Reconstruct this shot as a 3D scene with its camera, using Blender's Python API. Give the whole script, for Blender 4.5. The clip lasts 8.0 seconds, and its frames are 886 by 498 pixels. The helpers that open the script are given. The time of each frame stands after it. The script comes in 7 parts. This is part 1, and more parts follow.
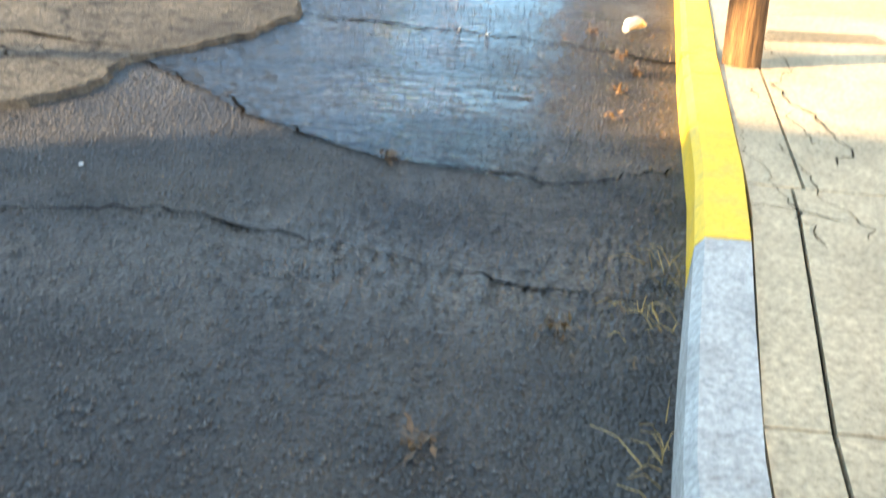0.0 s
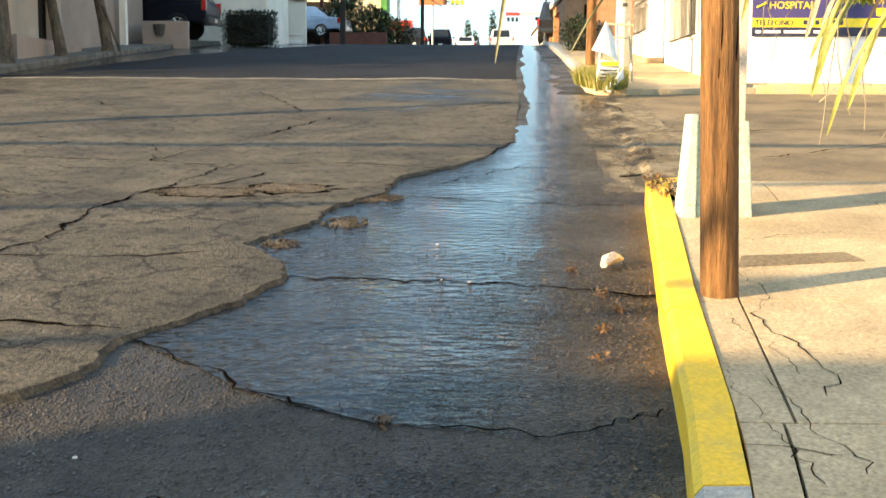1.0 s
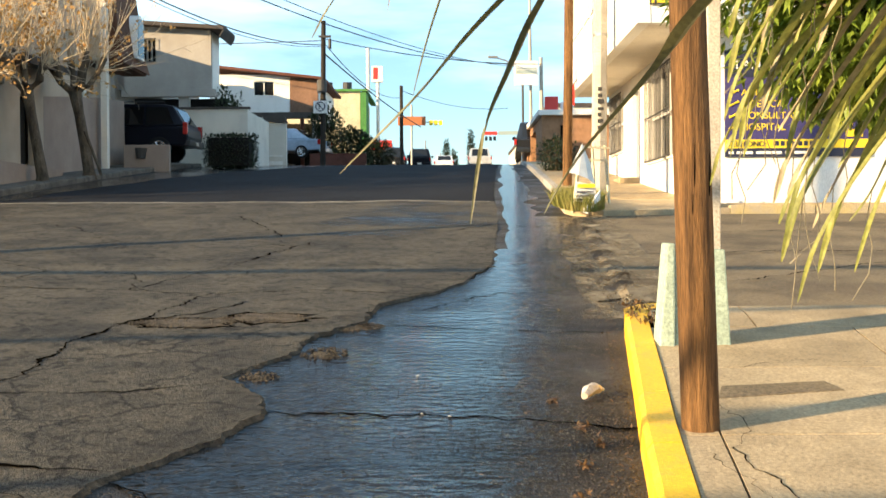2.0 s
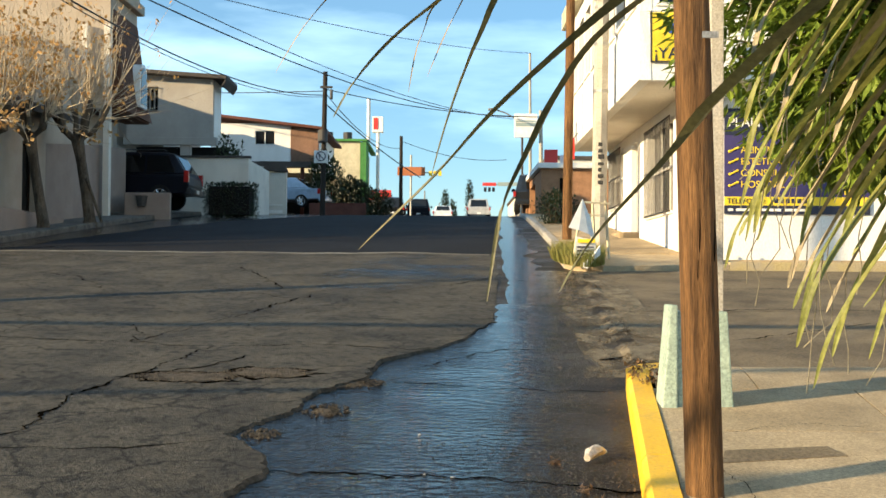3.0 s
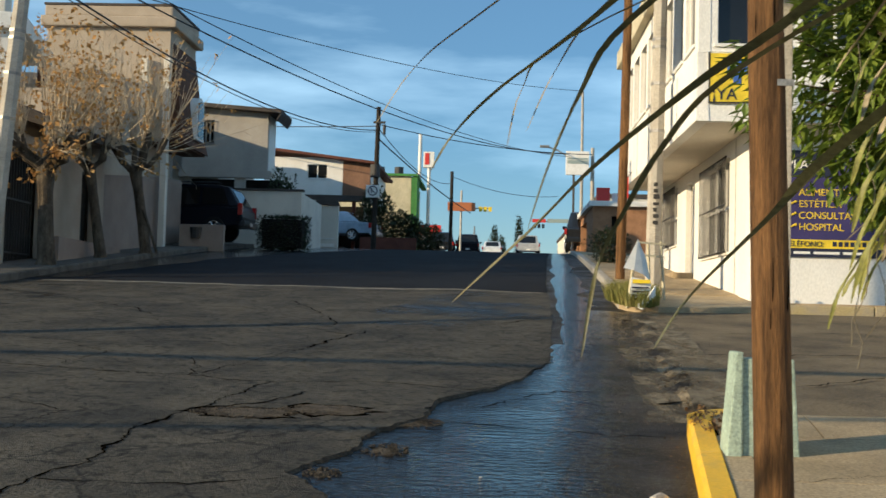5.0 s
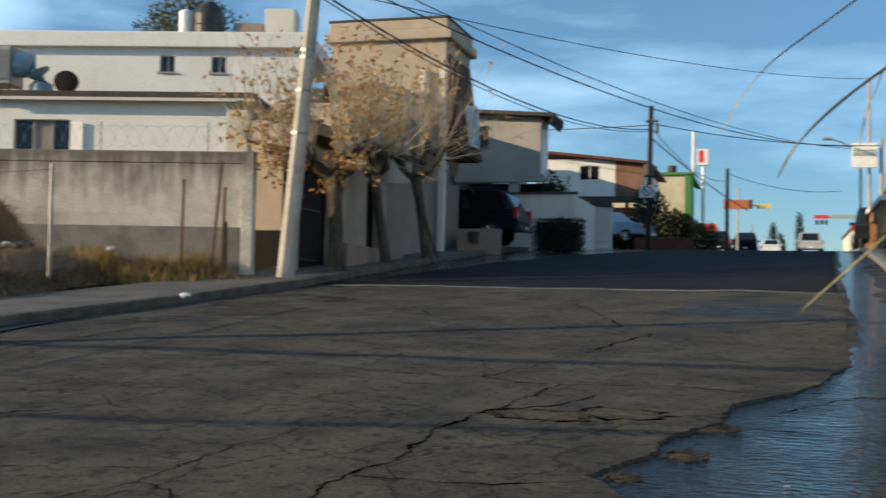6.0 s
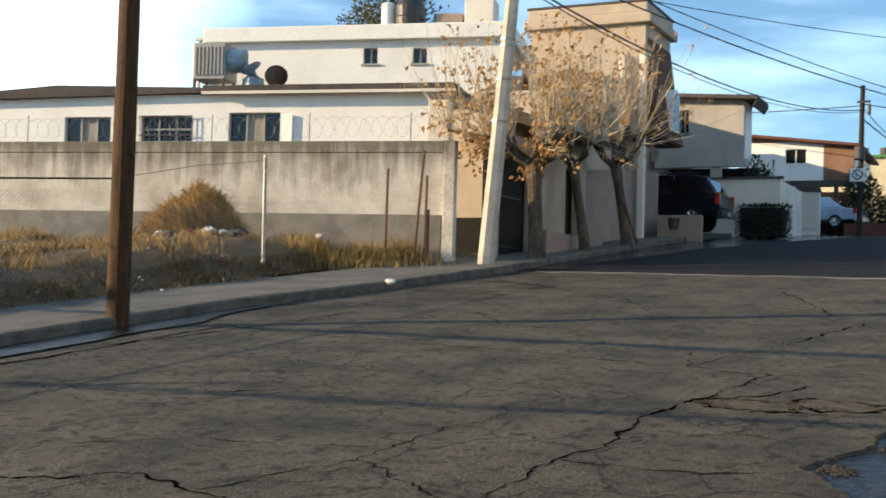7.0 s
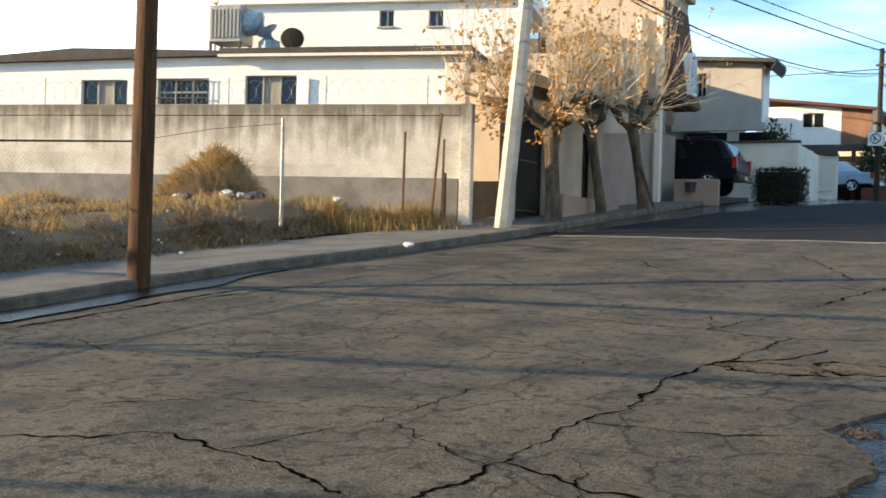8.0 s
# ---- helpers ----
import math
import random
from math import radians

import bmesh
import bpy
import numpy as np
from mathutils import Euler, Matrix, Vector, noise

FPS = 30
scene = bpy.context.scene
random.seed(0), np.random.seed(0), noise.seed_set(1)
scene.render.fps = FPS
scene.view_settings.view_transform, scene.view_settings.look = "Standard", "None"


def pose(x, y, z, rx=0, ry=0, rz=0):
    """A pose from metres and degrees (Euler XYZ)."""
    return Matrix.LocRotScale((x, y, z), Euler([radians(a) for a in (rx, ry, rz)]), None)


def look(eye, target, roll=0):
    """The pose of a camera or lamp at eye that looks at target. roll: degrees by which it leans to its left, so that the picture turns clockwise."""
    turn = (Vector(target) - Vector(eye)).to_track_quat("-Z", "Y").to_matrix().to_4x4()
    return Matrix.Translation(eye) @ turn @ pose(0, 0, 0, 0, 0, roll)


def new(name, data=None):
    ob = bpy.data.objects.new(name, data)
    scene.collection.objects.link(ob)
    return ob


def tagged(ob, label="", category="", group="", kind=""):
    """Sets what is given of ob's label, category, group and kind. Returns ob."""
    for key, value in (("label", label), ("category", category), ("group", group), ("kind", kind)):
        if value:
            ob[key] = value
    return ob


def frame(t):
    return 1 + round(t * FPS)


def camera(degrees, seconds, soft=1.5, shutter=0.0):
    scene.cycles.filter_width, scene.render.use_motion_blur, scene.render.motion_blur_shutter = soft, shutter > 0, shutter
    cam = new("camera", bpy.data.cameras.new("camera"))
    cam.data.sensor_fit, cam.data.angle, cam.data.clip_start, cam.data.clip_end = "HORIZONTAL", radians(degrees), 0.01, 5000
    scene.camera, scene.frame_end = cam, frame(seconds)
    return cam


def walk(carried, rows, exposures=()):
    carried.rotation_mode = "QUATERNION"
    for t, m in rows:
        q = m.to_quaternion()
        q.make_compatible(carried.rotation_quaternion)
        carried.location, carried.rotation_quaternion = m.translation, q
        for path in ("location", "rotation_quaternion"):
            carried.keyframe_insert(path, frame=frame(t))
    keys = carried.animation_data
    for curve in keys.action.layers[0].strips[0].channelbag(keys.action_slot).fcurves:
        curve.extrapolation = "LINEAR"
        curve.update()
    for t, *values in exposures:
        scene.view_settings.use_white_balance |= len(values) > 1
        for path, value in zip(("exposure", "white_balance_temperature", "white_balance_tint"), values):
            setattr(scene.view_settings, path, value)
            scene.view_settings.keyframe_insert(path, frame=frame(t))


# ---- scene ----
cam = camera(41.80, 8.0, soft=1.5, shutter=0.3)
# seconds, x, y, z, yaw, pitch, roll
ROWS = [
    (0.0, 0.043, 0.059, 1.329, 2.71, -17.95, -4.75),
    (0.5, 0.038, 0.054, 1.405, 1.67, -10.09, -2.62),
    (1.0, 0.049, 0.044, 1.462, 1.34, -6.83, -0.23),
    (1.5, 0.062, 0.049, 1.504, 0.56, -4.07, -0.25),
    (1.7, 0.067, 0.050, 1.529, 0.28, -2.66, 0.49),
    (2.8, 0.009, -0.010, 1.599, 0.48, 0.84, -0.52),
    (3.0, 0.015, 0.009, 1.614, 0.22, 1.34, -0.41),
    (3.5, -0.000, -0.000, 1.620, 0.00, 3.09, -0.59),
    (4.0, -0.008, 0.022, 1.641, 0.39, 3.83, -0.90),
    (4.2, -0.020, 0.002, 1.647, 0.78, 3.59, -1.60),
    (5.3, -0.116, 0.008, 1.658, 4.81, 2.98, -1.10),
    (5.5, -0.140, -0.001, 1.673, 7.61, 3.02, -1.22),
    (6.0, -0.236, -0.066, 1.669, 15.87, 2.78, -1.17),
    (6.5, -0.244, -0.160, 1.685, 22.66, 2.56, -1.65),
    (7.0, -0.267, -0.216, 1.677, 25.52, 1.88, -1.52),
    (7.5, -0.283, -0.270, 1.660, 28.43, -0.26, -0.48),
    (8.0, -0.328, -0.266, 1.666, 26.18, 0.08, -1.66),
]
EXPOSURES = [(0.0, 2.90, 6600, 10), (0.5, 2.40, 6850, 10), (1.0, 2.08, 7300, 10), (1.5, 1.75, 7200, 10), (2.8, 1.17, 6500, 6), (4.0, 0.60, 6350, 4), (5.5, 0.35, 5850, 6), (6.0, 0.40, 5950, 7), (6.5, 0.73, 6200, 8), (7.0, 1.02, 6350, 10), (7.5, 1.05, 6350, 10), (8.0, 1.48, 6400, 10)]
walk(cam, [(t, pose(x, y, z, 90 + pitch, roll, yaw)) for t, x, y, z, yaw, pitch, roll in ROWS], EXPOSURES)

# ---- world, sun ----
SUN_FROM = Vector((-0.891, -0.454, 0.0)).normalized()
SUN_UP = radians(15)
world = bpy.data.worlds.new("sky")
scene.world = world
world.use_nodes = True
wn, wl = world.node_tree.nodes, world.node_tree.links
wn.clear()
sky = wn.new("ShaderNodeTexSky")
sky.sky_type, sky.sun_disc = "NISHITA", False
sky.sun_elevation = SUN_UP
sky.sun_rotation = math.atan2(SUN_FROM.x, SUN_FROM.y)
sky.air_density, sky.dust_density, sky.ozone_density = 1.0, 0.25, 4.0
co = wn.new("ShaderNodeTexCoord")
mp = wn.new("ShaderNodeMapping")
mp.inputs["Scale"].default_value = (1.0, 1.6, 5.0)
cl = wn.new("ShaderNodeTexNoise")
cl.inputs["Scale"].default_value, cl.inputs["Detail"].default_value, cl.inputs["Roughness"].default_value = 1.7, 7, 0.55
cr = wn.new("ShaderNodeValToRGB")
cr.color_ramp.elements[0].position, cr.color_ramp.elements[1].position = 0.47, 0.85
cr.color_ramp.elements[0].color, cr.color_ramp.elements[1].color = (0.10, 0.10, 0.10, 1), (0.75, 0.75, 0.75, 1)
mx = wn.new("ShaderNodeMixRGB")
mx.inputs[2].default_value = (12.5, 15.5, 17.5, 1)
bg, wo = wn.new("ShaderNodeBackground"), wn.new("ShaderNodeOutputWorld")
bg.inputs["Strength"].default_value = 0.08
wl.new(co.outputs["Generated"], mp.inputs[0])
wl.new(mp.outputs[0], cl.inputs["Vector"])
wl.new(cl.outputs[0], cr.inputs[0])
# a bright bank of cloud low over the vacant lot
bank, rng, sm_, mxm = wn.new("ShaderNodeVectorMath"), wn.new("ShaderNodeMapRange"), wn.new("ShaderNodeMath"), wn.new("ShaderNodeMath")
bank.operation, sm_.operation, mxm.operation = "DOT_PRODUCT", "MULTIPLY_ADD", "MAXIMUM"
bank.inputs[1].default_value = Vector((-0.75, 0.63, 0.17)).normalized()
sm_.inputs[1].default_value = 0.05
rng.inputs["From Min"].default_value, rng.inputs["From Max"].default_value, rng.inputs["To Max"].default_value = 0.985, 1.018, 0.95
wl.new(co.outputs["Generated"], bank.inputs[0])
wl.new(cl.outputs[0], sm_.inputs[0])
wl.new(bank.outputs["Value"], sm_.inputs[2])
wl.new(sm_.outputs[0], rng.inputs[0])
wl.new(rng.outputs[0], mxm.inputs[0])
wl.new(cr.outputs[0], mxm.inputs[1])
wl.new(mxm.outputs[0], mx.inputs[0])
wl.new(sky.outputs[0], mx.inputs[1])
hs = wn.new("ShaderNodeHueSaturation")
hs.inputs["Hue"].default_value, hs.inputs["Saturation"].default_value, hs.inputs["Value"].default_value = 0.498, 1.2, 1.0
wl.new(mx.outputs[0], hs.inputs["Color"])
wl.new(hs.outputs[0], bg.inputs[0])
wl.new(bg.outputs[0], wo.inputs[0])
sun = new("sun", bpy.data.lights.new("sun", "SUN"))
sun.data.energy, sun.data.angle, sun.data.color = 5.0, radians(0.53), (1.0, 0.75, 0.45)
sun.matrix_world = look(SUN_FROM * math.cos(SUN_UP) * 50 + Vector((0, 0, math.sin(SUN_UP) * 50)), (0, 0, 0))


# ---- materials ----
def mat(name, base, other=None, scale=3.0, fine=60.0, rough=0.8, bump=0.3, metal=0.0, coat=0.0, stretch=(1, 1, 1), mixpos=(0.4, 0.65), per_object=0.0, dist=0.01, fine_amount=0.5, translucent=0.0):
    """A surface with a broad blotch and a fine grain."""
    m = bpy.data.materials.new(name)
    m.use_nodes = True
    n, l = m.node_tree.nodes, m.node_tree.links
    b = n["Principled BSDF"]
    other = other or tuple(c * 0.72 for c in base)
    tc, mpn = n.new("ShaderNodeTexCoord"), n.new("ShaderNodeMapping")
    mpn.inputs["Scale"].default_value = stretch
    l.new(tc.outputs["Object"], mpn.inputs[0])
    broad, grain = n.new("ShaderNodeTexNoise"), n.new("ShaderNodeTexNoise")
    broad.inputs["Scale"].default_value, broad.inputs["Detail"].default_value, broad.inputs["Roughness"].default_value = scale, 6, 0.62
    grain.inputs["Scale"].default_value, grain.inputs["Detail"].default_value, grain.inputs["Roughness"].default_value = fine, 4, 0.7
    ramp, ramp2 = n.new("ShaderNodeValToRGB"), n.new("ShaderNodeValToRGB")
    ramp.color_ramp.elements[0].position, ramp.color_ramp.elements[1].position = mixpos
    ramp.color_ramp.elements[0].color, ramp.color_ramp.elements[1].color = (*base, 1), (*other, 1)
    lo = 1 - fine_amount
    ramp2.color_ramp.elements[0].position, ramp2.color_ramp.elements[1].position = 0.3, 0.7
    ramp2.color_ramp.elements[0].color, ramp2.color_ramp.elements[1].color = (lo, lo, lo, 1), (1.15, 1.15, 1.15, 1)
    mul = n.new("ShaderNodeMixRGB")
    mul.blend_type = "MULTIPLY"
    mul.inputs[0].default_value = 1
    l.new(mpn.outputs[0], broad.inputs["Vector"])
    l.new(mpn.outputs[0], grain.inputs["Vector"])
    l.new(broad.outputs[0], ramp.inputs[0])
    l.new(grain.outputs[0], ramp2.inputs[0])
    l.new(ramp.outputs[0], mul.inputs[1])
    l.new(ramp2.outputs[0], mul.inputs[2])
    out = mul.outputs[0]
    if per_object:
        info, hs = n.new("ShaderNodeObjectInfo"), n.new("ShaderNodeHueSaturation")
        geo, add, mr = n.new("ShaderNodeNewGeometry"), n.new("ShaderNodeMath"), n.new("ShaderNodeMapRange")
        add.operation = "ADD"
        l.new(info.outputs["Random"], add.inputs[0])
        l.new(geo.outputs["Random Per Island"], add.inputs[1])
        mr.inputs["From Max"].default_value = 2.0
        mr.inputs["To Min"].default_value, mr.inputs["To Max"].default_value = 1 - per_object, 1 + per_object
        l.new(add.outputs[0], mr.inputs[0])
        l.new(mr.outputs[0], hs.inputs["Value"])
        l.new(out, hs.inputs["Color"])
        out = hs.outputs[0]
    l.new(out, b.inputs["Base Color"])
    b.inputs["Roughness"].default_value, b.inputs["Metallic"].default_value = rough, metal
    b.inputs["Coat Weight"].default_value = coat
    b.inputs["Specular IOR Level"].default_value = 0.22 if rough >= 0.8 else 0.5
    if bump:
        bn = n.new("ShaderNodeBump")
        bn.inputs["Strength"].default_value, bn.inputs["Distance"].default_value = bump, dist
        l.new(grain.outputs[0], bn.inputs["Height"])
        l.new(bn.outputs[0], b.inputs["Normal"])
    if translucent:
        tr, ms = n.new("ShaderNodeBsdfTranslucent"), n.new("ShaderNodeMixShader")
        ms.inputs[0].default_value = translucent
        l.new(out, tr.inputs["Color"])
        l.new(b.outputs[0], ms.inputs[1])
        l.new(tr.outputs[0], ms.inputs[2])
        l.new(ms.outputs[0], n["Material Output"].inputs["Surface"])
    return m


def plain(name, base, rough=0.5, metal=0.0, coat=0.0, glow=0.0):
    m = bpy.data.materials.new(name)
    m.use_nodes = True
    b = m.node_tree.nodes["Principled BSDF"]
    b.inputs["Base Color"].default_value = (*base, 1)
    b.inputs["Roughness"].default_value, b.inputs["Metallic"].default_value, b.inputs["Coat Weight"].default_value = rough, metal, coat
    if glow:
        b.inputs["Emission Color"].default_value, b.inputs["Emission Strength"].default_value = (*base, 1), glow
    return m


def water_material():
    m = bpy.data.materials.new("running_water")
    m.use_nodes = True
    n, l = m.node_tree.nodes, m.node_tree.links
    b = n["Principled BSDF"]
    b.inputs["Base Color"].default_value, b.inputs["Roughness"].default_value = (0.012, 0.012, 0.012, 1), 0.08
    b.inputs["IOR"].default_value = 1.33
    tc, mpn = n.new("ShaderNodeTexCoord"), n.new("ShaderNodeMapping")
    mpn.inputs["Scale"].default_value = (5.5, 11.0, 1.0)
    mpn.inputs["Rotation"].default_value = (0, 0, 0.12)
    wv, nz = n.new("ShaderNodeTexNoise"), n.new("ShaderNodeTexNoise")
    wv.inputs["Scale"].default_value, wv.inputs["Detail"].default_value = 1.6, 3
    nz.inputs["Scale"].default_value, nz.inputs["Detail"].default_value = 1.2, 4
    ad = n.new("ShaderNodeMath")
    ad.operation = "ADD"
    bn = n.new("ShaderNodeBump")
    bn.inputs["Strength"].default_value, bn.inputs["Distance"].default_value = 1.0, 0.034
    l.new(tc.outputs["Object"], mpn.inputs[0])
    l.new(mpn.outputs[0], wv.inputs["Vector"])
    l.new(tc.outputs["Object"], nz.inputs["Vector"])
    l.new(wv.outputs[0], ad.inputs[0])
    l.new(nz.outputs[0], ad.inputs[1])
    l.new(ad.outputs[0], bn.inputs["Height"])
    l.new(bn.outputs[0], b.inputs["Normal"])
    return m


def wet_asphalt():
    """Dark coarse asphalt, damp near the gutter, with stones that stand out."""
    m = mat("wet_asphalt", (0.070, 0.059, 0.047), (0.026, 0.023, 0.021), scale=1.4, fine=85, rough=0.5, bump=0, fine_amount=0.8)
    n, l = m.node_tree.nodes, m.node_tree.links
    b = n["Principled BSDF"]
    tc, nz, mr = n.new("ShaderNodeTexCoord"), n.new("ShaderNodeTexNoise"), n.new("ShaderNodeMapRange")
    nz.inputs["Scale"].default_value, nz.inputs["Detail"].default_value = 0.9, 5
    mr.inputs["From Min"].default_value, mr.inputs["From Max"].default_value = 0.38, 0.62
    mr.inputs["To Min"].default_value, mr.inputs["To Max"].default_value = 0.42, 0.75
    l.new(tc.outputs["Object"], nz.inputs["Vector"])
    l.new(nz.outputs[0], mr.inputs[0])
    b.inputs["Specular IOR Level"].default_value = 0.22
    # a wetter seep below the ridge
    sp, d1, d2, band, lo = n.new("ShaderNodeSeparateXYZ"), n.new("ShaderNodeMath"), n.new("ShaderNodeMath"), n.new("ShaderNodeMapRange"), n.new("ShaderNodeMath")
    l.new(tc.outputs["Object"], sp.inputs[0])
    d1.operation, d2.operation, lo.operation = "MULTIPLY_ADD", "ABSOLUTE", "MULTIPLY"
    d1.inputs[1].default_value = 1.1
    sh = n.new("ShaderNodeMath")
    sh.inputs[1].default_value = -3.65
    l.new(sp.outputs["Y"], sh.inputs[0])
    l.new(nz.outputs[0], d1.inputs[0])
    l.new(sh.outputs[0], d1.inputs[2])
    l.new(d1.outputs[0], d2.inputs[0])
    band.inputs["From Min"].default_value, band.inputs["From Max"].default_value = 0.1, 0.55
    band.inputs["To Min"].default_value, band.inputs["To Max"].default_value = 0.5, 1.0
    l.new(d2.outputs[0], band.inputs[0])
    l.new(mr.outputs[0], lo.inputs[0])
    l.new(band.outputs[0], lo.inputs[1])
    l.new(lo.outputs[0], b.inputs["Roughness"])
    # stones standing out of the binder
    vo, v2, bn, b2 = n.new("ShaderNodeTexVoronoi"), n.new("ShaderNodeTexNoise"), n.new("ShaderNodeBump"), n.new("ShaderNodeBump")
    vo.inputs["Scale"].default_value = 75
    v2.inputs["Scale"].default_value, v2.inputs["Detail"].default_value = 30, 5
    l.new(tc.outputs["Object"], vo.inputs["Vector"])
    l.new(tc.outputs["Object"], v2.inputs["Vector"])
    bn.invert = True
    bn.inputs["Strength"].default_value, bn.inputs["Distance"].default_value = 0.8, 0.012
    b2.inputs["Strength"].default_value, b2.inputs["Distance"].default_value = 0.8, 0.03
    l.new(vo.outputs["Distance"], bn.inputs["Height"])
    l.new(v2.outputs[0], b2.inputs["Height"])
    l.new(b2.outputs[0], bn.inputs["Normal"])
    l.new(bn.outputs[0], b.inputs["Normal"])
    return m


def water_film():
    """Water that thins out raggedly towards the dry side of the lane."""
    m = water_material()
    m.name = "water_film"
    n, l = m.node_tree.nodes, m.node_tree.links
    tc, sp = n.new("ShaderNodeTexCoord"), n.new("ShaderNodeSeparateXYZ")
    l.new(tc.outputs["Object"], sp.inputs[0])
    line = n.new("ShaderNodeMath")
    line.operation = "MULTIPLY_ADD"
    line.inputs[1].default_value, line.inputs[2].default_value = -0.12, 0.3
    l.new(sp.outputs["Y"], line.inputs[0])
    off = n.new("ShaderNodeMath")
    l.new(sp.outputs["X"], off.inputs[0])
    l.new(line.outputs[0], off.inputs[1])
    nz, nf = n.new("ShaderNodeTexNoise"), n.new("ShaderNodeTexNoise")
    nz.inputs["Scale"].default_value, nz.inputs["Detail"].default_value = 1.1, 3
    nf.inputs["Scale"].default_value, nf.inputs["Detail"].default_value = 70, 2
    l.new(tc.outputs["Object"], nz.inputs["Vector"])
    l.new(tc.outputs["Object"], nf.inputs["Vector"])
    a1, a2 = n.new("ShaderNodeMath"), n.new("ShaderNodeMath")
    a1.operation = a2.operation = "MULTIPLY_ADD"
    a1.inputs[1].default_value, a2.inputs[1].default_value = 0.9, 0.75
    l.new(nz.outputs[0], a1.inputs[0])
    l.new(off.outputs[0], a1.inputs[2])
    l.new(nf.outputs[0], a2.inputs[0])
    l.new(a1.outputs[0], a2.inputs[2])
    mr = n.new("ShaderNodeMapRange")
    mr.inputs["From Min"].default_value, mr.inputs["From Max"].default_value = 0.38, 1.25
    mr.inputs["To Min"].default_value, mr.inputs["To Max"].default_value = 0.0, 1.0
    l.new(a2.outputs[0], mr.inputs[0])
    near, sm = n.new("ShaderNodeMapRange"), n.new("ShaderNodeMath")
    near.inputs["From Min"].default_value, near.inputs["From Max"].default_value = 3.9, 4.6
    near.inputs["To Min"].default_value, near.inputs["To Max"].default_value = 0.35, 0.0
    l.new(sp.outputs["Y"], near.inputs[0])
    l.new(near.outputs[0], sm.inputs[0])
    l.new(a2.outputs[0], sm.inputs[1])
    l.new(sm.outputs[0], mr.inputs[0])
    tr, mx_ = n.new("ShaderNodeBsdfTransparent"), n.new("ShaderNodeMixShader")
    l.new(mr.outputs[0], mx_.inputs[0])
    l.new(n["Principled BSDF"].outputs[0], mx_.inputs[1])
    l.new(tr.outputs[0], mx_.inputs[2])
    l.new(mx_.outputs[0], n["Material Output"].inputs["Surface"])
    return m


M_FILM = water_film()


def silt_material():
    """Pale dust dried in streaks along the flow, with bare gaps."""
    m = mat("dried_silt", (0.30, 0.245, 0.165), (0.19, 0.155, 0.105), scale=3, fine=45, rough=0.9, bump=0.8, dist=0.02)
    n, l = m.node_tree.nodes, m.node_tree.links
    tc, mpn, nz, mr = n.new("ShaderNodeTexCoord"), n.new("ShaderNodeMapping"), n.new("ShaderNodeTexNoise"), n.new("ShaderNodeMapRange")
    mpn.inputs["Scale"].default_value = (3.2, 1.5, 1.0)
    nz.inputs["Scale"].default_value, nz.inputs["Detail"].default_value, nz.inputs["Roughness"].default_value = 1.0, 7, 0.68
    mr.inputs["From Min"].default_value, mr.inputs["From Max"].default_value = 0.40, 0.62
    tr, mx_ = n.new("ShaderNodeBsdfTransparent"), n.new("ShaderNodeMixShader")
    l.new(tc.outputs["Object"], mpn.inputs[0])
    l.new(mpn.outputs[0], nz.inputs["Vector"])
    l.new(nz.outputs[0], mr.inputs[0])
    l.new(mr.outputs[0], mx_.inputs[0])
    l.new(tr.outputs[0], mx_.inputs[1])
    l.new(n["Principled BSDF"].outputs[0], mx_.inputs[2])
    l.new(mx_.outputs[0], n["Material Output"].inputs["Surface"])
    return m


M_SILT = silt_material()


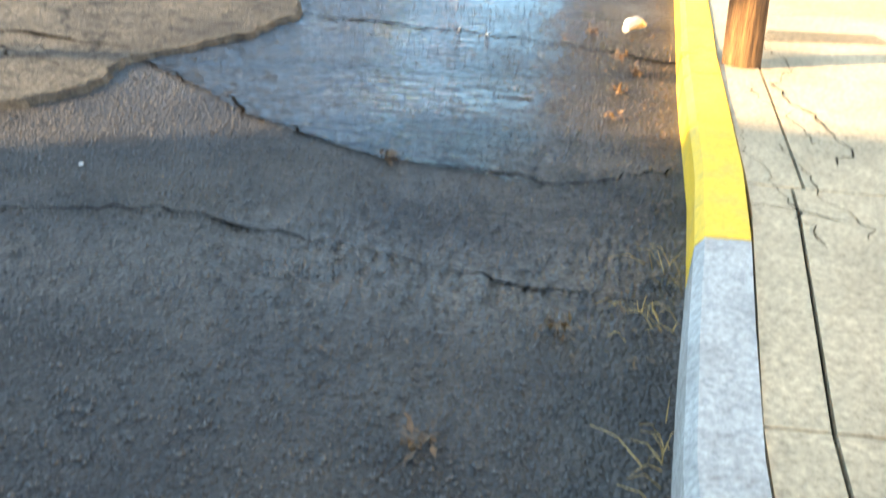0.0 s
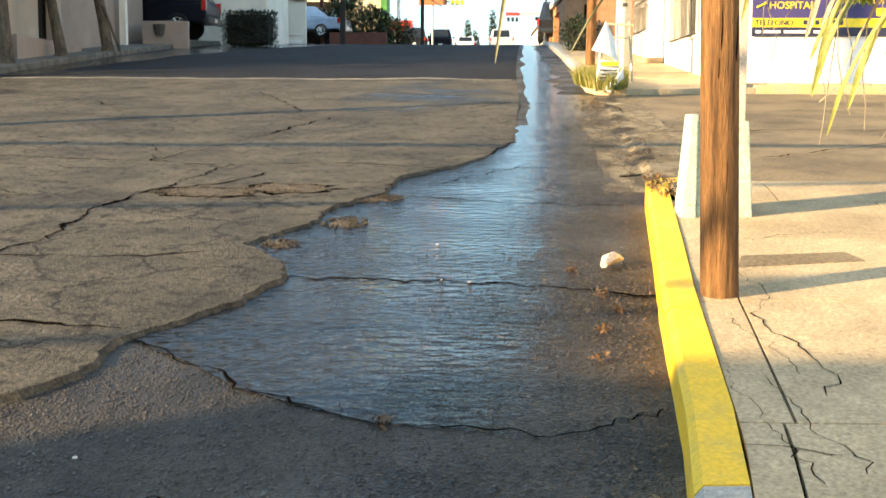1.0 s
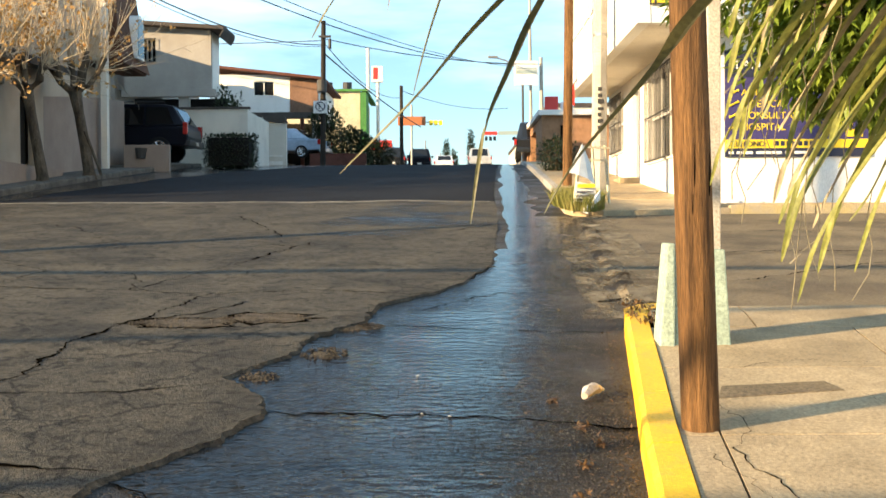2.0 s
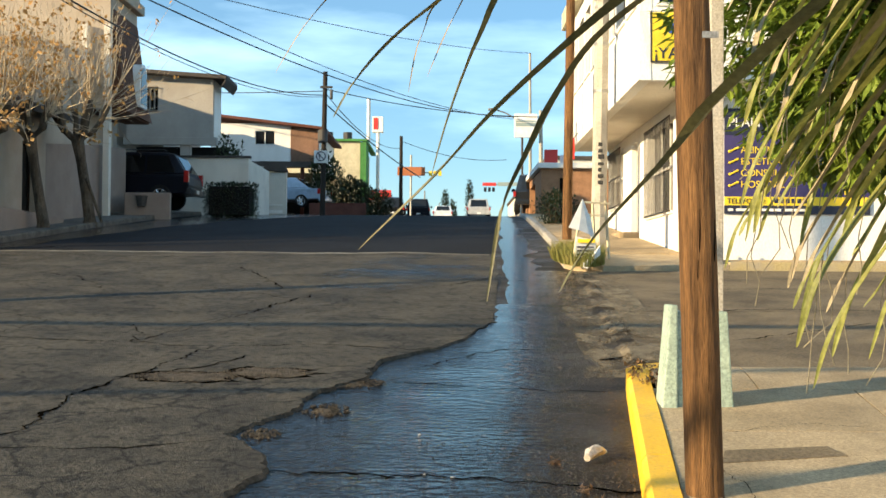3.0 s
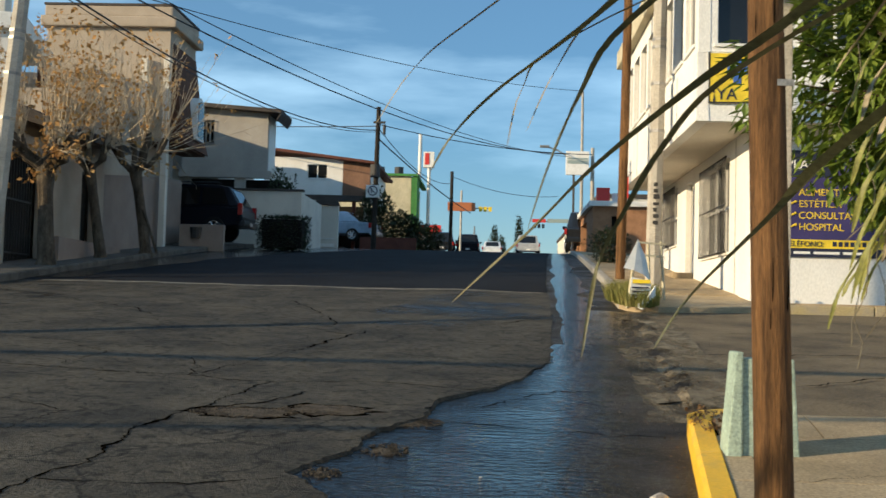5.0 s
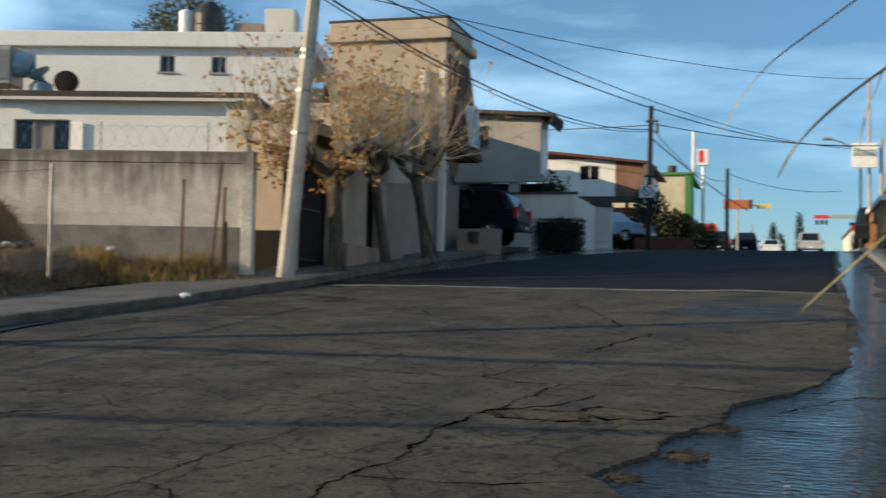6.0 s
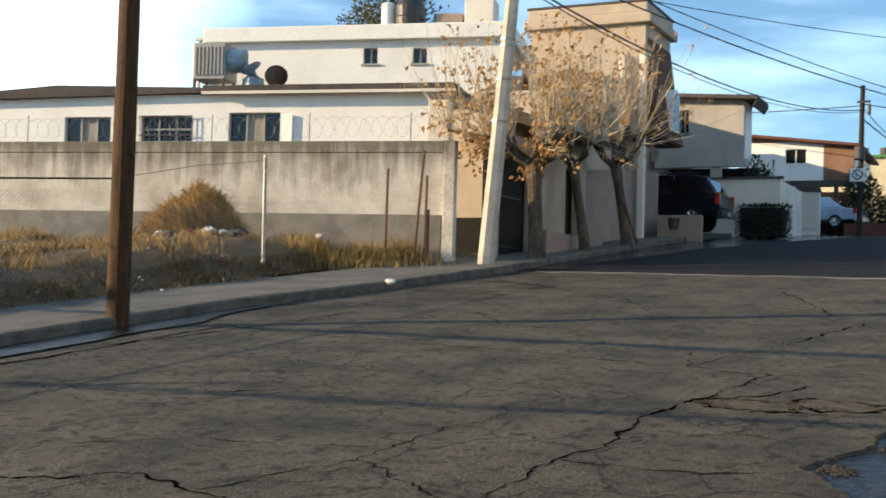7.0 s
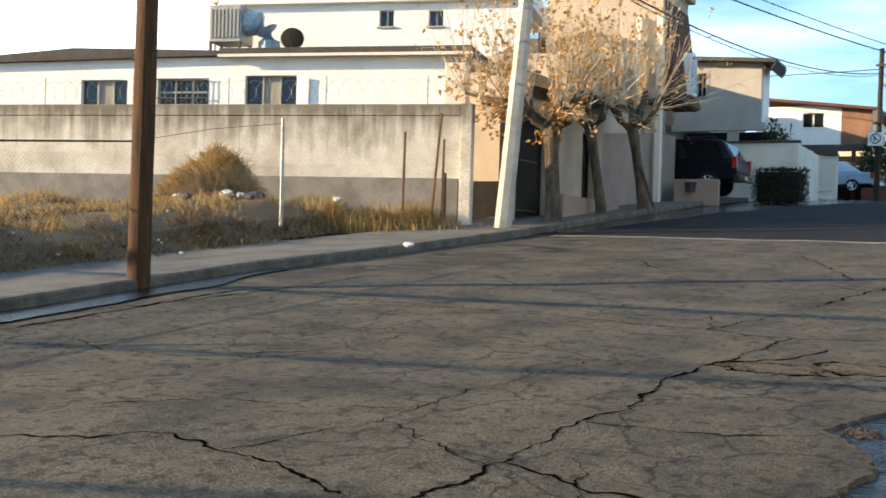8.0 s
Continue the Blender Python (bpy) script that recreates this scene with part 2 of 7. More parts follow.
def fine_cracks(m):
    """Hair cracks and dark pits in old concrete, denser in some patches."""
    n, l = m.node_tree.nodes, m.node_tree.links
    b = n["Principled BSDF"]
    tc, nz, vo = n.new("ShaderNodeTexCoord"), n.new("ShaderNodeTexNoise"), n.new("ShaderNodeTexVoronoi")
    nz.inputs["Scale"].default_value, nz.inputs["Detail"].default_value = 2.2, 6
    ml, ad = n.new("ShaderNodeVectorMath"), n.new("ShaderNodeVectorMath")
    ml.operation = "SCALE"
    ml.inputs["Scale"].default_value = 0.9
    l.new(tc.outputs["Object"], nz.inputs["Vector"])
    l.new(nz.outputs["Color"], ml.inputs[0])
    l.new(tc.outputs["Object"], ad.inputs[0])
    l.new(ml.outputs[0], ad.inputs[1])
    vo.feature = "DISTANCE_TO_EDGE"
    vo.inputs["Scale"].default_value = 0.85
    l.new(ad.outputs[0], vo.inputs["Vector"])
    r = n.new("ShaderNodeMapRange")
    r.inputs["From Min"].default_value, r.inputs["From Max"].default_value = 0.005, 0.02
    r.inputs["To Min"].default_value, r.inputs["To Max"].default_value = 0.3, 1.0
    l.new(vo.outputs["Distance"], r.inputs[0])
    patch, pr_ = n.new("ShaderNodeTexNoise"), n.new("ShaderNodeMapRange")
    patch.inputs["Scale"].default_value = 0.45
    l.new(tc.outputs["Object"], patch.inputs["Vector"])
    pr_.inputs["From Min"].default_value, pr_.inputs["From Max"].default_value = 0.40, 0.50
    l.new(patch.outputs[0], pr_.inputs[0])
    mixv = n.new("ShaderNodeMix")
    mixv.inputs["A"].default_value = 1.0
    l.new(pr_.outputs[0], mixv.inputs["Factor"])
    l.new(r.outputs[0], mixv.inputs["B"])
    pit, pt = n.new("ShaderNodeTexNoise"), n.new("ShaderNodeMapRange")
    pit.inputs["Scale"].default_value, pit.inputs["Detail"].default_value = 9.0, 5
    pt.inputs["From Min"].default_value, pt.inputs["From Max"].default_value = 0.34, 0.47
    pt.inputs["To Min"].default_value = 0.4
    l.new(tc.outputs["Object"], pit.inputs["Vector"])
    l.new(pit.outputs[0], pt.inputs[0])
    pm_ = n.new("ShaderNodeMath")
    pm_.operation = "MULTIPLY"
    l.new(mixv.outputs["Result"], pm_.inputs[0])
    l.new(pt.outputs[0], pm_.inputs[1])
    mul = n.new("ShaderNodeMixRGB")
    mul.blend_type = "MULTIPLY"
    mul.inputs[0].default_value = 1
    old = b.inputs["Base Color"].links[0].from_socket
    l.new(old, mul.inputs[1])
    l.new(pm_.outputs[0], mul.inputs[2])
    l.new(mul.outputs[0], b.inputs["Base Color"])


M_ROAD = mat("worn_concrete_road", (0.132, 0.115, 0.086), (0.056, 0.051, 0.042), scale=1.1, fine=38, rough=0.82, bump=1.0, dist=0.03, fine_amount=0.8)
fine_cracks(M_ROAD)
M_ASPHALT = wet_asphalt()
M_SIDE = mat("dusty_asphalt", (0.25, 0.195, 0.125), (0.12, 0.095, 0.065), scale=0.9, fine=40, rough=0.85, bump=1.0, dist=0.02, fine_amount=0.6)
M_WATER = water_material()
M_FRESH = mat("dark_fresh_asphalt", (0.017, 0.018, 0.022), (0.010, 0.010, 0.012), scale=0.6, fine=40, rough=0.85, bump=0.6)
M_FRESH.node_tree.nodes["Principled BSDF"].inputs["Specular IOR Level"].default_value = 0.1
M_CRACK = mat("crack_dirt", (0.006, 0.005, 0.004), fine=50, rough=1.0, bump=0.5)
M_CRACK.node_tree.nodes["Principled BSDF"].inputs["Specular IOR Level"].default_value = 0.0
M_GRAVEL = mat("loose_gravel", (0.135, 0.11, 0.08), (0.06, 0.048, 0.036), scale=8, fine=60, rough=0.9, bump=1.0, dist=0.02, fine_amount=0.7, per_object=0.35)
M_PAVE = mat("pavement_concrete", (0.53, 0.41, 0.255), (0.36, 0.28, 0.175), scale=1.6, fine=55, rough=0.85, bump=0.45, per_object=0.08)
# left side's concrete: dirt and the shade there both darken this colour
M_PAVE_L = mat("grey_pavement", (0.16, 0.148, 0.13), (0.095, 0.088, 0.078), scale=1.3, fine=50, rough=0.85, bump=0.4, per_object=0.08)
M_KERB_Y = mat("yellow_kerb_paint", (0.80, 0.47, 0.022), (0.60, 0.38, 0.07), scale=5, fine=50, rough=0.6, bump=0.35, mixpos=(0.5, 0.72), fine_amount=0.25)
M_KERB_FADED = mat("faded_kerb_paint", (0.50, 0.40, 0.20), (0.42, 0.36, 0.27), scale=3, fine=50, rough=0.8, bump=0.4)
M_JOINT = mat("pale_joint_mortar", (0.30, 0.275, 0.225), (0.13, 0.12, 0.10), scale=2.5, fine=40, rough=0.85, bump=0.6)
M_KERB = mat("kerb_concrete", (0.46, 0.43, 0.38), (0.33, 0.30, 0.26), scale=3, fine=60, rough=0.8, bump=0.4)
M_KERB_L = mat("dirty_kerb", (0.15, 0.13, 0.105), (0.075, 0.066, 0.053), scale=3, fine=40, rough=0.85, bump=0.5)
M_EARTH = mat("dry_earth", (0.17, 0.12, 0.07), (0.085, 0.06, 0.036), scale=1.0, fine=25, rough=0.95, bump=1.0, dist=0.03)
M_GROUND = mat("far_ground", (0.20, 0.17, 0.13), (0.13, 0.12, 0.09), scale=0.05, fine=2, rough=0.95, bump=0)
M_WOOD = mat("weathered_pole_wood", (0.27, 0.14, 0.055), (0.085, 0.045, 0.02), scale=3.5, fine=22, rough=0.8, bump=0.9, stretch=(7, 7, 0.5), dist=0.02, mixpos=(0.38, 0.68), fine_amount=0.6)
M_WOOD_D = mat("dark_pole_wood", (0.12, 0.055, 0.02), (0.05, 0.026, 0.012), scale=3.5, fine=22, rough=0.8, bump=0.9, stretch=(7, 7, 0.5), dist=0.02, fine_amount=0.6)
M_TAR = mat("tarred_pole_wood", (0.045, 0.036, 0.028), (0.025, 0.02, 0.016), scale=3.5, fine=22, rough=0.85, bump=0.6, stretch=(7, 7, 0.5), dist=0.02)
M_CONC = mat("pole_concrete", (0.56, 0.51, 0.43), (0.42, 0.38, 0.32), scale=2.5, fine=60, rough=0.8, bump=0.3)
M_MINT = mat("mint_painted_concrete", (0.42, 0.53, 0.44), (0.31, 0.40, 0.34), scale=5, fine=45, rough=0.75, bump=0.6)
M_LEAF = mat("green_leaf", (0.24, 0.31, 0.045), (0.12, 0.19, 0.03), scale=2, fine=30, rough=0.45, bump=0, per_object=0.45, translucent=0.35)
M_PALM = mat("palm_leaf", (0.36, 0.34, 0.08), (0.20, 0.23, 0.06), scale=1.2, fine=60, rough=0.5, bump=0.2, stretch=(1, 1, 1), per_object=0.3, translucent=0.3)
M_PALM_OLD = mat("olive_palm_leaf", (0.17, 0.15, 0.06), (0.09, 0.10, 0.045), scale=1.2, fine=60, rough=0.5, bump=0.2, per_object=0.25, translucent=0.15)
M_PALM_DRY = mat("dry_palm_thread", (0.40, 0.34, 0.22), (0.28, 0.23, 0.15), rough=0.7, bump=0)
M_BARK = mat("grey_bark", (0.15, 0.12, 0.085), (0.06, 0.045, 0.033), scale=6, fine=40, rough=0.9, bump=0.9, stretch=(1, 1, 0.4), dist=0.02)
M_TWIG = mat("pale_twig", (0.60, 0.50, 0.36), (0.42, 0.34, 0.24), scale=4, rough=0.9, bump=0)
M_WET_LEAF = mat("sodden_leaf", (0.20, 0.115, 0.05), (0.09, 0.05, 0.024), scale=5, rough=0.5, bump=0, per_object=0.5, translucent=0.15)
M_BROWN_LEAF = mat("dead_leaf", (0.55, 0.34, 0.13), (0.38, 0.20, 0.07), scale=5, rough=0.8, bump=0, per_object=0.5, translucent=0.3)
M_GRASS = mat("dry_grass", (0.60, 0.41, 0.16), (0.30, 0.19, 0.07), scale=0.8, rough=0.85, bump=0, per_object=0.6, translucent=0.3)
M_WEED = mat("dead_brush", (0.27, 0.17, 0.075), (0.13, 0.08, 0.04), scale=2, rough=0.9, bump=0, per_object=0.45)
M_LAWN = mat("kerb_grass", (0.19, 0.20, 0.05), (0.28, 0.24, 0.08), scale=4, rough=0.8, bump=0, per_object=0.4, translucent=0.25)
M_TWIG_OLD = mat("tangled_dry_stems", (0.46, 0.30, 0.13), (0.22, 0.14, 0.065), scale=2, rough=0.9, bump=0, per_object=0.5)
M_STAINED = mat("stained_render_wall", (0.74, 0.68, 0.58), (0.50, 0.44, 0.36), scale=1.2, fine=35, rough=0.88, bump=0.35)


def damp_streaks(m, top, drop):
    """Black damp along the top of a wall, running down in streaks."""
    n, l = m.node_tree.nodes, m.node_tree.links
    b = n["Principled BSDF"]
    tc, mpn, nz, n2 = n.new("ShaderNodeTexCoord"), n.new("ShaderNodeMapping"), n.new("ShaderNodeTexNoise"), n.new("ShaderNodeTexNoise")
    mpn.inputs["Scale"].default_value = (4.0, 4.0, 0.35)
    nz.inputs["Scale"].default_value, nz.inputs["Detail"].default_value, nz.inputs["Roughness"].default_value = 1.0, 5, 0.65
    n2.inputs["Scale"].default_value, n2.inputs["Detail"].default_value = 1.4, 6
    l.new(tc.outputs["Object"], mpn.inputs[0])
    l.new(mpn.outputs[0], nz.inputs["Vector"])
    l.new(tc.outputs["Object"], n2.inputs["Vector"])
    sp, mr = n.new("ShaderNodeSeparateXYZ"), n.new("ShaderNodeMapRange")
    l.new(tc.outputs["Object"], sp.inputs[0])
    mr.inputs["From Min"].default_value, mr.inputs["From Max"].default_value = top - drop, top
    mr.inputs["To Min"].default_value, mr.inputs["To Max"].default_value = -0.32, 0.48
    l.new(sp.outputs["Z"], mr.inputs[0])
    a, c, r, mu, mix = n.new("ShaderNodeMath"), n.new("ShaderNodeMath"), n.new("ShaderNodeMapRange"), n.new("ShaderNodeMath"), n.new("ShaderNodeMixRGB")
    l.new(nz.outputs[0], a.inputs[0])
    l.new(mr.outputs[0], a.inputs[1])
    c.operation = "MULTIPLY_ADD"
    c.inputs[1].default_value = 0.5
    l.new(n2.outputs[0], c.inputs[0])
    l.new(a.outputs[0], c.inputs[2])
    r.inputs["From Min"].default_value, r.inputs["From Max"].default_value = 0.78, 1.2
    r.inputs["To Max"].default_value = 0.85
    l.new(c.outputs[0], r.inputs[0])
    mix.inputs[2].default_value = (0.10, 0.085, 0.06, 1)
    l.new(r.outputs[0], mix.inputs[0])
    l.new(b.inputs["Base Color"].links[0].from_socket, mix.inputs[1])
    l.new(mix.outputs[0], b.inputs["Base Color"])


M_WHITE = mat("white_wall_paint", (0.80, 0.78, 0.73), (0.66, 0.64, 0.59), scale=0.8, fine=40, rough=0.8, bump=0.15, stretch=(1, 1, 0.4), mixpos=(0.5, 0.8), fine_amount=0.15)
M_CREAM = mat("cream_wall_paint", (0.70, 0.65, 0.56), (0.57, 0.53, 0.45), scale=0.9, fine=40, rough=0.85, bump=0.2, mixpos=(0.45, 0.75), fine_amount=0.2)
M_BEIGE = mat("beige_wall_paint", (0.41, 0.38, 0.34), (0.33, 0.305, 0.275), scale=0.7, fine=40, rough=0.85, bump=0.2, fine_amount=0.2)
M_ROSE = mat("dusty_rose_wall_paint", (0.31, 0.24, 0.195), (0.25, 0.19, 0.155), scale=0.9, fine=40, rough=0.85, bump=0.2, fine_amount=0.2)
M_TAN = mat("tan_wall_paint", (0.44, 0.365, 0.285), (0.36, 0.295, 0.225), scale=0.8, fine=40, rough=0.85, bump=0.2, fine_amount=0.2)
M_BROWN = mat("brown_wall_paint", (0.30, 0.17, 0.11), scale=0.9, fine=40, rough=0.85, bump=0.2)
M_YELLOW = mat("yellow_wall_paint", (0.72, 0.64, 0.44), scale=0.9, fine=40, rough=0.8, bump=0.15)
M_GREEN = mat("green_wall_paint", (0.10, 0.30, 0.08), scale=0.9, fine=40, rough=0.8, bump=0.15)
M_ROOF = mat("dark_roof_edge", (0.10, 0.085, 0.075), scale=2, fine=30, rough=0.85, bump=0.4)
M_SHINGLE = mat("brown_shingle", (0.16, 0.075, 0.045), (0.10, 0.05, 0.03), scale=3, fine=20, rough=0.85, bump=0.9, per_object=0.25)
M_REDTILE = mat("red_roof_edge", (0.17, 0.065, 0.045), scale=2, fine=30, rough=0.8, bump=0.3)
M_GLASS = plain("window_glass", (0.010, 0.010, 0.010), 0.08)
M_CURTAIN = mat("curtain_cloth", (0.42, 0.38, 0.32), (0.25, 0.22, 0.19), scale=3, fine=8, rough=0.9, bump=0.3, stretch=(12, 12, 0.4))
M_FRAME = plain("window_frame_paint", (0.32, 0.30, 0.27), 0.55)
M_WFRAME = plain("white_frame_paint", (0.75, 0.73, 0.68), 0.5)
M_IRON = mat("iron_bar", (0.05, 0.045, 0.04), rough=0.6, bump=0.1)
# near-black fill for openings and the hedge core: their shade put into colour
M_DARK = mat("dark_shade_fill", (0.02, 0.018, 0.016), rough=0.9, bump=0)
M_GALV = mat("galvanised_metal", (0.42, 0.41, 0.39), (0.30, 0.28, 0.25), scale=6, fine=60, rough=0.5, bump=0.1, metal=0.6)
M_RUST = mat("rusty_metal", (0.16, 0.09, 0.05), scale=8, fine=60, rough=0.8, bump=0.3)
M_BLACKP = plain("black_plastic", (0.012, 0.012, 0.013), 0.4)
M_TANK = mat("black_tank_plastic", (0.035, 0.033, 0.032), rough=0.45, bump=0.05)
M_CABLE = plain("cable_black", (0.015, 0.015, 0.016), 0.6)
M_NAVY = mat("navy_car_paint", (0.004, 0.005, 0.012), rough=0.4, bump=0, coat=0.12)
M_NAVY.node_tree.nodes["Principled BSDF"].inputs["Specular IOR Level"].default_value = 0.15
M_SILVER = mat("silver_car_paint", (0.42, 0.43, 0.44), rough=0.3, bump=0, coat=0.7, fine_amount=0.05)
M_BLUECAR = mat("pale_blue_car_paint", (0.36, 0.46, 0.58), rough=0.3, bump=0, coat=0.7, fine_amount=0.05)
M_BLACKCAR = mat("black_car_paint", (0.015, 0.015, 0.017), rough=0.25, bump=0, coat=0.8)
M_WHITECAR = mat("white_car_paint", (0.72, 0.72, 0.71), rough=0.3, bump=0, coat=0.7, fine_amount=0.05)
M_TYRE = mat("tyre_rubber", (0.015, 0.015, 0.015), rough=0.85, bump=0.2)
M_CHROME = plain("alloy_rim", (0.6, 0.6, 0.6), 0.25, 0.9)
M_TAIL = plain("red_tail_lens", (0.35, 0.015, 0.012), 0.2, 0, 0.6)
M_PURPLE = mat("violet_banner", (0.052, 0.038, 0.135), (0.034, 0.027, 0.10), scale=1.2, fine=30, rough=0.5, bump=0.1, fine_amount=0.1)
M_NAVYSIGN = plain("navy_sign_vinyl", (0.02, 0.022, 0.045), 0.5)
M_YSIGN = mat("yellow_sign_paint", (0.85, 0.62, 0.03), rough=0.45, bump=0, fine_amount=0.1)
M_BLUE = plain("blue_sign_paint", (0.05, 0.12, 0.40), 0.5)
M_RED = plain("red_sign_paint", (0.60, 0.04, 0.03), 0.5)
M_ORANGE = plain("orange_sign_paint", (0.42, 0.14, 0.05), 0.6)
M_WSIGN = mat("white_sign_sheet", (0.82, 0.80, 0.76), (0.70, 0.68, 0.63), scale=5, fine=20, rough=0.5, bump=0.1, fine_amount=0.1)
M_GREY = plain("grey_sign_paint", (0.30, 0.36, 0.34), 0.6)
M_HEDGE = mat("dark_hedge_leaf", (0.035, 0.055, 0.018), (0.02, 0.035, 0.012), scale=4, rough=0.6, bump=0, per_object=0.5, translucent=0.15)
M_PLASTIC = mat("pale_plastic", (0.70, 0.62, 0.52), rough=0.3, bump=0.1)
M_LITTER = mat("litter_paper", (0.75, 0.73, 0.70), scale=10, rough=0.7, bump=0.2)
M_PINE = mat("grey_green_needles", (0.14, 0.15, 0.085), scale=1, rough=0.8, bump=0, per_object=0.4)
M_HILL = mat("far_hill", (0.16, 0.17, 0.16), scale=0.02, fine=0.3, rough=1, bump=0)


# ---- mesh helpers ----
class Mb:
    """Gathers vertices and faces of one mesh."""

    def __init__(self):
        self.v, self.f = [], []

    def box(self, x0, x1, y0, y1, z0, z1, taper=0.0):
        k, t = len(self.v), taper
        self.v += [(x0, y0, z0), (x1, y0, z0), (x1, y1, z0), (x0, y1, z0), (x0 + t, y0 + t, z1), (x1 - t, y0 + t, z1), (x1 - t, y1 - t, z1), (x0 + t, y1 - t, z1)]
        self.f += [(k + 3, k + 2, k + 1, k), (k + 4, k + 5, k + 6, k + 7), (k, k + 1, k + 5, k + 4), (k + 1, k + 2, k + 6, k + 5), (k + 2, k + 3, k + 7, k + 6), (k + 3, k, k + 4, k + 7)]
        return self

    def tube(self, path, radii, n=8, cap=True, wobble=0.0):
        path = [Vector(p) for p in path]
        if not hasattr(radii, "__len__"):
            radii = [radii] * len(path)
        k = len(self.v)
        for i, p in enumerate(path):
            d = path[min(i + 1, len(path) - 1)] - path[max(i - 1, 0)]
            d = d.normalized() if d.length > 1e-9 else Vector((0, 0, 1))
            a = d.orthogonal() if abs(d.z) < 0.9 else Vector((1, 0, 0)) - d * d.x
            a.normalize()
            b = d.cross(a)
            for j in range(n):
                t = 2 * math.pi * j / n
                r = radii[i] * (1 + wobble * random.uniform(-1, 1))
                self.v.append(tuple(p + a * (r * math.cos(t)) + b * (r * math.sin(t))))
        for i in range(len(path) - 1):
            for j in range(n):
                q, w = k + i * n + j, k + i * n + (j + 1) % n
                self.f.append((q, w, w + n, q + n))
        if cap:
            self.f.append(tuple(k + j for j in reversed(range(n))))
            self.f.append(tuple(k + (len(path) - 1) * n + j for j in range(n)))
        return self

    def prism(self, pts, z0, z1):
        """An upright prism over a plan polygon given counter-clockwise; z0 and z1 are numbers or functions of x, y."""
        k, n = len(self.v), len(pts)
        for z in (z0, z1):
            self.v += [(x, y, z(x, y) if callable(z) else z) for x, y in pts]
        self.f += [tuple(k + i for i in reversed(range(n))), tuple(k + n + i for i in range(n))]
        self.f += [(k + i, k + (i + 1) % n, k + n + (i + 1) % n, k + n + i) for i in range(n)]
        return self

    def slab(self, pts, way):
        """A flat polygon thickened along way."""
        k, n = len(self.v), len(pts)
        w = Vector(way)
        self.v += [tuple(p) for p in pts] + [tuple(Vector(p) + w) for p in pts]
        self.f += [tuple(k + i for i in reversed(range(n))), tuple(k + n + i for i in range(n))]
        self.f += [(k + i, k + (i + 1) % n, k + n + (i + 1) % n, k + n + i) for i in range(n)]
        return self

    def quad(self, *pts):
        k = len(self.v)
        self.v += [tuple(p) for p in pts]
        self.f.append(tuple(range(k, k + len(pts))))
        return self

    def blob(self, c, r, rough=0.2, flat=1.0, n=8):
        """A lumpy stone-like body."""
        k = len(self.v)
        rows = n // 2
        for i in range(rows + 1):
            for j in range(n):
                a, b = math.pi * i / rows, 2 * math.pi * j / n
                q = r * (1 + rough * random.uniform(-1, 1))
                self.v.append((c[0] + q * math.sin(a) * math.cos(b), c[1] + q * math.sin(a) * math.sin(b), c[2] + q * flat * math.cos(a)))
        for i in range(rows):
            for j in range(n):
                q, w = k + i * n + j, k + i * n + (j + 1) % n
                self.f.append((q, q + n, w + n, w))
        return self


def part(name, mb, material, parent=None, label="", bevel=0.0, smooth=False):
    """One mesh object; the vertices are given in the world, or in the thing's own space where that stands at the origin."""
    me = bpy.data.meshes.new(name)
    off = Vector((0, 0, 0))
    if parent is not None:
        q = parent
        while q is not None:
            off += q.location
            q = q.parent
    me.from_pydata([tuple(Vector(p) - off) for p in mb.v], [], mb.f)
    bm = bmesh.new()
    bm.from_mesh(me)
    if bevel:
        bmesh.ops.remove_doubles(bm, verts=bm.verts, dist=1e-5)
        es = [e for e in bm.edges if len(e.link_faces) == 2 and e.calc_face_angle(0) > 0.5]
        bmesh.ops.bevel(bm, geom=es, offset=bevel, segments=2, affect="EDGES", profile=0.6, clamp_overlap=True)
    if len(bm.faces) < 60000 and not smooth:
        bmesh.ops.recalc_face_normals(bm, faces=bm.faces)
    bm.to_mesh(me)
    bm.free()
    if smooth:
        me.polygons.foreach_set("use_smooth", [True] * len(me.polygons))
    me.materials.append(material)
    ob = new(name, me)
    if parent is not None:
        ob.parent = parent
    if label:
        ob["label"] = label
    return ob


def thing(name, at, label, category, group="", kind=""):
    ob = new(name)
    ob.location = at
    ob.empty_display_size = 0.2
    return tagged(ob, label, category, group, kind)


def single(name, mb, material, label, category, group="", kind="", bevel=0.0, smooth=False):
    return tagged(part(name, mb, material, None, label, bevel, smooth), label, category, group, kind)


def lerp(x, pts):
    return float(np.interp(x, [p[0] for p in pts], [p[1] for p in pts]))


# ---- the street's shape ----
_ys = np.linspace(-80, 420, 5001)
_sl = np.interp(_ys, [-60, -20, 0, 30, 35, 40, 45, 50, 55, 110, 130, 400], [0.06, 0.0916, 0.0916, 0.0916, 0.084, 0.074, 0.063, 0.053, 0.045, 0.04, 0.01, 0.005])
_gz = np.concatenate([[0], np.cumsum((_sl[1:] + _sl[:-1]) / 2 * 0.1)])
_gz -= np.interp(0, _ys, _gz)


def gz(y):
    """Height of the road at y: it climbs from the camera to a crest."""
    return float(np.interp(y, _ys, _gz))


LEFT = [(-60, -10.4), (8.4, -10.4), (13.7, -10.4), (17.6, -9.8), (21.7, -9.4), (40, -9.3), (70, -7.5), (120, -6.0), (400, -6.0)]
